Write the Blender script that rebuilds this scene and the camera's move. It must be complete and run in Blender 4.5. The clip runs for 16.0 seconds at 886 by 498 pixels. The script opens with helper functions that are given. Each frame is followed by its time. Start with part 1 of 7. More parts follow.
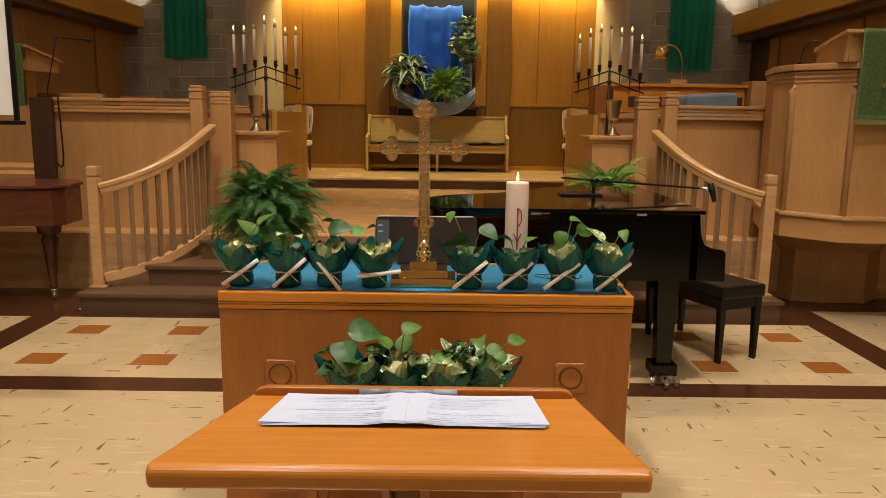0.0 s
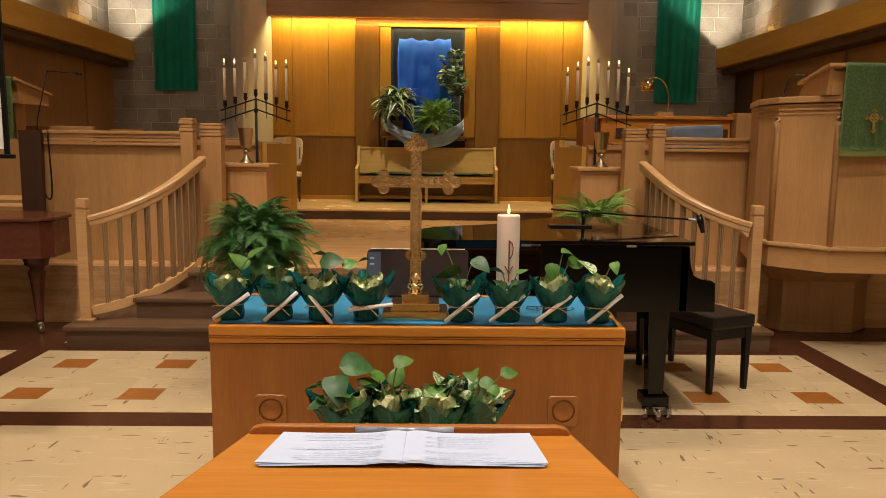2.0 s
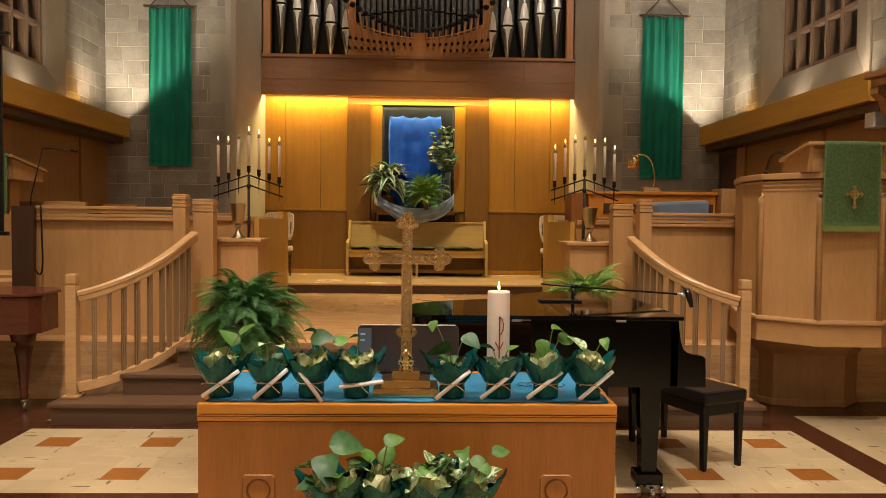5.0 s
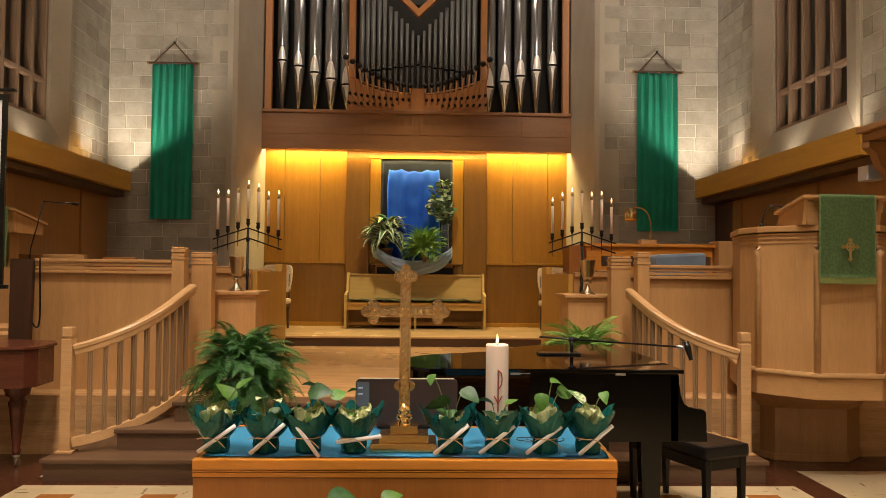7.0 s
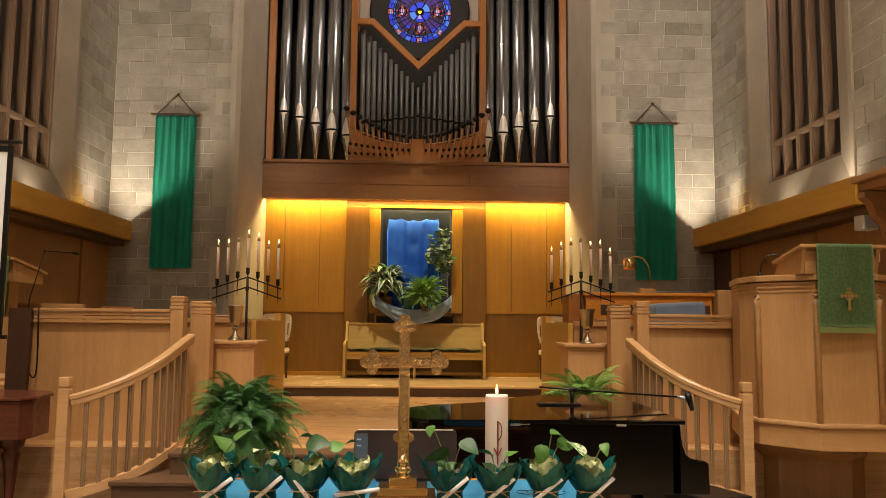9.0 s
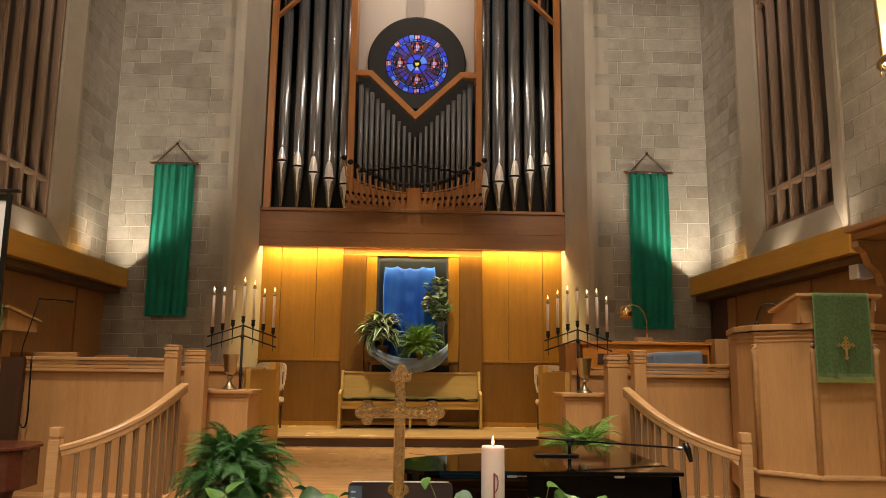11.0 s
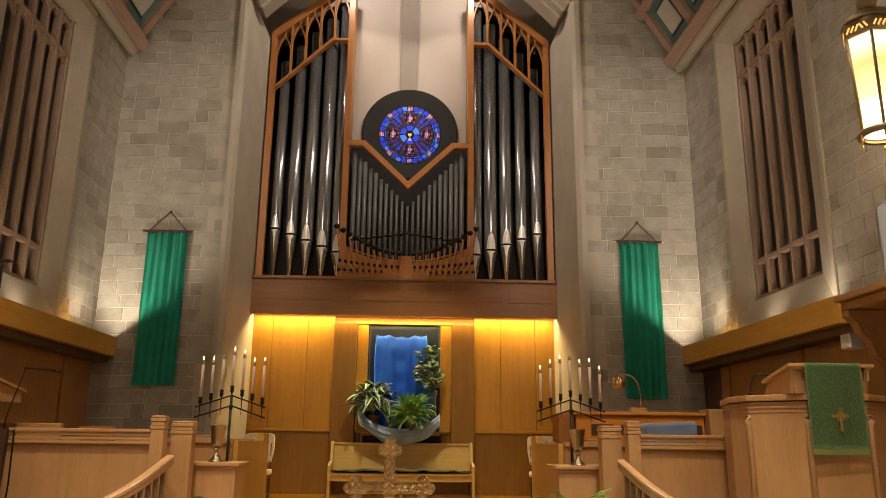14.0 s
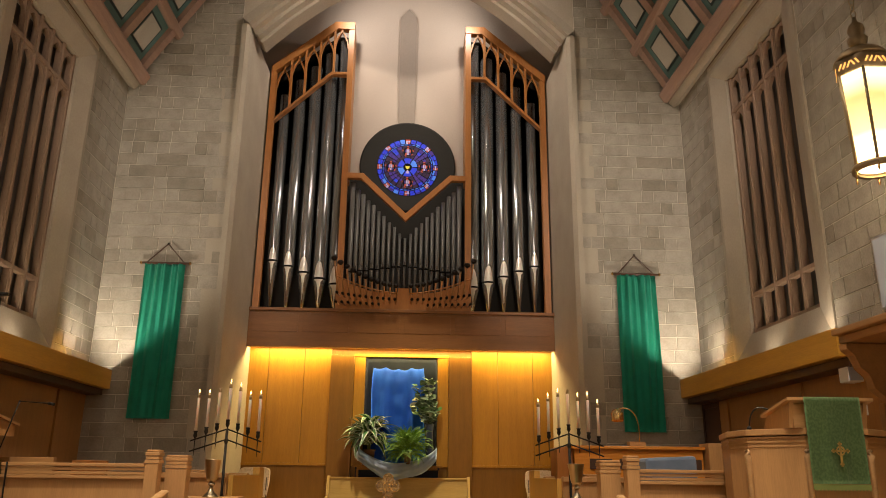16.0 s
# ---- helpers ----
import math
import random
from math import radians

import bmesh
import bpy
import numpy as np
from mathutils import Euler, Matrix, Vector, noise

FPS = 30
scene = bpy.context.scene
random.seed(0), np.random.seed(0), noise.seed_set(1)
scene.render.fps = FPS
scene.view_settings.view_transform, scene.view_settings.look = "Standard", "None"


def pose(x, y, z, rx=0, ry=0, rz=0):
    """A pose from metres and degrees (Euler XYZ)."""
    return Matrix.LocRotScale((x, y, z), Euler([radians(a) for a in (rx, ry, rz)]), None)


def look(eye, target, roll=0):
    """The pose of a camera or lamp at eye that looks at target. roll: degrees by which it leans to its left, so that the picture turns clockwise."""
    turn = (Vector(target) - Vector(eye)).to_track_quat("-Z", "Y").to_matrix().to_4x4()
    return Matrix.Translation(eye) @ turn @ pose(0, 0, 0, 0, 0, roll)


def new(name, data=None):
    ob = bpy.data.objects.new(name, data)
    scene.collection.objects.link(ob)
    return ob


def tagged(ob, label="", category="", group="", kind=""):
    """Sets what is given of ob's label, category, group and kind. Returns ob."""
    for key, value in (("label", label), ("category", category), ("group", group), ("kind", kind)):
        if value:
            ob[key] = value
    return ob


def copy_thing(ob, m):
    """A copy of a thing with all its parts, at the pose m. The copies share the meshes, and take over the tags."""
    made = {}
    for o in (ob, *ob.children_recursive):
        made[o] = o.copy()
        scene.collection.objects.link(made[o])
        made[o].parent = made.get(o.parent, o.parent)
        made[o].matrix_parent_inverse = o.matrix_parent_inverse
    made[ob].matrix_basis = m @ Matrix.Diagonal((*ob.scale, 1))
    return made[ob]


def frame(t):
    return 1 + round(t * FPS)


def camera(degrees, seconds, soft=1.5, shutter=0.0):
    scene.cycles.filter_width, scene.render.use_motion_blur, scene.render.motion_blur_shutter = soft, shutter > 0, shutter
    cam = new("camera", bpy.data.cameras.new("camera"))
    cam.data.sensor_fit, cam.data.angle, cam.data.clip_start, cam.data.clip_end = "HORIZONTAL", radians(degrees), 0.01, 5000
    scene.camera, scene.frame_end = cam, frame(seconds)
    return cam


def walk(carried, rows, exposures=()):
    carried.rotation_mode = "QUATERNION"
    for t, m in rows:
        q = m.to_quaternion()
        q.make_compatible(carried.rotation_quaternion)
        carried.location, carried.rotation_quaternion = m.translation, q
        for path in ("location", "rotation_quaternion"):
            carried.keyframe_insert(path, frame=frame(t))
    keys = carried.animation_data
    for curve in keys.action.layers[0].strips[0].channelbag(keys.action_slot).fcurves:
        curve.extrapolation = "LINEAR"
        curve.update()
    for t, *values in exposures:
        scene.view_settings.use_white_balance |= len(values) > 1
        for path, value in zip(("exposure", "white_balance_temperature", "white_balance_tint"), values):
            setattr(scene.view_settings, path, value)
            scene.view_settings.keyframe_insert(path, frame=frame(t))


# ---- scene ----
cam = camera(60.6, 16.0, 0.9)

PATH = [
    (0, (0.0700, -0.1350, 1.5830), (0.0773, 1.8348, 1.2371), 0.75),
    (0.5, (0.0698, -0.1343, 1.5844), (0.0845, 1.8383, 1.2546), 0.74),
    (1, (0.0689, -0.1338, 1.5862), (0.0902, 1.8416, 1.2737), 0.72),
    (1.5, (0.0641, -0.1355, 1.5901), (0.0932, 1.8432, 1.3003), 0.69),
    (2, (0.0583, -0.1364, 1.5935), (0.0942, 1.8454, 1.3265), 0.67),
    (2.5, (0.0530, -0.1384, 1.5968), (0.0952, 1.8469, 1.3590), 0.64),
    (3, (0.0518, -0.1428, 1.5995), (0.0989, 1.8456, 1.3899), 0.61),
    (3.5, (0.0524, -0.1501, 1.6028), (0.1042, 1.8416, 1.4279), 0.58),
    (4, (0.0540, -0.1559, 1.6061), (0.1091, 1.8381, 1.4624), 0.60),
    (6.5, (0.0577, -0.1711, 1.6131), (0.1199, 1.8277, 1.6443), 0.61),
    (7, (0.0560, -0.1760, 1.6142), (0.1185, 1.8220, 1.6762), 0.59),
    (7.5, (0.0548, -0.1790, 1.6148), (0.1178, 1.8179, 1.7069), 0.58),
    (8, (0.0541, -0.1823, 1.6159), (0.1170, 1.8127, 1.7426), 0.57),
    (8.5, (0.0555, -0.1858, 1.6175), (0.1178, 1.8071, 1.7741), 0.58),
    (9, (0.0564, -0.1923, 1.6201), (0.1190, 1.7977, 1.8096), 0.56),
    (11.5, (0.0612, -0.2057, 1.6258), (0.1339, 1.7626, 1.9728), 0.62),
    (12, (0.0648, -0.2120, 1.6283), (0.1405, 1.7502, 2.0076), 0.60),
    (12.5, (0.0663, -0.2141, 1.6309), (0.1446, 1.7425, 2.0381), 0.62),
    (13, (0.0672, -0.2154, 1.6333), (0.1487, 1.7346, 2.0705), 0.63),
    (13.5, (0.0668, -0.2152, 1.6353), (0.1506, 1.7288, 2.0978), 0.64),
    (14, (0.0648, -0.2175, 1.6378), (0.1512, 1.7200, 2.1263), 0.61),
    (14.5, (0.0627, -0.2197, 1.6437), (0.1504, 1.7122, 2.1536), 0.66),
    (15, (0.0617, -0.2233, 1.6460), (0.1513, 1.7025, 2.1783), 0.66),
    (15.5, (0.0598, -0.2270, 1.6471), (0.1504, 1.6936, 2.1977), 0.69),
    (16, (0.0584, -0.2305, 1.6454), (0.1506, 1.6847, 2.2143), 0.65),
]
# the camera opens up a little as it tilts off the bright table
EXPOSURE = [(0, 0.0), (3, 0.04), (6.5, 0.25), (9, 0.24), (12, 0.14), (16, 0.18)]
walk(cam, [(t, look(eye, target, roll)) for t, eye, target, roll in PATH], exposures=EXPOSURE)

# ---------------------------------------------------------------- light
LAMP_WARM = (1.0, 0.80, 0.58)


def lamp(name, kind, m, energy, color, **kw):
    data = bpy.data.lights.new(name, kind)
    data.energy, data.color = energy, color
    if kind == "AREA":
        data.shape = "RECTANGLE"
        data.size, data.size_y = kw["size"]
    else:
        data.shadow_soft_size = kw.get("soft", 0.05)
    if kind == "SPOT":
        data.spot_size, data.spot_blend = radians(kw["cone"]), kw.get("blend", 0.3)
    ob = new(name, data)
    ob.matrix_world = m
    return ob


world = bpy.data.worlds.new("night")
scene.world = world
world.use_nodes = True
world.node_tree.nodes["Background"].inputs[0].default_value = (0.012, 0.014, 0.02, 1)
world.node_tree.nodes["Background"].inputs[1].default_value = 0.3

# unseen ceiling spotlights over the nave front and the chancel
for s in (-1, 1):
    lamp("unseen_ceiling_downlight", "SPOT", look((s * 1.5, 1.5, 8.8), (s * 0.9, 3.5, 0.6)), 1380, (1.0, 0.86, 0.76), cone=62, blend=0.7, soft=0.22)
    lamp("unseen_ceiling_downlight", "SPOT", look((s * 1.7, 7.4, 10.2), (s * 1.3, 4.8, 0)), 880, LAMP_WARM, cone=56, blend=0.7, soft=0.2)
    # added pair, no fitting known, to brighten the choir fronts
    lamp("unseen_ceiling_downlight", "SPOT", look((s * 1.9, 3.6, 9.3), (s * 2.5, 7.8, 1.3)), 1400, (1.0, 0.83, 0.69), cone=42, blend=0.9, soft=0.2)
    lamp("unseen_ceiling_spotlight", "SPOT", look((s * 1.5, 9.0, 11.6), (-s * 1.9, 12.6, 7.7)), 850, (1.0, 0.84, 0.68), cone=60, blend=0.8, soft=0.09)
    # added pair, no fitting known, to lift the flank walls
    lamp("unseen_ceiling_spotlight", "SPOT", look((s * 2.4, 3.0, 8.6), (s * 3.6, 11.3, 5.9)), 1050 if s > 0 else 740, (1.0, 0.84, 0.69), cone=33, blend=0.9, soft=0.10)
    lamp("organ_bay_spotlight", "SPOT", look((s * 1.2, 12.2, 10.3), (0, 13.4, 10.0)), 84, (1.0, 0.86, 0.74), cone=160, blend=0.9, soft=0.05)
# added unseen fill: further down the nave, and across to the tall windows
for s in (-1, 1):
    lamp("unseen_ceiling_downlight", "SPOT", look((s * 2.2, -3.2, 8.8), (s * 0.6, 1.8, 0.8)), 560, (1.0, 0.84, 0.70), cone=58, blend=0.8, soft=0.22)
    lamp("unseen_ceiling_spotlight", "SPOT", look((-s * 1.6, 5.6, 10.2), (s * 4.63, 8.4, 5.9)), 270 if s > 0 else 120, (1.0, 0.84, 0.71), cone=48, blend=0.9, soft=0.14)
lamp("chancel_spotlight", "SPOT", look((0, 9.6, 9.4), (0, 12.1, 0.8)), 1900, (1.0, 0.87, 0.66), cone=40, blend=0.9, soft=0.12)
# hanging lanterns along the nave: the first is seen, the rest added unseen for light
LANTERNS = [(s * 4.03, y, 4.16) for y in (5.55, 0.6, -4.4) for s in (1, -1)]
for x, y, z in LANTERNS:
    lamp("lantern_light", "POINT", pose(x, y, z + 0.5), 62, (1.0, 0.80, 0.56), soft=0.18)
# strip behind the organ fascia
lamp("fascia_strip_light", "AREA", look((0, 13.07, 3.775), (0, 12.75, 2.0)), 128, (1.0, 0.71, 0.25), size=(5.24, 0.06))
# uplights in the side troughs
for s in (-1, 1):
    lamp("trough_uplight", "SPOT", look((s * 4.42, 10.25, 2.97), (s * 3.25, 11.4, 4.8)), 150, (1.0, 0.84, 0.63), cone=122, blend=0.7, soft=0.03)
    for y in (8.9, 7.6):
        lamp("trough_uplight", "SPOT", look((s * 4.42, y, 2.90), (s * 4.2, y + 0.2, 5.5)), 32, (1.0, 0.83, 0.60), cone=120, blend=0.9, soft=0.06)

# ---------------------------------------------------------------- materials


def mat(name, color, rough=0.5, metal=0.0, spec=0.5):
    m = bpy.data.materials.new(name)
    m.use_nodes = True
    b = m.node_tree.nodes["Principled BSDF"]
    b.inputs["Base Color"].default_value = (*color, 1)
    b.inputs["Roughness"].default_value = rough
    b.inputs["Metallic"].default_value = metal
    b.inputs["Specular IOR Level"].default_value = spec
    return m


def nodes_of(m):
    t = m.node_tree
    return t.nodes, t.links, t.nodes["Principled BSDF"]


def coords(m, scale=(1, 1, 1), turn=(0, 0, 0)):
    n, l, b = nodes_of(m)
    tc, mp = n.new("ShaderNodeNewGeometry"), n.new("ShaderNodeMapping")
    mp.inputs["Scale"].default_value = scale
    mp.inputs["Rotation"].default_value = turn
    l.new(tc.outputs["Position"], mp.inputs["Vector"])
    return mp.outputs["Vector"]


def noise_tex(m, vec, scale, detail=4.0, rough=0.55):
    n, l, b = nodes_of(m)
    t = n.new("ShaderNodeTexNoise")
    t.inputs["Scale"].default_value, t.inputs["Detail"].default_value, t.inputs["Roughness"].default_value = scale, detail, rough
    l.new(vec, t.inputs["Vector"])
    return t.outputs["Fac"]


def ramp(m, fac, stops):
    n, l, b = nodes_of(m)
    r = n.new("ShaderNodeValToRGB")
    e = r.color_ramp.elements
    while len(e) < len(stops):
        e.new(0.5)
    for k, (p, c) in zip(e, stops):
        k.position, k.color = p, (*c, 1)
    l.new(fac, r.inputs["Fac"])
    return r.outputs["Color"]


def mix(m, fac, a, b_, mode="MIX"):
    n, l, b = nodes_of(m)
    x = n.new("ShaderNodeMix")
    x.data_type, x.blend_type = "RGBA", mode
    for sock, v in ((x.inputs[0], fac), (x.inputs[6], a), (x.inputs[7], b_)):
        if hasattr(v, "is_output"):
            l.new(v, sock)
        elif isinstance(v, (int, float)):
            sock.default_value = v
        else:
            sock.default_value = (*v, 1)
    return x.outputs[2]


def bump(m, height, strength=0.2, dist=0.01):
    n, l, b = nodes_of(m)
    x = n.new("ShaderNodeBump")
    x.inputs["Strength"].default_value, x.inputs["Distance"].default_value = strength, dist
    l.new(height, x.inputs["Height"])
    l.new(x.outputs["Normal"], b.inputs["Normal"])


def paint(m, col):
    n, l, b = nodes_of(m)
    l.new(col, b.inputs["Base Color"])


def rough_from(m, fac, lo, hi):
    n, l, b = nodes_of(m)
    r = n.new("ShaderNodeMapRange")
    r.inputs[3].default_value, r.inputs[4].default_value = lo, hi
    l.new(fac, r.inputs[0])
    l.new(r.outputs[0], b.inputs["Roughness"])


def random_shift(m, amount=0.2):
    """A brightness factor that differs from piece to piece."""
    n, l, b = nodes_of(m)
    o, r, c = n.new("ShaderNodeObjectInfo"), n.new("ShaderNodeMapRange"), n.new("ShaderNodeCombineColor")
    r.inputs[3].default_value, r.inputs[4].default_value = 1 - amount, 1 + amount
    l.new(o.outputs["Random"], r.inputs[0])
    for i in range(3):
        l.new(r.outputs[0], c.inputs[i])
    return c.outputs[0]


def wood(name, dark, light, rough=0.38, axis="z", grain=1.0):
    """Stained wood with long grain along one axis, broad tone and pores."""
    m = mat(name, light, rough)
    s = {"x": (0.6, 9, 9), "y": (9, 0.6, 9), "z": (9, 9, 0.6)}[axis]
    v = coords(m, tuple(k * grain for k in s))
    a = noise_tex(m, v, 1.6, 6, 0.6)
    fine = noise_tex(m, v, 14, 3, 0.7)
    broad = noise_tex(m, coords(m), 1.1, 3)
    c = ramp(m, a, [(0.2, dark), (0.75, light)])
    c = mix(m, 0.22, c, ramp(m, fine, [(0.35, tuple(k * 0.65 for k in dark)), (0.6, light)]))
    c = mix(m, 0.5, c, ramp(m, broad, [(0.3, (0.62, 0.62, 0.62)), (0.7, (1, 1, 1))]), "MULTIPLY")
    paint(m, c)
    rough_from(m, broad, rough * 0.8, rough * 1.25)
    bump(m, fine, 0.08, 0.002)
    return m


M_OAK = wood("pale_oak", (0.43, 0.222, 0.080), (0.575, 0.318, 0.122), 0.40)
M_OAK_X = wood("pale_oak_across", (0.435, 0.226, 0.082), (0.58, 0.322, 0.124), 0.40, "x")
M_RAIL = wood("handrail_oak", (0.43, 0.235, 0.092), (0.62, 0.37, 0.165), 0.33, "x")
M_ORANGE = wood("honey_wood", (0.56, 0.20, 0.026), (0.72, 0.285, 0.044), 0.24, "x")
# the same wood for upright faces, their shade put into the colour
M_ORANGE_SHADED = wood("shaded_honey_wood_upright", (0.30, 0.104, 0.018), (0.40, 0.148, 0.030), 0.33)
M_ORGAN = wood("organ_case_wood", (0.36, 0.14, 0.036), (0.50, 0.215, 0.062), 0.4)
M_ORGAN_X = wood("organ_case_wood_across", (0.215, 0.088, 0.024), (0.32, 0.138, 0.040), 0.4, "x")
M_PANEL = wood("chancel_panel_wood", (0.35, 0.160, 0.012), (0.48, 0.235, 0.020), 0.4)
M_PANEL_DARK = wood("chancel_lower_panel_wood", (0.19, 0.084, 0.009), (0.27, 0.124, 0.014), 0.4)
M_BEAM = wood("trough_wood", (0.44, 0.225, 0.028), (0.60, 0.325, 0.042), 0.4, "y")
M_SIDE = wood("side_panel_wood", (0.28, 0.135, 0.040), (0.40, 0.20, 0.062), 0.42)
# trough wood toned down, so the cornice carries its shade as colour
M_CORNICE_SHADED = wood("shaded_cornice_wood", (0.28, 0.15, 0.058), (0.40, 0.215, 0.088), 0.45, "y")
M_MAHOG = wood("mahogany", (0.07, 0.02, 0.011), (0.14, 0.04, 0.02), 0.25, "x")
M_STEP = wood("dark_step_wood", (0.076, 0.038, 0.018), (0.136, 0.073, 0.037), 0.38, "x")
M_CHFLOOR = wood("chancel_floor_wood", (0.30, 0.145, 0.055), (0.66, 0.39, 0.17), 0.26, "x", 0.9)
# rail oak darkened: the balusters' shading is put into the wood
M_BALUSTER_SHADED = wood("shaded_baluster_oak", (0.20, 0.115, 0.052), (0.31, 0.185, 0.088), 0.42)
# oak with the fascia strip's golden light put into its colour
M_OAK_STRIP_LIT = wood("strip_lit_oak", (0.56, 0.31, 0.060), (0.70, 0.42, 0.095), 0.36)
# chancel floor wood lightened: the light on the upper floor is in the colour
M_SANCT_LIT = wood("lit_sanctuary_floor_wood", (0.50, 0.31, 0.12), (0.70, 0.48, 0.23), 0.25, "x", 0.9)
M_TRACERY = wood("window_tracery_wood", (0.25, 0.165, 0.115), (0.36, 0.245, 0.175), 0.65)
M_RIB = wood("roof_rib_wood", (0.28, 0.182, 0.142), (0.40, 0.265, 0.215), 0.55, "y")

M_BLACK = mat("piano_black", (0.0015, 0.0014, 0.0014), 0.05, 0.0, 0.35)
M_DARK = mat("dark_void", (0.008, 0.008, 0.009), 1.0, 0.0, 0.1)
M_CHAMBER_SHADE = mat("organ_chamber_shade", (0.026, 0.025, 0.023), 0.9, 0.0, 0.2)
M_SATIN_BLACK = mat("satin_black", (0.004, 0.0035, 0.0035), 0.34, 0.0, 0.35)
M_IRON = mat("black_iron", (0.02, 0.018, 0.016), 0.45, 0.7)
M_TEAL = mat("teal_paint", (0.085, 0.17, 0.17), 0.6)
M_TEAL_DARK = mat("dark_teal_paint", (0.012, 0.035, 0.04), 0.6)


def plaster(name, a, b_, scale=1.5, rough=0.85, rel=0.25):
    m = mat(name, a, rough)
    v = coords(m)
    n1, n2 = noise_tex(m, v, scale, 5), noise_tex(m, v, 40, 4)
    c = ramp(m, n1, [(0.3, a), (0.7, b_)])
    paint(m, mix(m, 0.25, c, ramp(m, n2, [(0.3, tuple(k * 0.75 for k in a)), (0.7, b_)])))
    bump(m, n2, rel, 0.004)
    return m


M_WHITEPANEL = plaster("ceiling_panel", (0.38, 0.36, 0.33), (0.46, 0.44, 0.40), 3)
M_CONC = plaster("jamb_stone", (0.34, 0.30, 0.245), (0.42, 0.375, 0.31))
M_PLASTER = plaster("organ_bay_plaster", (0.44, 0.38, 0.335), (0.50, 0.44, 0.385), 0.8, 0.9, 0.1)
M_PLASTER_SHADOW = plaster("bay_shadow_plaster", (0.27, 0.23, 0.20), (0.31, 0.27, 0.235), 0.8, 0.9, 0.1)
M_GROUT = plaster("tile_joint", (0.40, 0.33, 0.22), (0.46, 0.38, 0.26), 6)
M_MORTAR = plaster("mortar", (0.54, 0.49, 0.42), (0.60, 0.55, 0.47), 6)
M_NAVE = plaster("nave_wall", (0.40, 0.35, 0.28), (0.48, 0.42, 0.35))
M_ROOF = wood("roof_boards", (0.16, 0.09, 0.06), (0.26, 0.15, 0.10), 0.6, "y")


def stone_block():
    m = mat("cast_stone_block", (0.38, 0.34, 0.28), 0.88)
    v = coords(m)
    n1, n2 = noise_tex(m, v, 5, 5), noise_tex(m, v, 55, 4, 0.7)
    c = ramp(m, n1, [(0.32, (0.25, 0.23, 0.195)), (0.68, (0.39, 0.362, 0.312))])
    c = mix(m, 0.4, c, ramp(m, n2, [(0.3, (0.22, 0.20, 0.17)), (0.65, (0.42, 0.385, 0.335))]))
    n, l, b = nodes_of(m)
    o = n.new("ShaderNodeObjectInfo")
    tone = ramp(m, o.outputs["Random"], [(0.0, (0.72, 0.71, 0.69)), (0.14, (0.80, 0.79, 0.77)), (0.3, (0.93, 0.93, 0.93)), (1.0, (1.0, 1.0, 1.0))])
    paint(m, mix(m, 1.0, c, tone, "MULTIPLY"))
    bump(m, n2, 0.5, 0.006)
    return m


M_BLOCK = stone_block()


def floor_tile(name, base, fleck, dark):
    """Vinyl tile with drawn-out streaks and dark dashes."""
    m = mat(name, base, 0.22)
    v = coords(m)
    v1 = coords(m, (1.2, 9, 1), (0, 0, 0.7))
    broad, st, grain = noise_tex(m, v, 1.7, 3), noise_tex(m, v1, 3.0, 3, 0.6), noise_tex(m, v, 60, 3)
    c = ramp(m, broad, [(0.3, tuple(k * 0.88 for k in base)), (0.7, base)])
    c = mix(m, ramp(m, st, [(0.60, (0, 0, 0)), (0.66, (0.5, 0.5, 0.5))]), c, fleck)
    # the grain turns a quarter from tile to tile
    n, l, b = nodes_of(m)
    mp, ch = n.new("ShaderNodeMapping"), n.new("ShaderNodeTexChecker")
    geo = n.new("ShaderNodeNewGeometry")
    mp.inputs["Location"].default_value = (-0.042 / 0.243, -4.03 / 0.226, 0.5)
    mp.inputs["Scale"].default_value = (1 / 0.243, 1 / 0.226, 0)
    l.new(geo.outputs["Position"], mp.inputs["Vector"])
    l.new(mp.outputs["Vector"], ch.inputs["Vector"])
    ch.inputs["Scale"].default_value = 1.0
    d1 = noise_tex(m, coords(m, (2.6, 14, 1), (0, 0, -0.35)), 1.7, 3, 0.5)
    d2 = noise_tex(m, coords(m, (14, 2.6, 1), (0, 0, -0.55)), 1.7, 3, 0.5)
    g1 = ramp(m, d1, [(0.645, (0, 0, 0)), (0.675, (0.85, 0.85, 0.85))])
    g2 = ramp(m, d2, [(0.645, (0, 0, 0)), (0.675, (0.85, 0.85, 0.85))])
    c = mix(m, mix(m, ch.outputs["Fac"], g1, g2), c, dark)
    paint(m, mix(m, 1.0, c, random_shift(m, 0.06), "MULTIPLY"))
    rough_from(m, grain, 0.16, 0.32)
    bump(m, grain, 0.05, 0.002)
    return m


M_TILE = floor_tile("cream_tile", (0.53, 0.405, 0.235), (0.61, 0.50, 0.33), (0.16, 0.11, 0.06))
M_TILE_RUST = floor_tile("rust_tile", (0.30, 0.112, 0.024), (0.42, 0.18, 0.06), (0.22, 0.08, 0.02))
M_TILE_DARK = floor_tile("maroon_tile", (0.064, 0.022, 0.010), (0.09, 0.035, 0.02), (0.03, 0.012, 0.008))


def cloth(name, a, b_, scale=30, rough=0.85):
    m = mat(name, a, rough)
    v = coords(m)
    n1, n2 = noise_tex(m, v, 3, 3), noise_tex(m, v, scale * 8, 2)
    paint(m, ramp(m, n1, [(0.3, a), (0.7, b_)]))
    bump(m, n2, 0.15, 0.002)
    n, l, b = nodes_of(m)
    b.inputs["Sheen Weight"].default_value = 0.2
    return m


M_BANNER = cloth("green_banner_cloth", (0.011, 0.31, 0.21), (0.016, 0.40, 0.27))
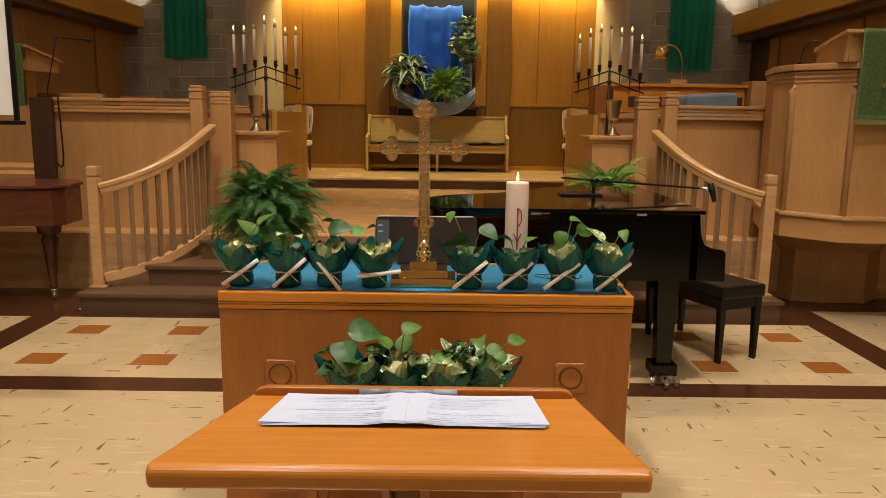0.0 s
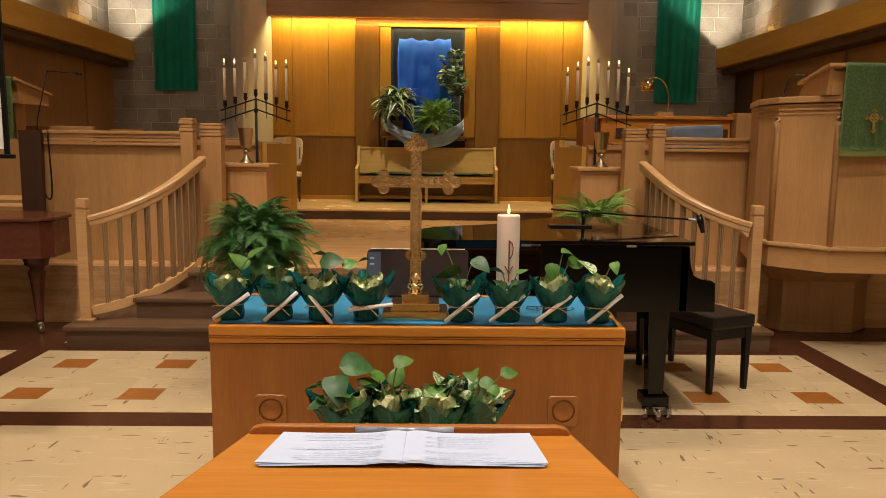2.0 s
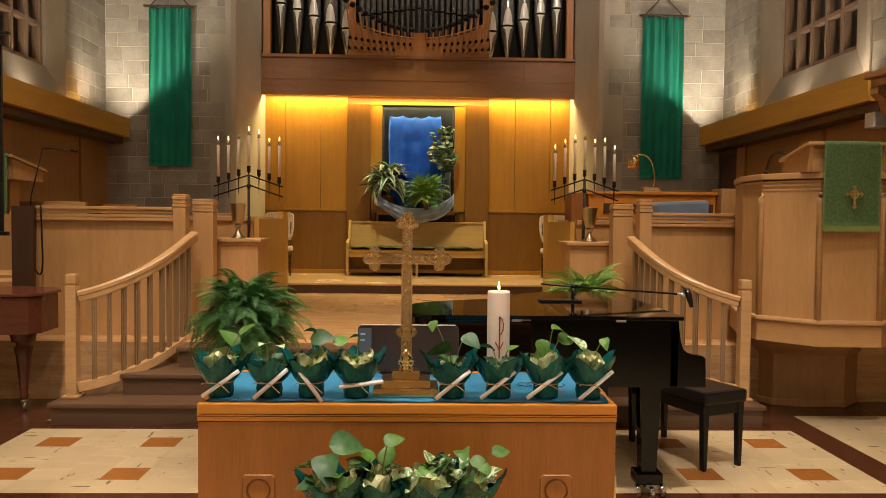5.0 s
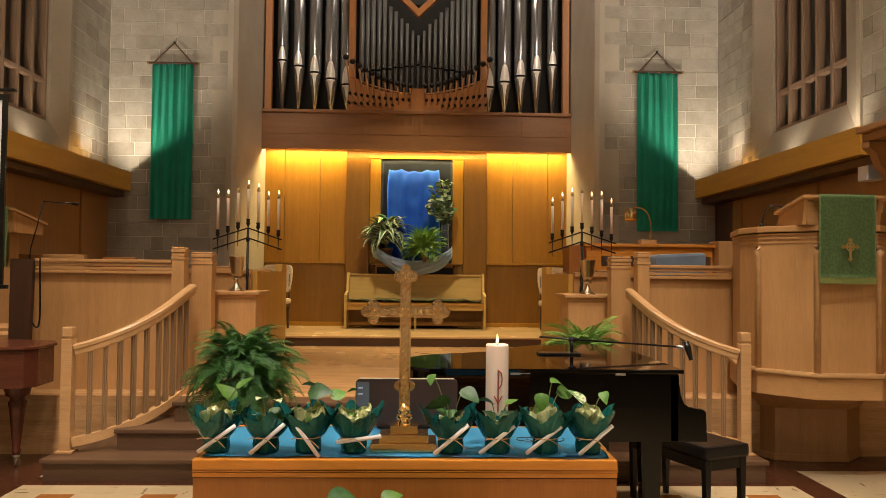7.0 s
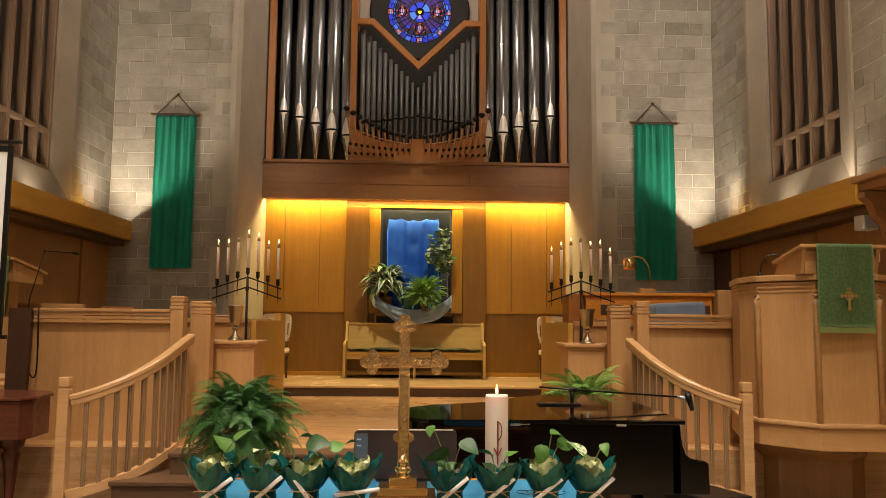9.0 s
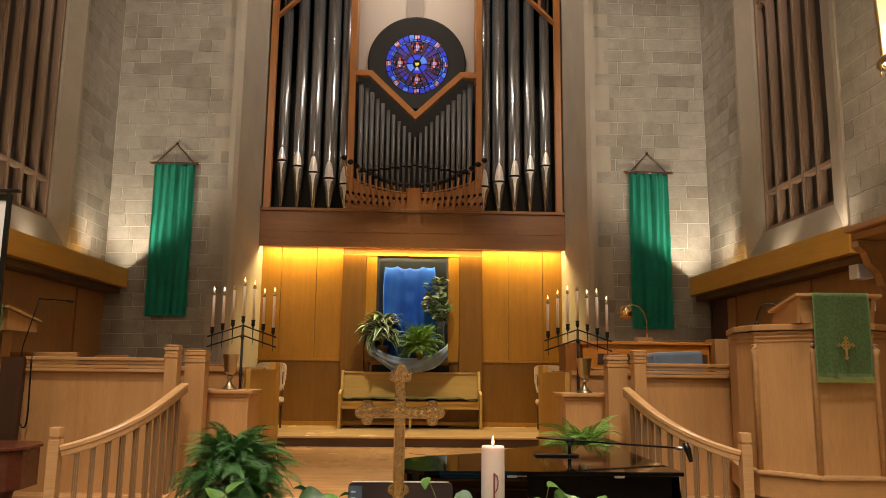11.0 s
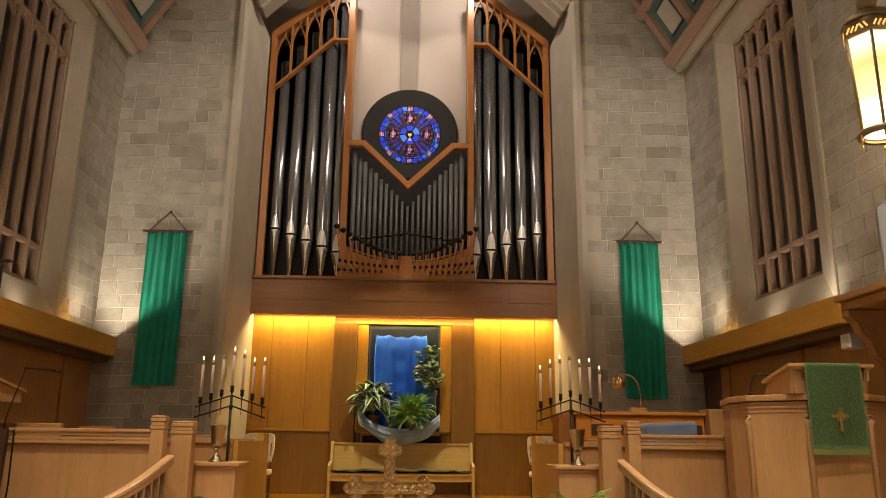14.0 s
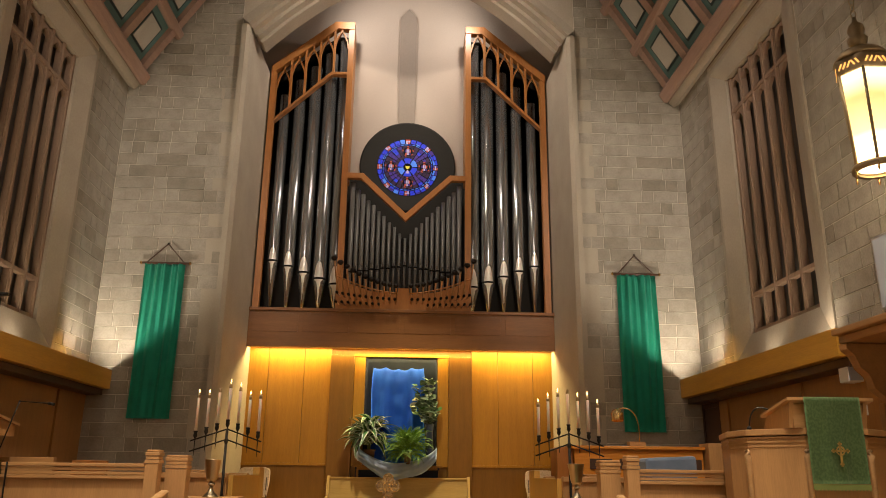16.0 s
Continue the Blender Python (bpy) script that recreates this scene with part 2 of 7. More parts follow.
M_BLUE = cloth("blue_drape_cloth", (0.006, 0.11, 0.80), (0.012, 0.16, 0.95))
M_NAVY = cloth("navy_cloth", (0.006, 0.012, 0.035), (0.01, 0.02, 0.05))
M_TEALCLOTH = cloth("blue_table_cloth", (0.030, 0.34, 0.62), (0.045, 0.41, 0.72))

M_OLIVE = cloth("olive_cushion_cloth", (0.16, 0.15, 0.045), (0.22, 0.20, 0.07))
M_GREENCLOTH = cloth("green_brocade", (0.075, 0.15, 0.050), (0.12, 0.21, 0.085))
_v = noise_tex(M_GREENCLOTH, coords(M_GREENCLOTH, (1, 1, 0.8)), 62, 2, 0.4)
paint(M_GREENCLOTH, ramp(M_GREENCLOTH, _v, [(0.38, (0.098, 0.175, 0.054)), (0.50, (0.118, 0.202, 0.065)), (0.62, (0.142, 0.232, 0.080))]))
M_SHEER = cloth("pale_blue_organza", (0.34, 0.46, 0.64), (0.50, 0.62, 0.78), 30, 0.35)
M_DENIM = cloth("grey_blue_cloth", (0.10, 0.14, 0.20), (0.17, 0.22, 0.30))
M_UPHOL = cloth("beige_patterned_upholstery", (0.42, 0.31, 0.20), (0.62, 0.50, 0.36))
_v = noise_tex(M_UPHOL, coords(M_UPHOL, (1, 1, 0.7)), 26, 3, 0.6)
paint(M_UPHOL, ramp(M_UPHOL, _v, [(0.38, (0.44, 0.33, 0.22)), (0.47, (0.60, 0.48, 0.34)), (0.54, (0.62, 0.50, 0.37)), (0.62, (0.48, 0.37, 0.26))]))
M_PAPER = mat("white_paper", (0.52, 0.60, 0.77), 0.6)
M_PRINT = mat("pale_grey_print", (0.42, 0.48, 0.61), 0.7)
M_INK = mat("grey_print", (0.455, 0.518, 0.652), 0.7)
M_WAX = mat("ivory_wax", (0.66, 0.55, 0.46), 0.42)
M_WAX.node_tree.nodes["Principled BSDF"].inputs["Subsurface Weight"].default_value = 0.3
M_RED = mat("oxide_red_paint", (0.24, 0.035, 0.015), 0.5)
M_BRASS = mat("polished_brass", (0.90, 0.63, 0.28), 0.19, 1.0)
M_PEWTER = mat("dull_brass_cup", (0.42, 0.34, 0.22), 0.3, 1.0)
M_CHROME = mat("chrome", (0.75, 0.75, 0.76), 0.12, 1.0)
M_SILVER = mat("satin_silver", (0.6, 0.6, 0.62), 0.35, 1.0)
M_RAFFIA = mat("raffia", (0.42, 0.25, 0.12), 0.8)
M_SCROLL = mat("scroll_paper", (0.80, 0.75, 0.72), 0.55)
M_SCREEN = mat("projection_screen_white", (0.75, 0.75, 0.74), 0.7)
M_LEATHER = mat("black_vinyl", (0.006, 0.005, 0.005), 0.34, 0.0, 0.35)
M_TERRA = mat("brown_planter", (0.12, 0.06, 0.03), 0.6)
M_GOLDTHREAD = mat("gold_thread", (0.62, 0.42, 0.12), 0.4, 0.6)
M_DARKWOOD = wood("dark_pier_wood", (0.045, 0.02, 0.012), (0.085, 0.04, 0.022), 0.4)
M_GLASS_NIGHT = mat("night_window_glass", (0.055, 0.048, 0.044), 0.35)
M_BRONZE = mat("aged_bronze", (0.34, 0.26, 0.16), 0.42, 0.8)


def engraved():
    m = mat("engraved_brass", (0.62, 0.40, 0.20), 0.20, 0.95)
    v = coords(m)
    n, l, b = nodes_of(m)
    t = n.new("ShaderNodeTexVoronoi")
    t.inputs["Scale"].default_value = 170
    l.new(v, t.inputs["Vector"])
    n2 = noise_tex(m, v, 150, 3)
    paint(m, ramp(m, n2, [(0.38, (0.38, 0.235, 0.115)), (0.64, (0.86, 0.68, 0.45))]))
    bump(m, t.outputs["Distance"], 0.6, 0.003)
    return m


M_ENGRAVED = engraved()


def pipe_metal():
    m = mat("organ_pipe_metal", (0.3, 0.3, 0.3), 0.3, 0.8)
    v = coords(m, (3, 3, 0.5))
    f = noise_tex(m, v, 4, 4)
    paint(m, ramp(m, f, [(0.3, (0.34, 0.348, 0.356)), (0.7, (0.43, 0.438, 0.446))]))
    rough_from(m, f, 0.15, 0.21)
    return m


M_PIPE = pipe_metal()
# paler than the pipes: the light the lips catch is put into the colour
M_PIPE_LIP_LIT = mat("lit_pipe_lip_metal", (0.86, 0.83, 0.78), 0.28, 0.25)
M_PIPE_MATT = plaster("matt_zinc_pipe", (0.12, 0.12, 0.118), (0.165, 0.165, 0.16), 4, 0.4, 0.05)


def leaf_mat(name, a, b_, rough=0.4):
    m = mat(name, a, rough)
    v = coords(m)
    n1 = noise_tex(m, v, 45, 3)
    c = ramp(m, n1, [(0.3, a), (0.7, b_)])
    paint(m, mix(m, 1.0, c, random_shift(m, 0.25), "MULTIPLY"))
    n, l, b = nodes_of(m)
    b.inputs["Specular IOR Level"].default_value = 0.3
    b.inputs["Subsurface Weight"].default_value = 0.1
    b.inputs["Subsurface Radius"].default_value = (0.004, 0.008, 0.002)
    return m


M_FERN = leaf_mat("fern_green", (0.018, 0.076, 0.015), (0.058, 0.175, 0.036), 0.42)
M_FERN_BRIGHT = leaf_mat("bright_fern_green", (0.09, 0.20, 0.03), (0.19, 0.36, 0.07), 0.45)
M_POTHOS = leaf_mat("pothos_green", (0.045, 0.130, 0.020), (0.105, 0.22, 0.036), 0.40)
M_POTHOS_DARK = leaf_mat("pothos_dark_green", (0.024, 0.080, 0.024), (0.058, 0.138, 0.040), 0.38)
M_VARIEG = leaf_mat("pale_variegated_leaf", (0.36, 0.44, 0.32), (0.58, 0.64, 0.52), 0.45)
M_MARBLE = leaf_mat("marbled_pothos_leaf", (0.05, 0.15, 0.04), (0.10, 0.24, 0.06), 0.4)
_t = ramp(M_MARBLE, noise_tex(M_MARBLE, coords(M_MARBLE), 55, 3, 0.6), [(0.44, (0.06, 0.17, 0.045)), (0.50, (0.20, 0.32, 0.12)), (0.56, (0.55, 0.58, 0.38))])
paint(M_MARBLE, _t)
M_EUCA = leaf_mat("grey_green_leaf", (0.12, 0.20, 0.13), (0.25, 0.34, 0.25), 0.5)
M_STEM = mat("plant_stem", (0.14, 0.16, 0.05), 0.5)


def foil(name, a, b_, rough):
    m = mat(name, a, rough, 0.45)
    v = coords(m)
    n1, n2 = noise_tex(m, v, 38, 3, 0.7), noise_tex(m, v, 9, 3)
    paint(m, ramp(m, n2, [(0.3, a), (0.7, b_)]))
    bump(m, n1, 1.0, 0.008)
    return m


M_FOIL = foil("green_foil", (0.003, 0.066, 0.062), (0.010, 0.160, 0.145), 0.11)
M_FOIL_GOLD = foil("pale_gold_foil", (0.40, 0.44, 0.17), (0.60, 0.62, 0.34), 0.35)


def glow(name, color, strength):
    m = mat(name, color, 0.4)
    n, l, b = nodes_of(m)
    b.inputs["Emission Color"].default_value = (*color, 1)
    b.inputs["Emission Strength"].default_value = strength
    return m


M_FLAME = glow("candle_flame", (1.0, 0.55, 0.18), 7)
M_LAMPGLASS = glow("lantern_glass", (1.0, 0.80, 0.38), 1.05)
# brighter towards both ends: the bulbs' glow is painted into the emission
_n, _l, _b = nodes_of(M_LAMPGLASS)
_tc, _sp, _mr = _n.new("ShaderNodeTexCoord"), _n.new("ShaderNodeSeparateXYZ"), _n.new("ShaderNodeValToRGB")
_l.new(_tc.outputs["Generated"], _sp.inputs[0])
_l.new(_sp.outputs["Z"], _mr.inputs["Fac"])
for _i, (_p, _c) in enumerate(((0.0, (6, 5.2, 3.2)), (0.30, (1.5, 1.15, 0.5)), (0.7, (0.75, 0.55, 0.2)), (1.0, (2.4, 2.0, 1.1)))):
    _e = _mr.color_ramp.elements[_i] if _i < 2 else _mr.color_ramp.elements.new(_p)
    _e.position, _e.color = _p, (*_c, 1)
_l.new(_mr.outputs["Color"], _b.inputs["Emission Color"])
M_LAMPHOT = glow("lantern_bulb_glass", (1.0, 0.86, 0.55), 5)
M_PIERCED = glow("pierced_brass_light", (0.9, 0.45, 0.12), 1.2)
# the panes emit their own colour in place of light from behind
GLASS_BLUE = glow("blue_stained_glass", (0.008, 0.03, 0.62), 0.42)
GLASS_SKY = glow("light_blue_stained_glass", (0.06, 0.22, 0.85), 0.30)
GLASS_VIOLET = glow("violet_stained_glass", (0.05, 0.018, 0.30), 0.13)
GLASS_RED = glow("red_stained_glass", (0.60, 0.10, 0.05), 0.20)
GLASS_PALE = glow("pale_stained_glass", (0.45, 0.38, 0.60), 0.28)
GLASS_GOLD = glow("gold_stained_glass", (0.62, 0.52, 0.05), 0.45)
GLASS_DEEP = glow("deep_purple_stained_glass", (0.035, 0.010, 0.06), 0.10)

# ---------------------------------------------------------------- building helpers


def box(bm, x0, x1, y0, y1, z0, z1, bev=0.0):
    vs = [bm.verts.new((x, y, z)) for x in (x0, x1) for y in (y0, y1) for z in (z0, z1)]
    fs = [bm.faces.new([vs[i] for i in f]) for f in ((0, 1, 3, 2), (4, 6, 7, 5), (0, 4, 5, 1), (2, 3, 7, 6), (0, 2, 6, 4), (1, 5, 7, 3))]
    if bev:
        bmesh.ops.bevel(bm, geom=list({e for f in fs for e in f.edges}), offset=bev, segments=2, affect="EDGES", profile=0.6)
    return bm


def cube(x0, x1, y0, y1, z0, z1, bev=0.0):
    return box(bmesh.new(), min(x0, x1), max(x0, x1), min(y0, y1), max(y0, y1), z0, z1, bev)


def prism(pts, d0, d1, axis="y", bm=None, bev=0.0):
    """A polygon pushed along an axis. pts: (x, z) for y, (x, y) for z, (y, z) for x."""
    bm = bm or bmesh.new()
    put = {"y": lambda p, d: (p[0], d, p[1]), "z": lambda p, d: (p[0], p[1], d), "x": lambda p, d: (d, p[0], p[1])}[axis]
    a, b = [bm.verts.new(put(p, d0)) for p in pts], [bm.verts.new(put(p, d1)) for p in pts]
    fs = [bm.faces.new(a), bm.faces.new(b[::-1])]
    for i in range(len(pts)):
        j = (i + 1) % len(pts)
        fs.append(bm.faces.new((a[i], b[i], b[j], a[j])))
    if bev:
        bmesh.ops.bevel(bm, geom=list({e for f in fs for e in f.edges}), offset=bev, segments=2, affect="EDGES", profile=0.6)
    bmesh.ops.recalc_face_normals(bm, faces=bm.faces)
    return bm


def lathe(profile, seg=24, bm=None, at=(0, 0, 0), cap=True):
    bm = bm or bmesh.new()
    rings = []
    for r, z in profile:
        rings.append([bm.verts.new((at[0] + r * math.cos(2 * math.pi * i / seg), at[1] + r * math.sin(2 * math.pi * i / seg), at[2] + z)) for i in range(seg)])
    for a, b in zip(rings, rings[1:]):
        for i in range(seg):
            f = bm.faces.new((a[i], a[(i + 1) % seg], b[(i + 1) % seg], b[i]))
            f.smooth = True
    if cap:
        bm.faces.new(rings[0][::-1])
        bm.faces.new(rings[-1])
    return bm


def sweep(path, section, bm=None, up=(0, 0, 1), closed=True, scales=None, smooth=True):
    """A section of (side, up) points carried along a path."""
    bm = bm or bmesh.new()
    path = [Vector(p) for p in path]
    rings = []
    for i, p in enumerate(path):
        d = (path[min(i + 1, len(path) - 1)] - path[max(i - 1, 0)]).normalized()
        u = Vector(up)
        if abs(d.dot(u)) > 0.98:
            u = Vector((0, 1, 0))
        side = d.cross(u).normalized()
        u = side.cross(d).normalized()
        k = scales[i] if scales else 1.0
        rings.append([bm.verts.new(p + side * s * k + u * v * k) for s, v in section])
    n = len(section)
    for a, b in zip(rings, rings[1:]):
        for i in range(n if closed else n - 1):
            f = bm.faces.new((a[i], a[(i + 1) % n], b[(i + 1) % n], b[i]))
            f.smooth = smooth and n > 5
    if closed:
        bm.faces.new(rings[0][::-1])
        bm.faces.new(rings[-1])
    bmesh.ops.recalc_face_normals(bm, faces=bm.faces)
    return bm


def ring(r, n=8):
    return [(r * math.cos(2 * math.pi * i / n), r * math.sin(2 * math.pi * i / n)) for i in range(n)]


def mesh_of(name, bm, material):
    me = bpy.data.meshes.new(name)
    bm.to_mesh(me)
    bm.free()
    me.materials.append(material)
    return me


def part(name, bm, material, parent, label=""):
    ob = new(name, mesh_of(name, bm, material))
    ob.parent = parent
    return tagged(ob, label)


def solid(name, bm, material, label, category, kind="", group=""):
    return tagged(new(name, mesh_of(name, bm, material)), label, category, group, kind)


def thing(name, label, category, m=None, group="", kind=""):
    ob = new(name)
    ob.empty_display_size = 0.1
    if m is not None:
        ob.matrix_world = m
    return tagged(ob, label, category, group, kind)


def bez(p0, p1, p2, p3, n):
    out = []
    for i in range(n + 1):
        t = i / n
        out.append(Vector(p0) * (1 - t) ** 3 + Vector(p1) * 3 * t * (1 - t) ** 2 + Vector(p2) * 3 * t * t * (1 - t) + Vector(p3) * t ** 3)
    return out


# ---------------------------------------------------------------- levels
Z1, Z2, Z3, ZU = 0.17, 0.34, 0.51, 0.66   # steps, chancel floor, upper floor
Y1, Y2, Y3, YU = 5.69, 5.98, 6.27, 11.1   # their front edges
WX, WY = 4.63, 11.3                       # chancel side wall and front flank wall
TILE, ROW = 0.243, 0.226                 # tile width and depth

# ---------------------------------------------------------------- large structure
floor = solid("floor", cube(-7, 7, -9, 7.4, -0.25, -0.006), M_GROUT, "tiled church floor with maroon bands", "floor", "structure")

# chancel steps and floors
for nm, z0, z1, y0, x in (("chancel_step_1", 0, Z1, Y1, 2.80), ("chancel_step_2", Z1, Z2, Y2, 2.36), ("chancel_step_3", Z2, Z3, Y3, 2.0)):
    st = thing(nm, "dark stained wooden chancel step", "step", kind="structure")
    part("riser", cube(-x + 0.02, x - 0.02, y0 + 0.025, Y3 + 0.5, z0, z1 - 0.035), M_STEP, st)
    part("tread", cube(-x, x, y0, (Y3 + 0.5 if z1 < Z3 else Y3 + 0.3), z1 - 0.035, z1, 0.008), M_STEP, st)
chancel_floor = solid("chancel_floor", cube(-WX, WX, Y3 + 0.3, YU + 0.02, 0, Z3), M_CHFLOOR, "polished wooden chancel floor", "floor", "structure")
upper = thing("sanctuary_floor", "raised honey wood sanctuary floor with a step edge", "floor", kind="structure")
part("platform", cube(-WX, WX, YU + 0.03, 13.3, Z3, ZU - 0.03), M_STEP, upper)
part("tread", cube(-WX, WX, YU, 13.3, ZU - 0.03, ZU, 0.006), M_SANCT_LIT, upper)

# back panel wall under the organ
back = thing("wall_back", "honey wood panelled wall below the organ", "wall", kind="structure")
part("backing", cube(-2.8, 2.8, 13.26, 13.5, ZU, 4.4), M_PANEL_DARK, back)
for s in (-1, 1):
    part("panel", cube(s * 1.24, s * 1.70, 13.215, 13.262, 1.80, 3.9, 0.004), M_PANEL, back)
    part("panel", cube(s * 1.706, s * 2.32, 13.215, 13.262, 1.80, 3.9, 0.004), M_PANEL, back)
    part("panel", cube(s * 2.326, s * 2.79, 13.215, 13.262, 1.80, 3.9, 0.004), M_PANEL, back)
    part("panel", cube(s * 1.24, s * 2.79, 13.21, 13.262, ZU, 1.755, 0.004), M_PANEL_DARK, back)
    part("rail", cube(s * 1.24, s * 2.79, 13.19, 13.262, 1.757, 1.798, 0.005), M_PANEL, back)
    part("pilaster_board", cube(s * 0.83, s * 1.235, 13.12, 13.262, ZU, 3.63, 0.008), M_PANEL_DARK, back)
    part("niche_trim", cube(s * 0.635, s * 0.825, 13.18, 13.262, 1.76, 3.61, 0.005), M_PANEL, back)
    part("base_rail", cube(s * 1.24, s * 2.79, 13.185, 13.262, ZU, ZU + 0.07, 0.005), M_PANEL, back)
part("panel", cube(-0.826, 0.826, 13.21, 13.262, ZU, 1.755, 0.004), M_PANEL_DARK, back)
part("niche_head", cube(-0.83, 0.83, 13.17, 13.262, 3.612, 3.66, 0.005), M_PANEL, back)
part("niche_back", cube(-0.633, 0.633, 13.24, 13.262, 1.76, 3.61), M_DARK, back)

# jambs and arch round the organ bay
for s, nm in ((-1, "jamb_left"), (1, "jamb_right")):
    solid(nm, prism([(s * 2.86, WY - 0.05), (s * 2.78, WY - 0.05), (s * 2.72, WY + 0.02), (s * 2.665, 13.26), (s * 3.1, 13.26), (s * 3.1, WY), (s * 2.86, WY)], ZU - 0.15, 9.0, "z"),
          M_CONC, "smooth cast stone jamb of the organ bay", "jamb", "structure")


def arch_line(half, spring, apex, n=14):
    """A depressed pointed arch from one spring to the other, as (x, z)."""
    pts = []
    for i in range(n + 1):
        t = i / n
        x = half * (1 - t)
        z = spring + (apex - spring) * (1 - (1 - t) ** 1.75)
        pts.append((-x, z))
    return pts + [(-x, z) for x, z in pts[-2::-1]]


def arch_ring(r0, r1, y0, y1, bm):
    a = arch_line(*r0)
    b = arch_line(*r1)
    for (p, q), (u, v) in zip(zip(a, a[1:]), zip(b, b[1:])):
        prism([p, q, v, u], y0, y1, "y", bm)


arch = thing("arch_trim", "moulded pale stone arch over the organ", "arch", kind="structure")
for i, (y0, y1, h0, h1) in enumerate(((11.22, 11.42, 2.74, 2.86), (11.32, 11.58, 2.68, 2.745), (11.46, 11.74, 2.62, 2.685), (11.62, 11.95, 2.57, 2.625))):
    bm = bmesh.new()
    lift = (2.86 - h0) * 0.8
    lift1 = (2.86 - h1) * 0.8
    arch_ring((h0, 9.08 - lift, 10.75 - lift * 1.2), (h1, 9.08 - lift1, 10.75 - lift1 * 1.2), y0, y1, bm)
    part("moulding", bm, M_CONC, arch)
bm = bmesh.new()
top = arch_line(2.86, 9.08, 10.75)
for p, q in zip(top, top[1:]):
    prism([p, q, (q[0], 15.0), (p[0], 15.0)], WY, WY + 0.5, "y", bm)
solid("wall_over_arch", bm, M_NAVE, "grey stone wall above the organ arch", "wall", "structure")
solid("wall_organ_bay", cube(-3.1, 3.1, 13.5, 13.7, 0, 12.5), M_PLASTER, "pale plaster back wall of the organ bay", "wall", "structure")
solid("ceiling_organ_bay", cube(-3.1, 3.1, WY + 0.5, 13.6, 11.6, 11.8), M_PLASTER, "plaster ceiling of the organ bay", "ceiling", "structure")
# a cast shadow on the bay wall, drawn as a thin darker slab
solid("bay_strip", prism([(-0.2, 8.2), (0.13, 8.2), (0.13, 10.68), (-0.035, 10.88), (-0.2, 10.68)], 13.46, 13.498), M_PLASTER_SHADOW, "upright shadow with a pointed top, painted on the bay wall", "wall strip", "structure")

# flank walls, side walls, roof shell
WALLS = {}
for s, nm in ((-1, "left"), (1, "right")):
    WALLS["front_" + nm] = w = thing("wall_front_" + nm, "coursed grey stone block wall beside the organ", "wall", kind="structure")
    part("mortar", cube(s * 2.86, s * 5.2, WY + 0.007, WY + 0.4, 0, 13.0), M_MORTAR, w)
    WALLS["side_" + nm] = w = thing("wall_side_" + nm, "coursed grey stone block chancel side wall with a tall window", "wall", kind="structure")
    # opening: y 7.55..10.0, z 3.25..7.55
    for y0, y1, z0, z1 in ((5.0, 7.55, 2.7, 9.5), (10.0, 11.32, 2.7, 9.5), (7.55, 10.0, 2.7, 3.22), (7.55, 10.0, 7.6, 9.5)):
        part("mortar", cube(s * (WX + 0.007), s * 5.2, y0, y1, z0, z1), M_MORTAR, w)
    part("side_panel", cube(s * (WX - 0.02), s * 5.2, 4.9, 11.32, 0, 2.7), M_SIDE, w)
    solid("wall_nave_" + nm, cube(s * (WX + 0.02), s * 5.2, -9, 5.0, 0, 10), M_NAVE, "plastered nave side wall", "wall", "structure")
solid("wall_nave_back", cube(-5.2, 5.2, -9.3, -9, 0, 16), M_NAVE, "plastered back wall of the nave", "wall", "structure")

ROOF_A = math.atan2(1.8, 1.1)
for s, nm in ((-1, "left"), (1, "right")):
    ux, uz = -s * math.cos(ROOF_A), math.sin(ROOF_A)
    solid("ceiling_" + nm, prism([(s * 4.75, 7.55), (s * 4.75 + ux * 9.2, 7.55 + uz * 9.2), (s * 4.95 + ux * 9.2, 7.75 + uz * 9.2), (s * 5.1, 7.55)], -9, WY + 0.3), M_ROOF, "steep boarded church ceiling", "ceiling", "structure")

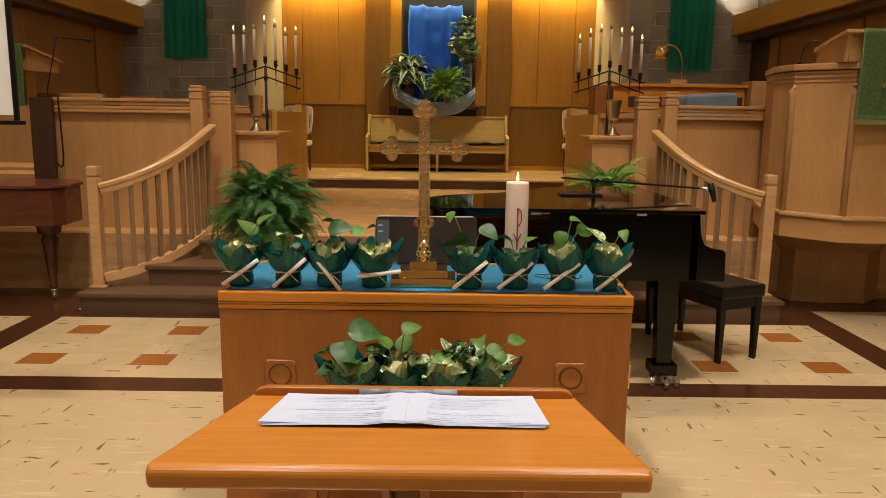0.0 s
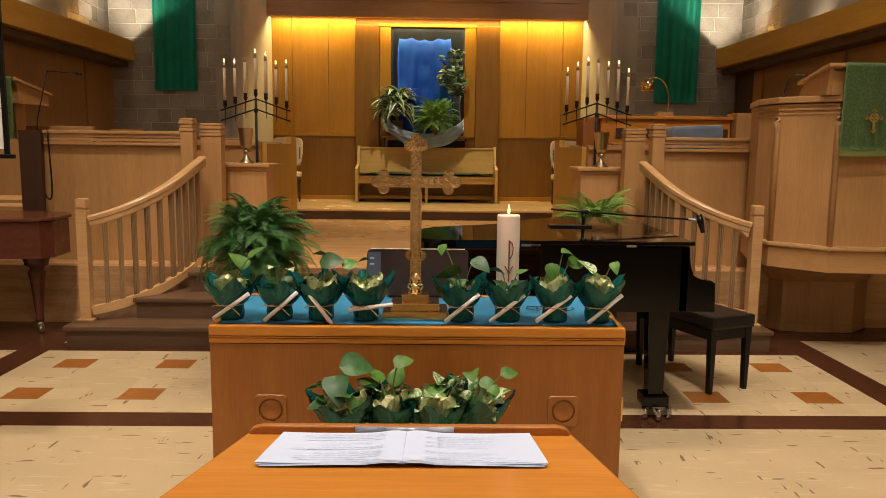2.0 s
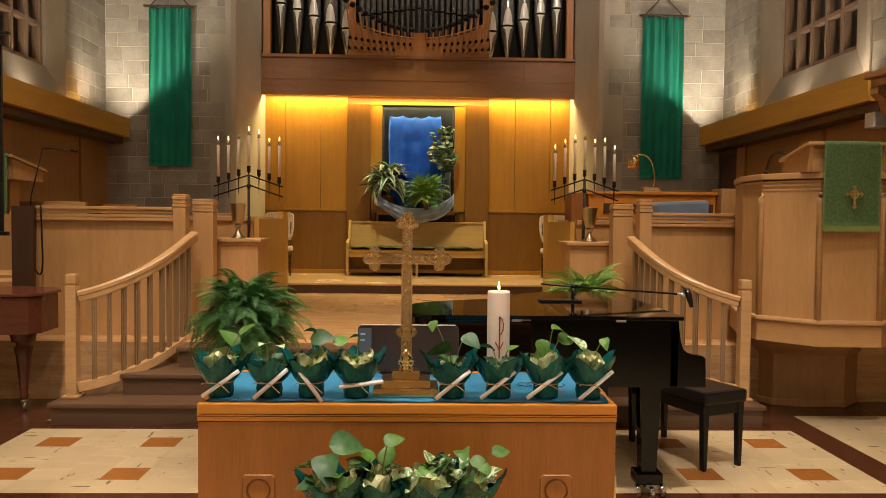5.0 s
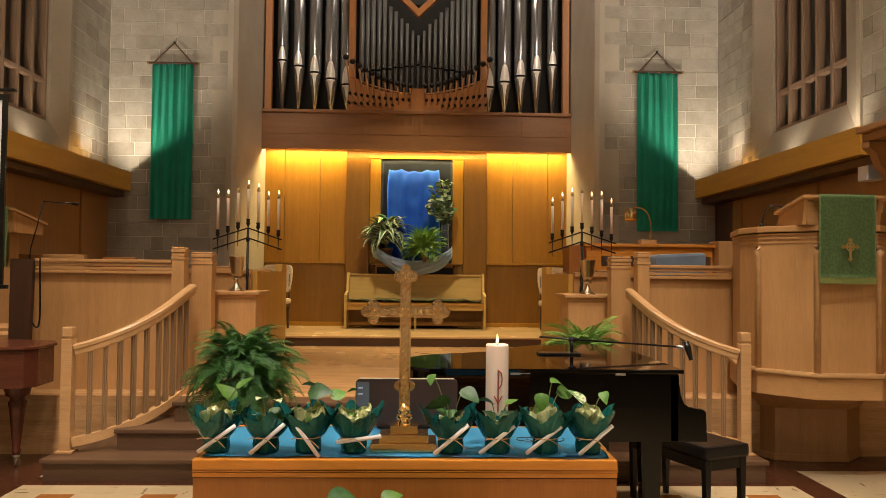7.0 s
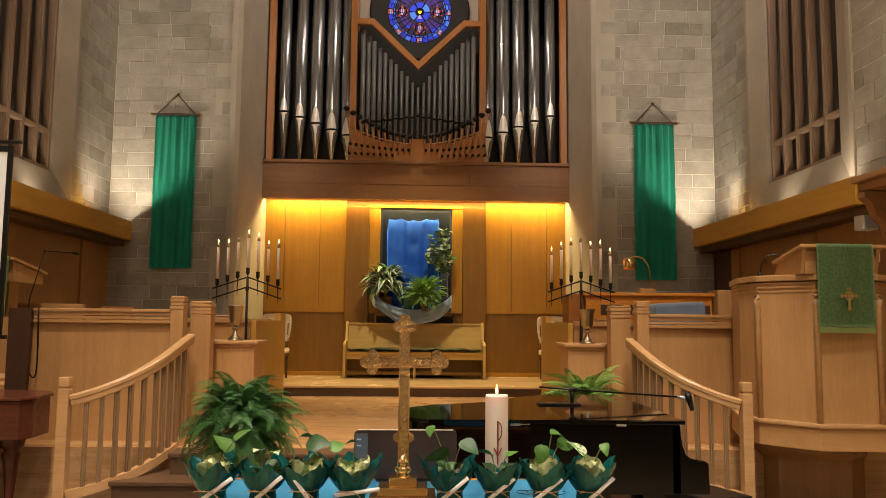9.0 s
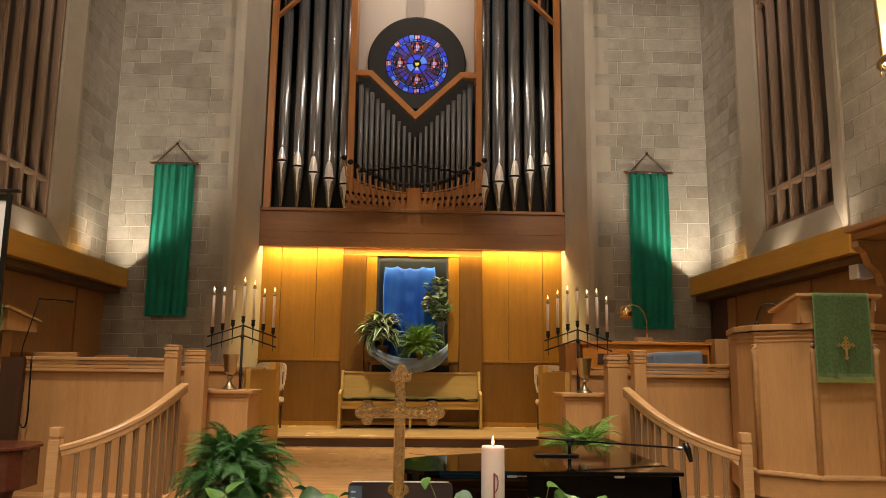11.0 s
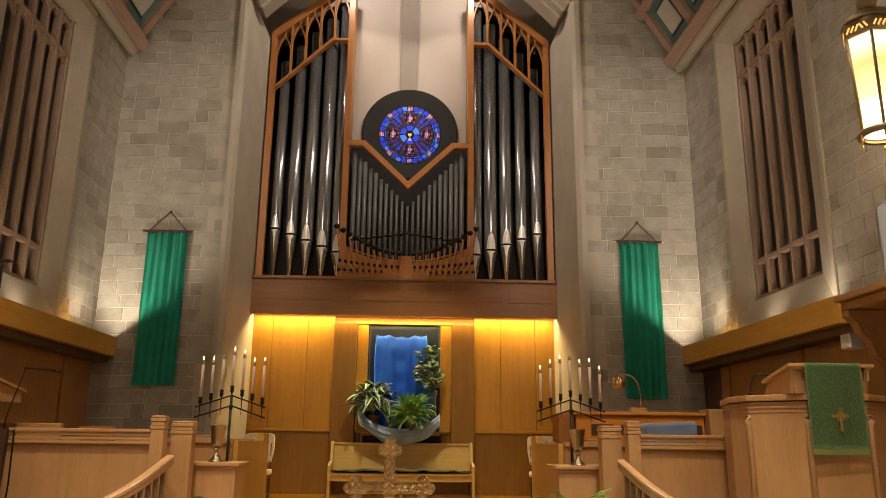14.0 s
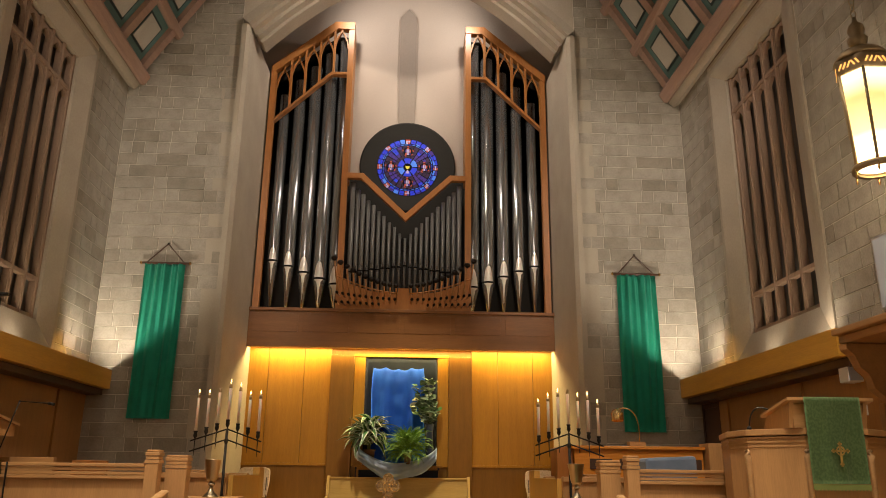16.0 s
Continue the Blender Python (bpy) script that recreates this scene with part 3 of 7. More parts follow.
# side troughs with the uplights, and the cornices nearer the nave
for s in (-1, 1):
    tr = thing("light_trough", "long honey wood light trough on the chancel side wall", "light trough", group="light troughs")
    x0, x1 = s * 4.28, s * (WX + 0.02)
    part("face_board", cube(x0, x0 + s * 0.03, 6.95, WY + 0.02, 2.79, 3.07, 0.004), M_BEAM, tr)
    part("bottom_board", cube(x0 + s * 0.03, x1, 6.95, WY + 0.02, 2.79, 2.82), M_BEAM, tr)
    part("lower_rail", cube(x0 + s * 0.10, x1, 6.95, WY + 0.02, 2.70, 2.788, 0.004), M_DARKWOOD, tr)
    part("end_board", cube(x0 + s * 0.03, x1, 6.95, 6.98, 2.82, 3.07), M_BEAM, tr)
    co = thing("wall_cornice", "honey wood cornice with a carved bracket on the side wall, shade in its colour", "cornice", group="cornices")
    part("shelf", cube(s * 4.12, x1, 5.0, 6.76, 2.945, 3.005, 0.012), M_CORNICE_SHADED, co)
    part("moulding", cube(s * 4.18, x1, 5.0, 6.75, 2.865, 2.943, 0.015), M_CORNICE_SHADED, co)
    for y in (6.60, 5.4):
        part("bracket", prism([(s * 4.16, 2.86), (s * 4.16, 2.80), (s * 4.24, 2.75), (s * 4.27, 2.63), (s * 4.36, 2.56), (s * 4.38, 2.44), (s * 4.50, 2.34), (s * 4.61, 2.32), (s * 4.61, 2.86)], y, y + 0.12, "y", bev=0.01), M_CORNICE_SHADED, co)
    part("post", cube(s * 4.45, s * 4.61, 6.62, 6.70, 0, 2.315, 0.01), M_CORNICE_SHADED, co)
    for y in (8.3, 10.36):
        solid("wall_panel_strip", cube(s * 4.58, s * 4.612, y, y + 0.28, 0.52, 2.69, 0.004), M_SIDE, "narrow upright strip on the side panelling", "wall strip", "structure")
speaker = thing("wall_speaker", "small white loudspeaker fixed under the cornice", "loudspeaker")
part("cabinet", cube(4.40, 4.56, 7.04, 7.20, 2.555, 2.785, 0.012), M_SCREEN, speaker)
part("grille", cube(4.412, 4.548, 7.035, 7.04, 2.57, 2.77), M_INK, speaker)
# a dark leaf stands in for the unlit opening; its handle is made up
door = thing("door_1", "dark leaf filling the open doorway at the end of the side panelling", "door", kind="structure")
part("leaf", cube(4.590, 4.609, 10.71, 11.22, Z3, 2.62, 0.004), M_DARKWOOD, door)
for y0, y1, z0, z1 in ((10.645, 10.708, Z3, 2.69), (11.222, 11.28, Z3, 2.69), (10.709, 11.221, 2.622, 2.69)):
    part("frame", cube(4.578, 4.609, y0, y1, z0, z1, 0.004), M_DARKWOOD, door)
part("added_handle", sweep([(4.588, 10.78, 1.5), (4.565, 10.78, 1.5), (4.565, 10.87, 1.5)], ring(0.008, 8)), M_BRASS, door)
switch = thing("light_switch", "small white light switch plate on the side panelling", "light switch")
part("plate", cube(4.598, 4.609, 7.13, 7.21, 2.245, 2.355, 0.003), M_SCREEN, switch)
part("rocker", cube(4.592, 4.598, 7.155, 7.185, 2.275, 2.325, 0.002), M_SCREEN, switch)

# side windows
for s, nm in ((-1, "window_1"), (1, "window_2")):
    w = thing(nm, "tall stone-framed window with brown wooden tracery, dark at night", "window", kind="structure")
    Y0, Y1w, Zb, Zt = 7.5, 10.05, 3.10, 7.62
    y0, y1, zb, zt = 7.93, 9.68, 3.50, 7.32
    xo, xi, xg = s * (WX - 0.004), s * (WX + 0.09), s * (WX + 0.34)
    # stone surround: four splayed pieces and a deep reveal
    def quad_ring(a, b, xa, xb, bm):
        va = [bm.verts.new((xa, y, z)) for y, z in a]
        vb = [bm.verts.new((xb, y, z)) for y, z in b]
        for i in range(4):
            j = (i + 1) % 4
            bm.faces.new((va[i], va[j], vb[j], vb[i]))
    bm = bmesh.new()
    big = [(Y0, Zb), (Y1w, Zb), (Y1w, Zt), (Y0, Zt)]
    mid = [(Y0 + 0.07, Zb + 0.05), (Y1w - 0.07, Zb + 0.05), (Y1w - 0.07, Zt - 0.07), (Y0 + 0.07, Zt - 0.07)]
    sml = [(y0, zb), (y1, zb), (y1, zt), (y0, zt)]
    quad_ring(big, big, xo + s * 0.3, xo - s * 0.015, bm)
    quad_ring(big, mid, xo - s * 0.015, xo - s * 0.015, bm)
    quad_ring(mid, sml, xo - s * 0.015, xi, bm)
    quad_ring(sml, sml, xi, xg + s * 0.05, bm)
    bmesh.ops.recalc_face_normals(bm, faces=bm.faces)
    part("stone_surround", bm, M_CONC, w)
    part("glass", cube(xg, xg + s * 0.01, y0, y1, zb, zt), M_GLASS_NIGHT, w)
    lights = 5
    MULLION = [(-0.055, -0.020), (-0.055, 0.020), (-0.036, 0.025), (-0.036, 0.038), (0.036, 0.038), (0.036, 0.025), (0.055, 0.020), (0.055, -0.020), (0.036, -0.025), (0.036, -0.038), (-0.036, -0.038), (-0.036, -0.025)]
    pitch = (y1 - y0) / lights
    for k in range(lights + 1):
        yc = y0 + 0.045 + (y1 - y0 - 0.09) * k / lights
        part("mullion", sweep([(xi + s * 0.09, yc, zb), (xi + s * 0.09, yc, zt)], MULLION, smooth=False, up=(0, 1, 0)), M_TRACERY, w)
    for z in (zb + 0.03, 4.02, 6.78):
        part("transom", cube(xi + s * 0.04, xi + s * 0.13, y0, y1, z - 0.03, z + 0.03, 0.01), M_TRACERY, w)
    for k in range(lights):
        ya, yb = y0 + pitch * k + 0.03, y0 + pitch * (k + 1) - 0.03
        ym = (ya + yb) / 2
        for zh in (6.76, 7.28):
            bm = bmesh.new()
            for sg, e in ((1, ya), (-1, yb)):
                pts = [(e, zh), (e, zh - 0.26)]
                for i in range(7):
                    t = i / 6
                    pts.append((e + sg * (yb - ya) / 2 * t ** 1.4, zh - 0.26 + 0.22 * t ** 0.6))
                pts.append((ym, zh))
                prism(pts, xi + s * 0.06, xi + s * 0.11, "x", bm)
            part("tracery_head", bm, M_TRACERY, w)

# roof ribs and coffers
for s, nm in ((-1, "left"), (1, "right")):
    a = ROOF_A
    ux, uz = -s * math.cos(a), math.sin(a)
    nx, nz = -s * math.sin(a), -math.cos(a)
    def on(u, d):
        return (s * 4.52 + ux * u + nx * d, 7.83 + uz * u + nz * d)
    roof = thing("ceiling_coffers_" + nm, "coffered ceiling with pinkish wooden ribs and teal-edged pale panels", "ceiling", kind="structure")
    bm = bmesh.new()
    prism([on(0.0, -0.05), on(0.0, 0.13), on(0.03, 0.16), on(0.18, 0.16), on(0.21, 0.13), on(0.21, -0.05)], -1.0, WY - 0.02, "y", bm)
    P = 0.93
    rows = [0.15 + P * k for k in range(1, 8)]
    for u in rows:
        prism([on(u - 0.085, -0.05), on(u - 0.085, 0.08), on(u - 0.05, 0.12), on(u + 0.05, 0.12), on(u + 0.085, 0.08), on(u + 0.085, -0.05)], -1.0, WY - 0.02, "y", bm)
    ys = [WY - 0.25 - P * k for k in range(12)]
    for y in ys:
        prism([on(0.2, -0.05), on(0.2, 0.10), on(6.9, 0.10), on(6.9, -0.05)], y - 0.085, y + 0.085, "y", bm)
    mt = bmesh.new()
    mp = bmesh.new()
    mk = bmesh.new()
    for u in [0.15] + rows[:-1]:
        for y in ys:
            for (bb, i, d) in ((mt, 0.08, 0.02), (mk, 0.20, 0.028), (mp, 0.235, 0.036)):
                prism([on(u + i, -0.04), on(u + i, d), on(u + P - i, d), on(u + P - i, -0.04)], y - P + i, y - i, "y", bb)
    part("ribs", bm, M_RIB, roof, "pinkish stained wooden ribs")
    part("wall_plate", prism([on(-0.13, -0.09), on(-0.13, 0.07), on(-0.05, 0.09), on(-0.004, 0.09), on(-0.004, -0.09)], -1.0, WY - 0.02, "y"), M_CONC, roof, "pale stone moulding under the ribs")
    part("borders", mt, M_TEAL, roof, "teal painted borders")
    part("inner_borders", mk, M_TEAL_DARK, roof, "dark teal lines round the panels")
    part("coffer_panels", mp, M_WHITEPANEL, roof, "pale coffer panels")

# ---------------------------------------------------------------- organ
organ = thing("pipe_organ", "wooden cased pipe organ with grey metal pipes and horizontal trumpets", "organ")
OY = 12.9
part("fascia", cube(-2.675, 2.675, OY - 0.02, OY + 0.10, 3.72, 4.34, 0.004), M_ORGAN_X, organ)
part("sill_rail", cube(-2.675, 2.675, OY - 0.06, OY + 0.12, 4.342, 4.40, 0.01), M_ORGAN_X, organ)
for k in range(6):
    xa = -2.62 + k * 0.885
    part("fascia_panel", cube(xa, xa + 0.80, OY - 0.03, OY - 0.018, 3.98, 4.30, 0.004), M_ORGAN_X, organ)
# near-black sheets stand in for the shade between and behind the pipes
part("backing", prism([(-2.66, 4.40), (-2.66, 7.09), (-0.84, 7.09), (0.0, 6.27), (0.84, 7.09), (2.66, 7.09), (2.66, 4.40)], 13.36, 13.40), M_CHAMBER_SHADE, organ)
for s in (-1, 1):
    part("tower_backing", prism([(s * 1.14, 7.095), (s * 2.62, 7.095), (s * 2.62, 8.95), (s * 1.45, 9.95), (s * 1.14, 9.95)], 13.36, 13.40), M_CHAMBER_SHADE, organ)
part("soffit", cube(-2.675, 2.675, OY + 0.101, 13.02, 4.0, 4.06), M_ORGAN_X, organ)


def facade_pipe(parent, x, y, r, zmouth, ztop, lip=None, body=None):
    foot = part("pipe", lathe([(0.018, 4.40), (r * 0.98, zmouth), (r, zmouth + 0.02), (r, ztop), (r * 0.86, ztop), (r * 0.86, ztop - 0.2)], 20, at=(x, y, 0)), body or M_PIPE, parent)
    h = r * 2.4
    bm = bmesh.new()
    # upper lip: a bright pointed leaf on the body, and the flat lower lip with a drawn highlight
    n = 8
    ang = [(-0.7 + 1.4 * i / n) for i in range(n + 1)]
    lo, hi = [], []
    for t in ang:
        k = 1 - (abs(t) / 0.7) ** 2.6
        for lst, z in ((lo, zmouth + 0.035), (hi, zmouth + 0.035 + h * max(k, 0.02))):
            lst.append(bm.verts.new((x + math.sin(t) * (r + 0.006), y - math.cos(t) * (r + 0.006), z)))
    for i in range(n):
        bm.faces.new((lo[i], lo[i + 1], hi[i + 1], hi[i]))
    part("upper_lip", bm, lip or M_PIPE_LIP_LIT, foot)
    bm = bmesh.new()
    lo, hi = [], []
    for t in ang:
        k = 1 - abs(t) / 0.7
        # the narrow term draws the foot's highlight as a thin spike
        zl = zmouth - min(h * (0.35 * max(k, 0.02) + 1.5 * max(0.0, 1 - abs(t) / 0.24)), (zmouth - 4.42) * 0.95)
        rl = 0.018 + (r * 0.98 - 0.018) * max(zl - 4.4, 0) / (zmouth - 4.4)
        hi.append(bm.verts.new((x + math.sin(t) * (r + 0.004), y - math.cos(t) * (r + 0.004), zmouth)))
        lo.append(bm.verts.new((x + math.sin(t) * (rl + 0.004), y - math.cos(t) * (rl + 0.004), zl)))
    for i in range(n):
        bm.faces.new((lo[i], lo[i + 1], hi[i + 1], hi[i]))
    part("lower_lip_glint", bm, lip or M_PIPE_LIP_LIT, foot)
    part("mouth", lathe([(r + 0.003, zmouth + 0.004), (r + 0.003, zmouth + 0.032)], 20, at=(x, y, 0)), M_DARK, foot)


for s, nm in ((-1, "left"), (1, "right")):
    tower = part("tower_frame", prism([(s * 2.64, 4.40), (s * 2.53, 4.40), (s * 2.53, 9.0), (s * 2.64, 9.1)], OY, OY + 0.12), M_ORGAN, organ)
    part("inner_post", prism([(s * 1.09, 4.40), (s * 1.20, 4.40), (s * 1.20, 10.0), (s * 1.09, 10.0)], OY, OY + 0.12), M_ORGAN, organ)
    part("side_panel", cube(s * 1.09, s * 1.13, OY + 0.121, 13.4, 6.9, 10.1), M_ORGAN, organ)
    part("top_rail", prism([(s * 2.64, 8.96), (s * 2.64, 9.13), (s * 1.46, 10.15), (s * 1.09, 10.15), (s * 1.09, 10.0), (s * 1.41, 10.0)], OY - 0.015, OY + 0.13), M_ORGAN, organ)
    part("lower_tracery_rail", prism([(s * 2.53, 7.975), (s * 2.53, 8.03), (s * 1.50, 9.05), (s * 1.20, 9.05), (s * 1.20, 9.0), (s * 1.478, 9.0)], OY - 0.01, OY + 0.12), M_ORGAN, organ)
    # five lancets
    xs = [2.53 - 0.266 * k for k in range(6)]

    def z_low(x):
        return 8.03 + (2.53 - x) / 1.03 if x > 1.50 else 9.05

    def z_top(x):
        return 9.10 + (2.64 - x) * 1.02 / 1.18 if x > 1.46 else 10.08
    for k in range(5):
        xa, xb = xs[k], xs[k + 1]
        xm = (xa + xb) / 2
        if k:
            part("tracery_bar", cube(s * (xa - 0.02), s * (xa + 0.02), OY + 0.01, OY + 0.09, z_low(xa), z_top(xa) - 0.02), M_ORGAN, organ)
        zh = min(z_top(xa), z_top(xb))
        for e, sg in ((xa, -1), (xb, 1)):
            low_, up_ = [], []
            for i in range(9):
                t = i / 8
                xr = e + sg * (0.02 + 0.113 * t ** 1.5)
                zr = zh - 0.50 + 0.36 * t ** 0.75
                low_.append((s * xr, zr))
                up_.append((s * (xr - sg * 0.022 * (1 - 0.6 * t)), zr + 0.030))
            part("tracery_head", prism(low_ + up_[::-1], OY + 0.015, OY + 0.08), M_ORGAN, organ)
        # a cusp over each head
        part("tracery_cusp", prism([(s * (xm - 0.014), zh - 0.13), (s * (xm + 0.014), zh - 0.13), (s * (xm + 0.014), z_top(xm) - 0.01), (s * (xm - 0.014), z_top(xm) - 0.01)], OY + 0.02, OY + 0.075), M_ORGAN, organ)
    # big pipes
    for k, zm in enumerate((5.29, 5.19, 5.08, 4.97, 4.87)):
        x = 2.385 - 0.285 * k
        facade_pipe(organ, s * x, OY + 0.26, 0.095 + 0.009 * k, zm, (8.62, 8.95, 9.25, 9.55, 9.85)[k])
    # another dark sheet for the shade behind the tower pipes
    part("backing", prism([(s * 1.14, 6.9), (s * 1.14, 10.1), (s * 1.45, 10.1), (s * 2.63, 9.1), (s * 2.63, 6.9)], 13.36, 13.40), M_CHAMBER_SHADE, organ)
# V-shaped middle
part("v_frame", prism([(-1.09, 6.87), (-1.09, 6.97), (-0.80, 6.97), (0.0, 6.20), (0.80, 6.97), (1.09, 6.97), (1.09, 6.87), (0.84, 6.87), (0.0, 6.06), (-0.84, 6.87)], OY - 0.02, OY + 0.10), M_ORGAN, organ)
for k in range(21):
    d = abs(k - 10)
    x = (k - 10) * 0.099
    r = 0.022 + 0.0022 * d
    zm = 5.09 + 0.014 * (10 - d)
    zt = 5.77 + 0.104 * d
    facade_pipe(organ, x, OY + 0.14 + 0.05 * (k % 2), r, zm, zt, M_PIPE, M_PIPE_MATT)
M_COPPER = mat("trumpet_copper", (0.50, 0.28, 0.15), 0.45, 0.2)
M_BELL = mat("trumpet_bell_dark", (0.010, 0.006, 0.005), 0.6, 0.0, 0.2)
# trumpets pointing forward
part("trumpet_chest", prism([(-1.18, 4.402), (-1.18, 5.0), (-0.95, 4.86), (-0.6, 4.74), (-0.1, 4.68), (-0.1, 4.80), (0.1, 4.80), (0.1, 4.68), (0.6, 4.74), (0.95, 4.86), (1.18, 5.0), (1.18, 4.402)], OY - 0.01, OY + 0.06), M_ORGAN, organ)


def trumpet(x, z, dz, length, r):
    p0 = Vector((x * 0.96, OY - 0.01, z - dz))
    p1 = Vector((x, OY - length, z))
    d = (p1 - p0).normalized()
    t = part("trumpet", sweep([p0, p0.lerp(p1, 0.5), p1 - d * 0.05], ring(1.0, 10), scales=[0.009, 0.013, 0.018]), M_COPPER, organ)
    part("bell", sweep([p1 - d * 0.07, p1 - d * 0.05, p1 - d * 0.025, p1, p1 + d * 0.014], ring(1.0, 12), scales=[0.019, r * 0.75, r, r * 0.82, r * 0.4]), M_BELL, t)


for s in (-1, 1):
    for k in range(11):
        x = 0.13 + 0.107 * k
        z = 4.77 + 0.43 * (k / 10) ** 1.7
        trumpet(s * x, z, 0.20 + 0.035 * k, 0.38 + 0.016 * k, 0.043 + 0.0014 * k)
        trumpet(s * (x + 0.02 - 0.006 * k), 4.55 + 0.10 * (k / 10) ** 1.7, 0.03, 0.26, 0.027)
        if k > 2:
            trumpet(s * (x - 0.02), 4.46 + 0.04 * (k / 10), 0.02, 0.20, 0.024)
    part("trumpet_bar", sweep([(s * (0.1 + 1.1 * t), OY - 0.20, 4.66 + 0.30 * t ** 1.7) for t in [i / 10 for i in range(11)]], ring(0.014, 6)), M_ORGAN, organ)

# rose window
rose = thing("rose_window", "round blue stained glass window in a dark round reveal", "stained window", kind="structure")
RC = (0.01, 13.38, 7.355)


def ring_sector(r0, r1, a0, a1, y0, y1, n=4):
    pts = [(RC[0] + r1 * math.cos(a0 + (a1 - a0) * i / n), RC[2] + r1 * math.sin(a0 + (a1 - a0) * i / n)) for i in range(n + 1)]
    pts += [(RC[0] + r0 * math.cos(a1 + (a0 - a1) * i / n), RC[2] + r0 * math.sin(a1 + (a0 - a1) * i / n)) for i in range(n + 1)] if r0 > 0 else [(RC[0], RC[2])]
    return prism(pts, y0, y1)


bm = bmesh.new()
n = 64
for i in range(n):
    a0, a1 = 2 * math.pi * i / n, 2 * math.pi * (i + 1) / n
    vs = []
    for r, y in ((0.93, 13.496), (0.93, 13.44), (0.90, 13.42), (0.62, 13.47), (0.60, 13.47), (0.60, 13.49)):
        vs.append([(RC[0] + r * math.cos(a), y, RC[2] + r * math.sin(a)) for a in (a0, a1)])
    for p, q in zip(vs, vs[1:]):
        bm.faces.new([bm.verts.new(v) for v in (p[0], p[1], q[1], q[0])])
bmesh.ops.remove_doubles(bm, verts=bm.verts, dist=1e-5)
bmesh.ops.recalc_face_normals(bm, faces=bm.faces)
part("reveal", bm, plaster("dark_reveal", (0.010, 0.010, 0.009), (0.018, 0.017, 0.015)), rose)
bm = bmesh.new()
lathe([(0.605, 0.0), (0.605, 0.012)], 48, bm)
bmesh.ops.transform(bm, matrix=Matrix.Translation((RC[0], 13.492, RC[2])) @ Matrix.Rotation(math.pi / 2, 4, "X"), verts=bm.verts)
part("leading", bm, M_DARK, rose)
rnd = random.Random(5)


def pane(bm, m):
    part("pane", bm, m, rose)


for i in range(32):
    a, w = 2 * math.pi * (i - 0.5) / 32, 2 * math.pi / 32
    if i % 4 == 0:
        for r0, r1, m in ((0.50, 0.525, GLASS_RED), (0.53, 0.555, GLASS_PALE), (0.56, 0.585, GLASS_RED)):
            pane(ring_sector(r0, r1, a + 0.02, a + w * 0.48, 13.470, 13.478), m)
            pane(ring_sector(r0, r1, a + w * 0.54, a + w - 0.02, 13.470, 13.478), rnd.choice([m, GLASS_PALE, GLASS_VIOLET]))
    else:
        cut = rnd.choice((0.52, 0.54, 0.56))
        pane(ring_sector(0.50, cut - 0.004, a + 0.016, a + w - 0.016, 13.470, 13.478), rnd.choice([GLASS_BLUE, GLASS_BLUE, GLASS_SKY]))
        pane(ring_sector(cut + 0.004, 0.585, a + 0.016, a + w - 0.016, 13.470, 13.478), rnd.choice([GLASS_BLUE, GLASS_BLUE, GLASS_VIOLET, GLASS_SKY]))
for i in range(40):
    a, w = 2 * math.pi * i / 40, 2 * math.pi / 40
    pane(ring_sector(0.468, 0.482, a + 0.02, a + w - 0.02, 13.470, 13.478), GLASS_SKY if i % 3 else GLASS_BLUE)
for i in range(24):
    a, w = 2 * math.pi * i / 24, 2 * math.pi / 24
    diag = abs((i + 0.5) % 6 - 3) < 1.1
    for r0, r1 in ((0.20, 0.25), (0.26, 0.315), (0.325, 0.385), (0.395, 0.45)):
        m = rnd.choice([GLASS_BLUE, GLASS_VIOLET, GLASS_VIOLET, GLASS_DEEP] if diag else [GLASS_DEEP, GLASS_DEEP, GLASS_DEEP, GLASS_VIOLET])
        pane(ring_sector(r0, r1, a + 0.03, a + w - 0.03, 13.470, 13.478, 3), m)
for q in range(4):
    cx_, cz_ = RC[0] + 0.325 * math.cos(q * math.pi / 2), RC[2] + 0.325 * math.sin(q * math.pi / 2)
    part("leading", prism([(cx_ + 0.118 * math.cos(2 * math.pi * i / 24), cz_ + 0.118 * math.sin(2 * math.pi * i / 24)) for i in range(24)], 13.464, 13.469), M_DARK, rose)
    for i in range(14):
        a0, a1 = 2 * math.pi * (i + 0.1) / 14, 2 * math.pi * (i + 0.9) / 14
        pane(prism([(cx_ + r_ * math.cos(a_), cz_ + r_ * math.sin(a_)) for r_, a_ in ((0.094, a0), (0.094, a1), (0.112, a1), (0.112, a0))], 13.458, 13.463), GLASS_DEEP if i % 3 else GLASS_RED)
    for dx, dz, w, h, m in ((-0.046, 0.012, 0.022, 0.055, GLASS_VIOLET), (-0.016, 0.014, 0.024, 0.070, GLASS_PALE), (0.016, 0.014, 0.024, 0.070, GLASS_PALE), (0.046, 0.012, 0.022, 0.055, GLASS_RED),
                            (-0.036, -0.048, 0.030, 0.034, GLASS_RED), (0.0, -0.052, 0.030, 0.040, GLASS_PALE), (0.036, -0.048, 0.030, 0.034, GLASS_VIOLET), (0.0, 0.068, 0.040, 0.018, GLASS_RED)):
        pane(prism([(cx_ + dx - w / 2, cz_ + dz - h / 2), (cx_ + dx + w / 2, cz_ + dz - h / 2), (cx_ + dx + w / 2, cz_ + dz + h / 2), (cx_ + dx - w / 2, cz_ + dz + h / 2)], 13.458, 13.463), m)
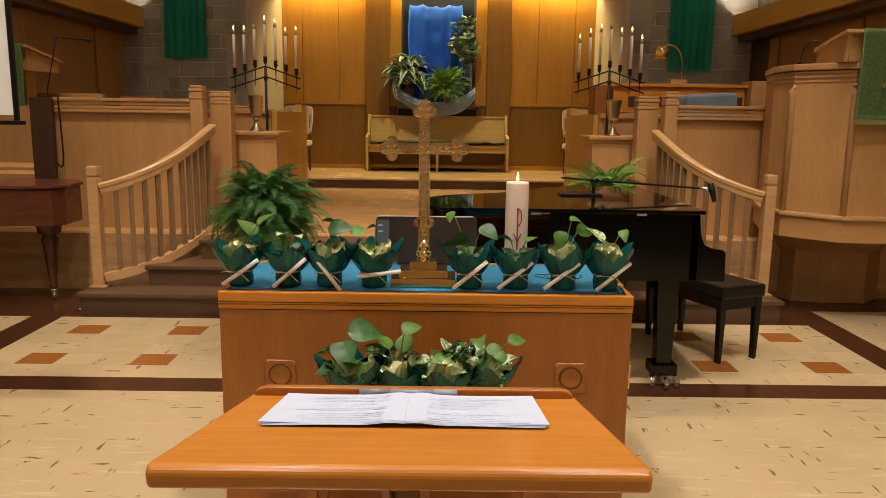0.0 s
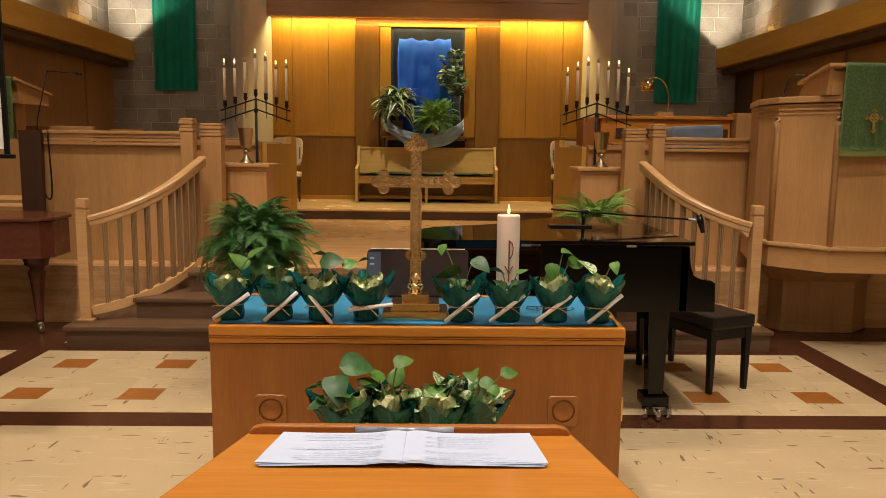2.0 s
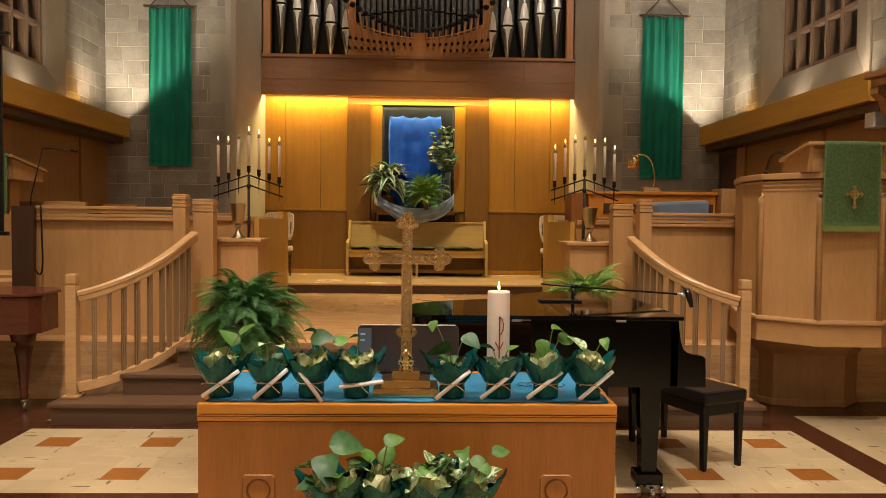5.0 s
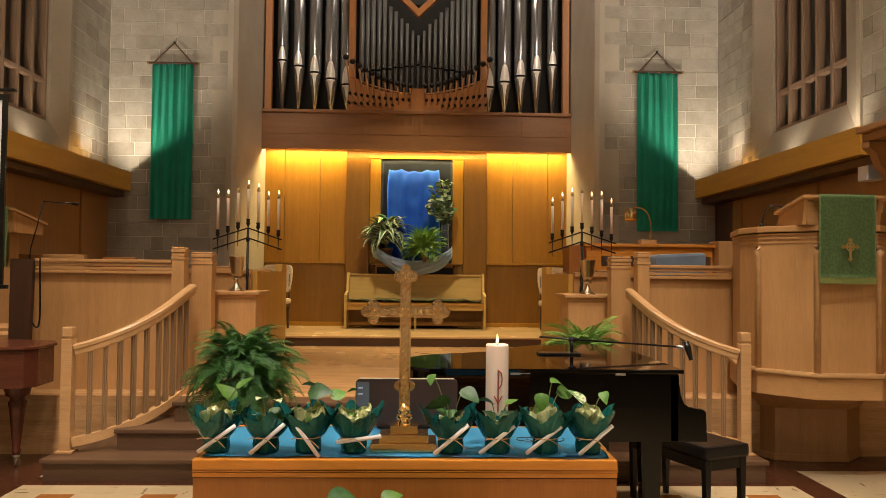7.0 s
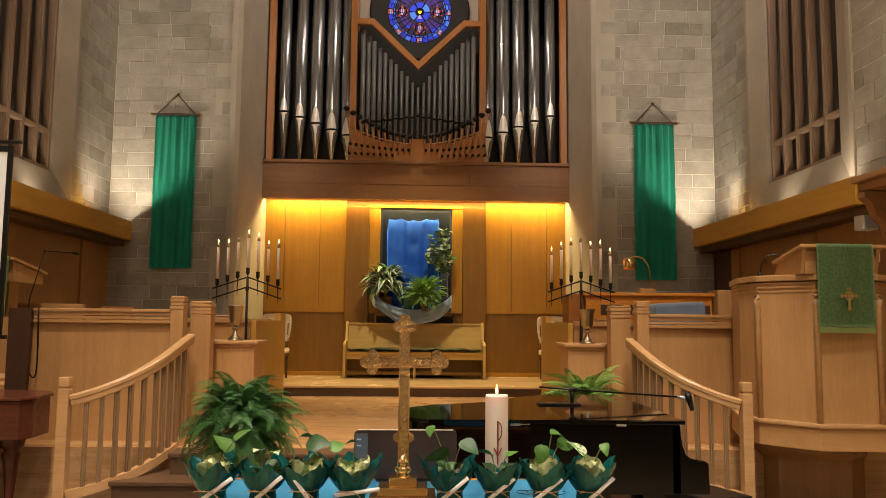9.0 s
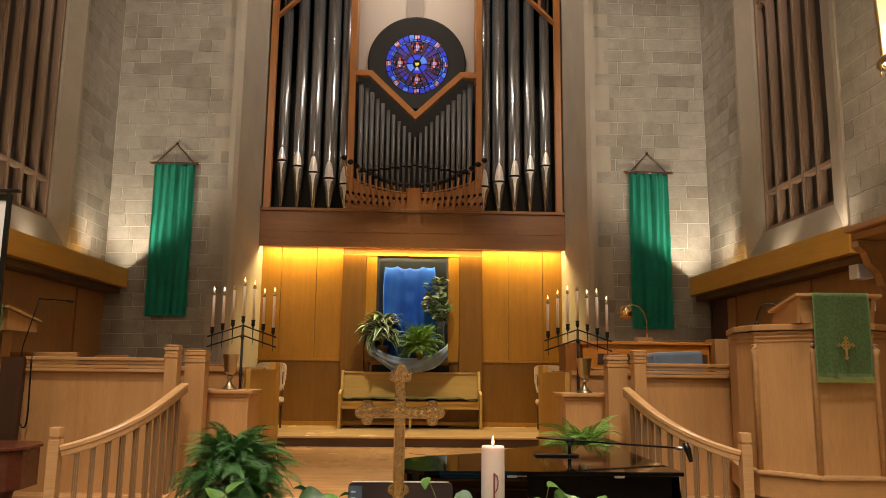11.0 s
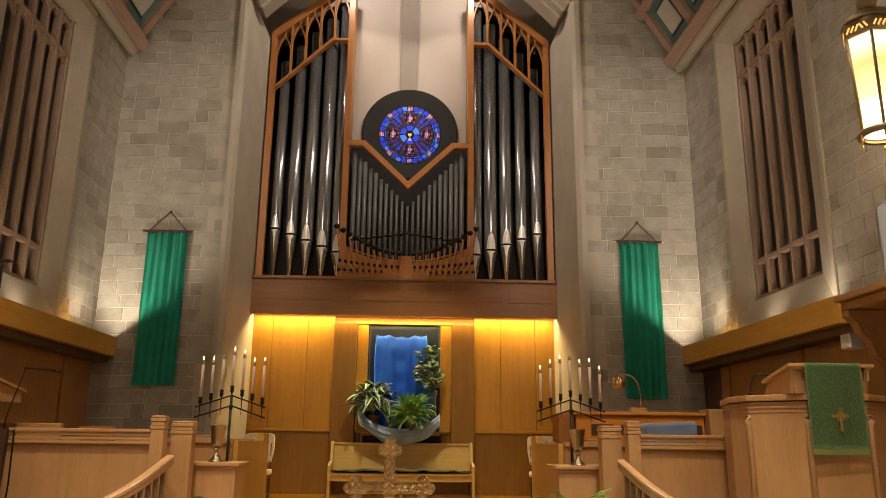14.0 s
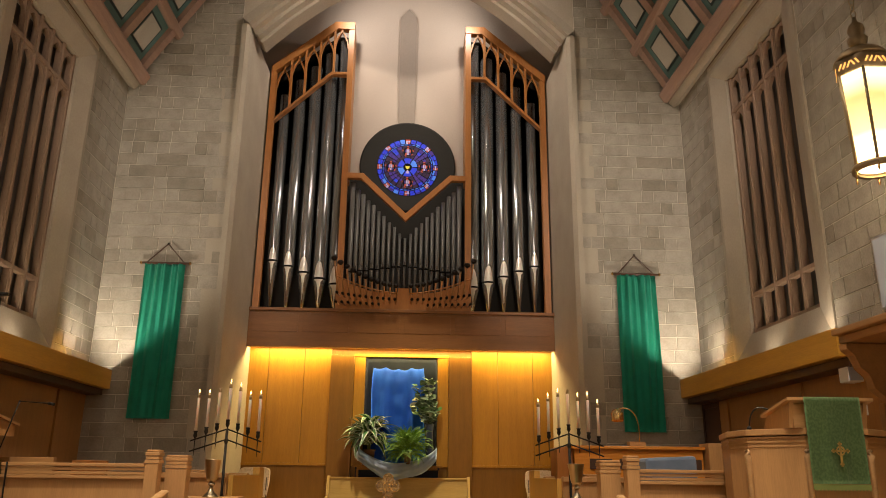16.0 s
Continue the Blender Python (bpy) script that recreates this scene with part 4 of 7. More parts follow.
for i in range(6):
    a = 2 * math.pi * i / 6
    pane(ring_sector(0.085, 0.19, a + 0.08, a + 1.047 - 0.08, 13.470, 13.478, 4), GLASS_BLUE if i % 3 else GLASS_SKY)
pane(prism([(RC[0] + x, RC[2] + z) for x, z in ((-0.042, 0.02), (0.042, 0.02), (0.032, -0.02), (0.0, -0.045), (-0.032, -0.02))], 13.462, 13.469), GLASS_GOLD)
pane(prism([(RC[0] + x, RC[2] + z) for x, z in ((-0.01, -0.065), (0.01, -0.065), (0.04, -0.13), (-0.04, -0.13))], 13.462, 13.469), GLASS_PALE)

# ---------------------------------------------------------------- choir fronts, rails, pulpit


def moulded_cap(parent, x0, x1, y, z, depth=0.16):
    """Three stacked fillets under a cap board."""
    part("cap", cube(x0, x1, y - 0.03, y + depth, z - 0.03, z, 0.006), M_OAK_X, parent)
    for i, (dz, o) in enumerate(((0.035, 0.018), (0.07, 0.012), (0.105, 0.018))):
        part("fillet", cube(x0, x1, y - o, y + depth - 0.02, z - dz - 0.026, z - dz, 0.004), M_OAK_X, parent)


def post(name, x0, x1, y0, y1, z0, z1, parent):
    part(name, cube(x0, x1, y0, y1, z0, z1 - 0.12, 0.006), M_OAK, parent)
    for dz, o in ((0.118, 0.006), (0.085, 0.0), (0.052, 0.006)):
        part("post_fillet", cube(x0 - o, x1 + o, y0 - o, y1 + o, z1 - dz, z1 - dz + 0.030, 0.004), M_OAK, parent)
    part("post_cap", cube(x0, x1, y0, y1, z1 - 0.02, z1, 0.008), M_OAK, parent)


for s, nm in ((-1, "left"), (1, "right")):
    px = 3.46 if s < 0 else 3.2
    par = thing("choir_parapet", "pale oak choir front with a fluted cap rail", "parapet", group="choir fronts")
    X0, X1 = sorted((s * 2.22, s * px))
    part("panel", cube(X0, X1, 6.92, 7.0, 0.0, 1.58), M_OAK, par)
    moulded_cap(par, X0, X1, 6.90, 1.705)
    part("base_moulding", cube(X0 if s > 0 else -4.5, X1 if s < 0 else 4.2, 6.86, 6.918, 0.29, 0.335, 0.012), M_OAK_X, par)
    part("base_board", cube(X0 if s > 0 else -4.5, X1 if s < 0 else 4.2, 6.875, 6.918, 0.0, 0.288), M_OAK_X, par)
    part("shoe_moulding", cube(X0 if s > 0 else -4.5, X1 if s < 0 else 4.2, 6.84, 6.874, 0.0, 0.04, 0.01), M_OAK_X, par)
    pa, pb = sorted((s * 2.10, s * 2.215))
    post("newel", pa, pb, 6.86, 6.99, 0.3, 1.825, par)
    pa, pb = sorted((s * 1.90, s * 2.09))
    post("end_post", pa, pb, 7.05, 7.2, Z3, 1.785, par)
    # inner stall fronts running back along the chancel
    st = thing("choir_stall", "pale oak choir stall front beside the chancel floor", "choir stall", group="choir stalls")
    pa, pb = sorted((s * 1.782, s * 2.36))
    part("front_panel", cube(pa, pb, 9.3, 9.36, Z3, 1.56), M_OAK, st)
    part("front_cap", cube(pa, pb, 9.27, 9.38, 1.56, 1.63, 0.006), M_OAK_X, st)
    pa, pb = sorted((s * 1.70, s * 1.78))
    # stall end coloured as lit by the strip, unlike the oak beside it
    part("end_panel", cube(pa, pb, 8.125, 9.60, Z3, 1.61, 0.006), M_OAK_STRIP_LIT, st)
    part("end_post", cube(pa, pb, 9.602, 9.95, Z3, 1.70, 0.008), M_OAK_STRIP_LIT, st)
    pa, pb = sorted((s * 2.02, s * 2.24))
    post("post", pa, pb, 8.2, 8.32, Z3, 1.66, st)
    pa, pb = sorted((s * 1.75, s * 3.9))
    part("back_panel", cube(pa, pb, 8.05, 8.12, Z3, 1.58), M_OAK, st)
    part("back_cap", cube(pa, pb, 8.02, 8.15, 1.58, 1.63, 0.006), M_OAK_X, st)

    # pedestal with chalice
    ped = thing("pedestal", "pale oak pedestal with a moulded top", "pedestal", group="pedestals")
    pa, pb = sorted((s * 1.54, s * 2.05))
    part("body", cube(pa, pb, 7.32, 7.75, Z3, 1.36, 0.004), M_OAK, ped)
    part("neck", cube(pa - 0.015, pb + 0.015, 7.305, 7.765, 1.345, 1.375, 0.006), M_OAK_X, ped)
    part("top", cube(pa - 0.04, pb + 0.04, 7.28, 7.79, 1.375, 1.41, 0.008), M_OAK_X, ped)
    ch = thing("chalice", "large dull brass chalice on a pedestal", "chalice", pose(s * 1.765, 7.47, 1.41), group="chalices")
    part("foot", lathe([(0.075, 0.0), (0.075, 0.008), (0.06, 0.02), (0.03, 0.05), (0.016, 0.085), (0.014, 0.10)], 28), M_PEWTER, ch)
    part("knop", lathe([(0.014, 0.098), (0.03, 0.108), (0.034, 0.118), (0.03, 0.128), (0.014, 0.138)], 24), M_PEWTER, ch)
    part("cup", lathe([(0.012, 0.136), (0.04, 0.15), (0.055, 0.18), (0.078, 0.34), (0.082, 0.345), (0.075, 0.34), (0.05, 0.19), (0.01, 0.17)], 28, cap=False), M_PEWTER, ch)

    # candelabrum
    cx, cy, cz = s * 1.80 + 0.02, 8.0, 2.07
    ca = thing("candelabrum", "black iron seven-branched candelabrum with white candles", "candelabrum", pose(cx, cy, Z3), group="candelabra")
    part("pole", sweep([(0, 0, 0.05), (0, 0, cz - Z3)], ring(0.014, 8)), M_IRON, ca)
    for k in range(3):
        a = 2 * math.pi * k / 3 + 0.4
        part("foot", sweep([(0, 0, 0.12), (0.1 * math.cos(a), 0.1 * math.sin(a), 0.07), (0.24 * math.cos(a), 0.24 * math.sin(a), 0.012)], ring(0.012, 6)), M_IRON, ca)
    part("knop", lathe([(0.014, -0.03), (0.022, -0.01), (0.022, 0.01), (0.014, 0.03)], 12, at=(0, 0, cz - Z3 - 0.12)), M_IRON, ca)
    for sd in (-1, 1):
        for dz in (0.0, -0.105):
            part("branch", sweep([(0, 0, cz - Z3 + dz), (sd * 0.365, -0.02, cz - Z3 + dz - 0.125)], ring(0.0085, 6)), M_IRON, ca)
    for k in range(-3, 4):
        zc = cz - Z3 - 0.118 * abs(k) / 3 + 0.01
        x = k * 0.1075
        part("spike", sweep([(x, 0, zc - 0.17), (x, 0, zc + 0.03)], ring(0.008, 6), scales=[0.3, 1.0]), M_IRON, ca)
        part("cup", lathe([(0.009, 0.0), (0.02, 0.02), (0.022, 0.03), (0.018, 0.055), (0.024, 0.075), (0.02, 0.078)], 10, at=(x, 0, zc + 0.01)), M_IRON, ca)
        hc = 0.335 if k == 0 else (0.35, 0.31, 0.33, 0.34, 0.345, 0.30)[(k + 3 + (1 if s > 0 else 0)) % 6]
        cd = part("candle", lathe([(0.0155, 0.0), (0.0155, hc - 0.004), (0.012, hc)], 12, at=(x, 0, zc + 0.085)), M_WAX, ca)
        part("follower", lathe([(0.0175, 0.0), (0.0175, 0.03), (0.008, 0.05)], 12, at=(x, 0, zc + 0.075 + hc)), M_BRONZE, cd)
        if (s < 0 and k != -1) or (s > 0 and k != 0):
            part("flame", lathe([(0.002, 0.0), (0.0075, 0.012), (0.006, 0.024), (0.001, 0.042)], 8, at=(x, 0, zc + 0.127 + hc)), M_FLAME, cd)

    # curved stair rail
    rail = thing("stair_rail", "curved pale oak stair rail with square balusters", "railing", group="stair rails")
    nx, ny = s * 2.70, 5.92
    part("newel_post", cube(nx - 0.042, nx + 0.042, ny - 0.042, ny + 0.042, Z1, 1.06, 0.005), M_RAIL, rail)
    part("newel_head", cube(nx - 0.042, nx + 0.042, ny - 0.042, ny + 0.042, 1.075, 1.155, 0.012), M_RAIL, rail)
    part("newel_neck", cube(nx - 0.035, nx + 0.035, ny - 0.035, ny + 0.035, 1.06, 1.075), M_RAIL, rail)
    part("newel_foot", cube(nx - 0.065, nx + 0.065, ny - 0.065, ny + 0.065, Z1, Z1 + 0.02, 0.006), M_RAIL, rail)
    plan = bez((s * 2.66, 5.93, 0), (s * 2.30, 6.02, 0), (s * 2.06, 6.22, 0), (s * 2.02, 6.86, 0), 28)
    top, low = [], []
    run = [0.0]
    for a, b in zip(plan, plan[1:]):
        run.append(run[-1] + (b - a).length)
    for p, d in zip(plan, run):
        t = d / run[-1]
        e = t * t * (3 - 2 * t) * 0.4 + t * 0.6
        top.append((p.x, p.y, 0.985 + 0.465 * e))
        low.append((p.x, p.y, 0.25 + 0.32 * e))
    part("handrail", sweep(top, [(-0.026, -0.055), (-0.030, -0.045), (-0.030, -0.012), (-0.038, -0.004), (-0.038, 0.022), (-0.026, 0.034), (0.026, 0.034), (0.038, 0.022), (0.038, -0.004), (0.030, -0.012), (0.030, -0.045), (0.026, -0.055)], smooth=False), M_RAIL, rail)
    part("bottom_rail", sweep(low, [(-0.03, -0.035), (-0.03, 0.035), (0.03, 0.035), (0.03, -0.035)]), M_RAIL, rail)
    nb = 11
    for k in range(1, nb):
        want = run[-1] * k / nb
        i = min(range(len(run)), key=lambda j: abs(run[j] - want))
        p = plan[i]
        d = (plan[min(i + 1, 28)] - plan[max(i - 1, 0)])
        ang = math.atan2(d.y, d.x)
        bm = bmesh.new()
        for o in (-0.014, 0.0, 0.014):
            box(bm, o - 0.0055, o + 0.0055, -0.014 if o else -0.019, 0.014 if o else 0.019, low[i][2] + 0.03, top[i][2] - 0.04)
        bmesh.ops.transform(bm, matrix=Matrix.Translation((p.x, p.y, 0)) @ Matrix.Rotation(ang, 4, "Z"), verts=bm.verts)
        part("baluster", bm, M_BALUSTER_SHADED, rail)

# pulpit
# darker than the drum's oak, with the shelf's shade put into the colour
M_PLINTH_SHADED = wood("shaded_pulpit_base_wood", (0.34, 0.175, 0.066), (0.48, 0.26, 0.105), 0.4)
pul = thing("pulpit", "large pale oak pulpit with corner posts on a flared base", "pulpit")
PV = [(3.00, 6.86), (2.84, 6.32), (2.855, 5.99), (3.165, 5.66), (3.64, 5.64), (4.00, 5.92), (4.06, 6.86)]
PB = [(3.06, 6.86), (3.10, 6.62), (3.20, 6.44), (3.42, 6.39), (3.80, 6.36), (4.02, 6.55), (4.06, 6.86)]


def shrink(pts, k, c=(3.46, 6.45)):
    return [(c[0] + (x - c[0]) * k, c[1] + (y - c[1]) * k) for x, y in pts]


part("drum", prism(PV, 0.86, 1.955, "z"), M_OAK, pul)
for z in (1.952, 1.918, 1.884):
    part("top_fillet", prism(shrink(PV, 1.008 + 0.006 * (z > 1.9)), z - 0.007, z + 0.007, "z", bev=0.002), M_OAK_X, pul)
part("top_ledge", prism(shrink(PV, 1.035), 1.968, 2.018, "z", bev=0.008), M_OAK_X, pul)
for (x, y) in PV[2:6]:
    c = Vector((x - 3.46, y - 6.45, 0)).normalized()
    foot_ = Vector((x + c.x * 0.012, y + c.y * 0.012, 0.86))
    part("corner_post", sweep([foot_, foot_ + Vector((0, 0, 0.90)), foot_ + Vector((0, 0, 0.955)) + c * 0.012, foot_ + Vector((0, 0, 0.985)) + c * 0.006, foot_ + Vector((0, 0, 0.995)) - c * 0.012], ring(0.024, 10), scales=[1, 1, 1.15, 1.0, 0.4]), M_RAIL, pul)
part("shelf_moulding", prism(shrink(PV, 1.075), 0.828, 0.862, "z", bev=0.012), M_RAIL, pul)
part("shelf_fascia", prism(shrink(PV, 1.045), 0.655, 0.827, "z", bev=0.006), M_OAK_X, pul)


def stacked(levels):
    """Rings of matching outlines joined from level to level."""
    bm = bmesh.new()
    lv = [[bm.verts.new((x, y, z)) for x, y in pts] for pts, z in levels]
    n = len(lv[0])
    for a, b in zip(lv, lv[1:]):
        for i in range(n):
            bm.faces.new((a[i], a[(i + 1) % n], b[(i + 1) % n], b[i]))
    bm.faces.new(lv[0])
    bm.faces.new(lv[-1])
    bmesh.ops.recalc_face_normals(bm, faces=bm.faces)
    return bm


def between(t):
    return [(a[0] + (b[0] - a[0]) * t, a[1] + (b[1] - a[1]) * t) for a, b in zip(PV, PB)]


part("cove", stacked(((between(0.02), 0.654), (between(0.30), 0.635), (between(0.62), 0.59), (between(0.86), 0.52), (between(0.96), 0.46))), M_PLINTH_SHADED, pul)
part("base", stacked(((PB, 0.459), (PB, 0.0))), M_PLINTH_SHADED, pul, "base with the shelf's shade in its colour")
part("plinth", prism(shrink(PB, 1.03, (3.56, 6.62)), 0.0, 0.06, "z", bev=0.01), M_PLINTH_SHADED, pul)
desk = thing("reading_desk", "slanted oak reading desk on the pulpit ledge", "reading desk")
for x in (3.05, 3.64):
    part("side", prism([(5.66, 2.019), (5.62, 2.212), (6.02, 2.128), (6.10, 2.019)], x, x + 0.03, "x"), M_OAK, desk)
part("front_board", cube(3.08, 3.64, 5.64, 5.665, 2.019, 2.20), M_OAK_X, desk)
part("top_board", prism([(5.575, 2.246), (5.575, 2.222), (6.06, 2.122), (6.06, 2.146)], 3.015, 3.70, "x", bev=0.004), M_OAK_X, desk)
cl = thing("pulpit_cloth", "green brocade pulpit cloth with a gold cross and fringe", "altar cloth")


def hanging(x0, x1, y, z0, z1, ytop, ripple=0.008, n=26, m=20, seed=1.0):
    bm = bmesh.new()
    grid = []
    for j in range(m + 1):
        row = []
        t = j / m
        for i in range(n + 1):
            u = i / n
            w = ripple * (0.25 + t) * (math.sin(u * 9 + seed) + 0.5 * math.sin(u * 23 + 2 * seed + t * 2))
            row.append(bm.verts.new((x0 + (x1 - x0) * u, y + w, z1 + (z0 - z1) * t)))
        grid.append(row)
    back = [bm.verts.new((x0 + (x1 - x0) * i / n, ytop, z1 + 0.004)) for i in range(n + 1)]
    for a, b in zip([back] + grid, grid):
        for i in range(n):
            f = bm.faces.new((a[i], a[i + 1], b[i + 1], b[i]))
            f.smooth = True
    bmesh.ops.solidify(bm, geom=bm.faces[:], thickness=0.003)
    return bm


part("cloth", hanging(3.138, 3.580, 5.565, 1.605, 2.249, 5.66), M_GREENCLOTH, cl)
fr = bmesh.new()
for i in range(60):
    x = 3.140 + 0.438 * i / 59
    box(fr, x - 0.0028, x + 0.0028, 5.562, 5.568, 1.560 + 0.006 * math.sin(i * 1.7), 1.602)
M_FRINGE = mat("gold_green_fringe", (0.20, 0.24, 0.06), 0.7)
part("fringe", fr, M_FRINGE, cl)
cr = bmesh.new()
cxp, czp = 3.365, 1.835
box(cr, cxp - 0.008, cxp + 0.008, 5.538, 5.543, czp - 0.085, czp + 0.06)
box(cr, cxp - 0.055, cxp + 0.055, 5.538, 5.543, czp + 0.002, czp + 0.018)
for dx, dz in ((-0.055, 0.01), (0.055, 0.01), (0, 0.062), (0, -0.088)):
    box(cr, cxp + dx - 0.016, cxp + dx + 0.016, 5.538, 5.543, czp + dz - 0.006, czp + dz + 0.006)
    box(cr, cxp + dx - 0.006, cxp + dx + 0.006, 5.538, 5.543, czp + dz - 0.016, czp + dz + 0.016)
for i in range(16):
    a = 2 * math.pi * i / 16
    box(cr, cxp + 0.03 * math.cos(a) - 0.005, cxp + 0.03 * math.cos(a) + 0.005, 5.538, 5.543, czp + 0.01 + 0.03 * math.sin(a) - 0.005, czp + 0.01 + 0.03 * math.sin(a) + 0.005)
part("cross_emblem", cr, M_GOLDTHREAD, cl)
gm = thing("gooseneck_microphone", "thin black gooseneck microphone on the pulpit ledge", "microphone")
part("neck", sweep(bez((2.885, 6.0, 2.02), (2.90, 6.0, 2.26), (3.02, 5.95, 2.24), (3.15, 5.86, 2.045), 14), ring(0.006, 6)), M_SATIN_BLACK, gm)
part("base", lathe([(0.02, 0), (0.02, 0.015), (0.008, 0.03)], 12, at=(2.885, 6.0, 2.018)), M_SATIN_BLACK, gm)
part("capsule", sweep([(3.135, 5.87, 2.07), (3.165, 5.85, 2.028)], ring(0.012, 8)), M_SATIN_BLACK, gm)

# left reading desk behind the parapet
ld = thing("lectern_desk", "oak reading desk behind the choir front", "reading desk")
part("pillar", cube(-4.45, -3.98, 7.42, 7.60, Z3, 2.0, 0.006), M_OAK, ld)
part("top_board", prism([(7.20, 2.195), (7.20, 2.168), (7.88, 2.062), (7.88, 2.090)], -4.60, -3.835, "x", bev=0.004), M_OAK_X, ld)
part("side", prism([(7.27, 1.96), (7.24, 2.158), (7.84, 2.064), (7.84, 1.96)], -3.90, -3.86, "x"), M_OAK, ld)
part("front_board", cube(-4.50, -3.901, 7.25, 7.28, 1.96, 2.15), M_OAK_X, ld)
cl2 = thing("lectern_cloth", "green brocade cloth hanging from the reading desk", "altar cloth")
part("cloth", hanging(-4.40, -3.865, 7.165, 1.62, 2.200, 7.26, seed=2.0), M_GREENCLOTH, cl2)
fr = bmesh.new()
for i in range(60):
    x = -4.398 + 0.531 * i / 59
    box(fr, x - 0.0028, x + 0.0028, 7.162, 7.168, 1.565 + 0.006 * math.sin(i * 1.7), 1.622)
part("fringe", fr, M_FRINGE, cl2)
ambo = thing("ambo", "pale oak front of the reading desk with a stepped moulding", "lectern")
part("panel", cube(-4.50, -3.70, 7.02, 7.10, 0.0, 1.62), M_OAK, ambo)
part("moulding", prism([(6.94, 0.90), (6.94, 1.00), (6.97, 1.03), (6.97, 1.06), (7.019, 1.10), (7.019, 0.90)], -4.50, -3.69, "x"), M_OAK_X, ambo)
pier = solid("dark_pier", prism([(-3.66, 0.0), (-3.50, 0.0), (-3.46, 1.70), (-3.66, 1.70)], 6.84, 6.90), M_DARKWOOD, "dark stained wooden pier at the end of the choir front", "pier")
solid("hanging_cable", sweep(bez((-3.41, 6.87, 1.708), (-3.40, 6.86, 1.3), (-3.36, 6.86, 0.95), (-3.46, 6.86, 1.12), 16), ring(0.008, 6)), M_SATIN_BLACK, "black cable looped over the choir front", "cable")
ms = thing("boom_microphone", "thin microphone boom beside the reading desk", "microphone")
part("pole", sweep([(-3.80, 7.35, Z3), (-3.74, 7.35, 1.8), (-3.62, 7.35, 2.28)], ring(0.006, 6)), M_SATIN_BLACK, ms)
part("boom", sweep([(-3.63, 7.35, 2.27), (-3.33, 7.3, 2.25)], ring(0.006, 6)), M_SATIN_BLACK, ms)
part("capsule", sweep([(-3.33, 7.3, 2.25), (-3.27, 7.3, 2.24)], ring(0.014, 8)), M_SATIN_BLACK, ms)

solid("choir_stall", cube(-4.25, -3.48, 7.95, 8.02, Z3, 1.765, 0.006), M_OAK_X, "oak stall back behind the choir front", "choir stall")
solid("choir_stall", cube(-3.30, -2.95, 7.96, 8.01, Z3, 1.74, 0.006), M_ORANGE_SHADED, "dark honey wood stall back behind the choir front", "choir stall")

# organ console with its lamp
con = thing("organ_console", "bright honey wood organ console behind the choir front", "console")
part("body", cube(2.10, 3.66, 9.03, 9.6, Z3, 1.95, 0.004), M_ORANGE, con)
part("top", cube(2.07, 3.68, 8.99, 9.64, 1.95, 1.99, 0.008), M_ORANGE, con)
part("side_wing", cube(1.90, 2.098, 9.1, 9.5, Z3, 1.97, 0.006), M_ORANGE_SHADED, con)
for k in range(4):
    # dark plates on the face stand in for the shade inside recessed slots
    part("slot_shade", cube(2.28 + 0.36 * k, 2.55 + 0.36 * k, 9.018, 9.029, 1.72, 1.84), M_DARKWOOD, con)
solid("console_end_post", cube(3.68, 3.98, 8.9, 9.2, Z3, 2.03, 0.008), M_OAK, "pale oak post at the end of the console", "post")
lp = thing("desk_lamp", "brass gooseneck lamp on the organ console", "desk lamp", pose(2.93, 9.25, 1.99))
part("base", cube(-0.11, 0.09, -0.06, 0.06, 0, 0.06, 0.006), M_OAK_X, lp)
part("arm", sweep(bez((0.03, 0, 0.06), (0.06, 0, 0.35), (-0.02, 0, 0.50), (-0.20, 0, 0.46), 14), ring(0.008, 8)), M_BRASS, lp)
bm = lathe([(0.012, 0.14), (0.05, 0.125), (0.075, 0.08), (0.078, 0.0), (0.07, -0.02), (0.066, 0.0), (0.06, 0.08)], 20, at=(-0.23, 0, 0.32), cap=False)
part("shade", bm, M_BRASS, lp)
dn = bmesh.new()
box(dn, 2.46, 2.98, 7.45, 7.75, 1.60, 1.83, 0.03)
for v in dn.verts:
    v.co.z += 0.02 * math.sin(v.co.x * 20)
solid("folded_blanket", dn, M_DENIM, "folded grey-blue cloth laid over a stall back", "blanket")
solid("stall_rest", cube(2.44, 3.02, 7.42, 7.80, Z3, 1.60, 0.01), M_OAK, "oak stall back behind the choir front", "choir stall")

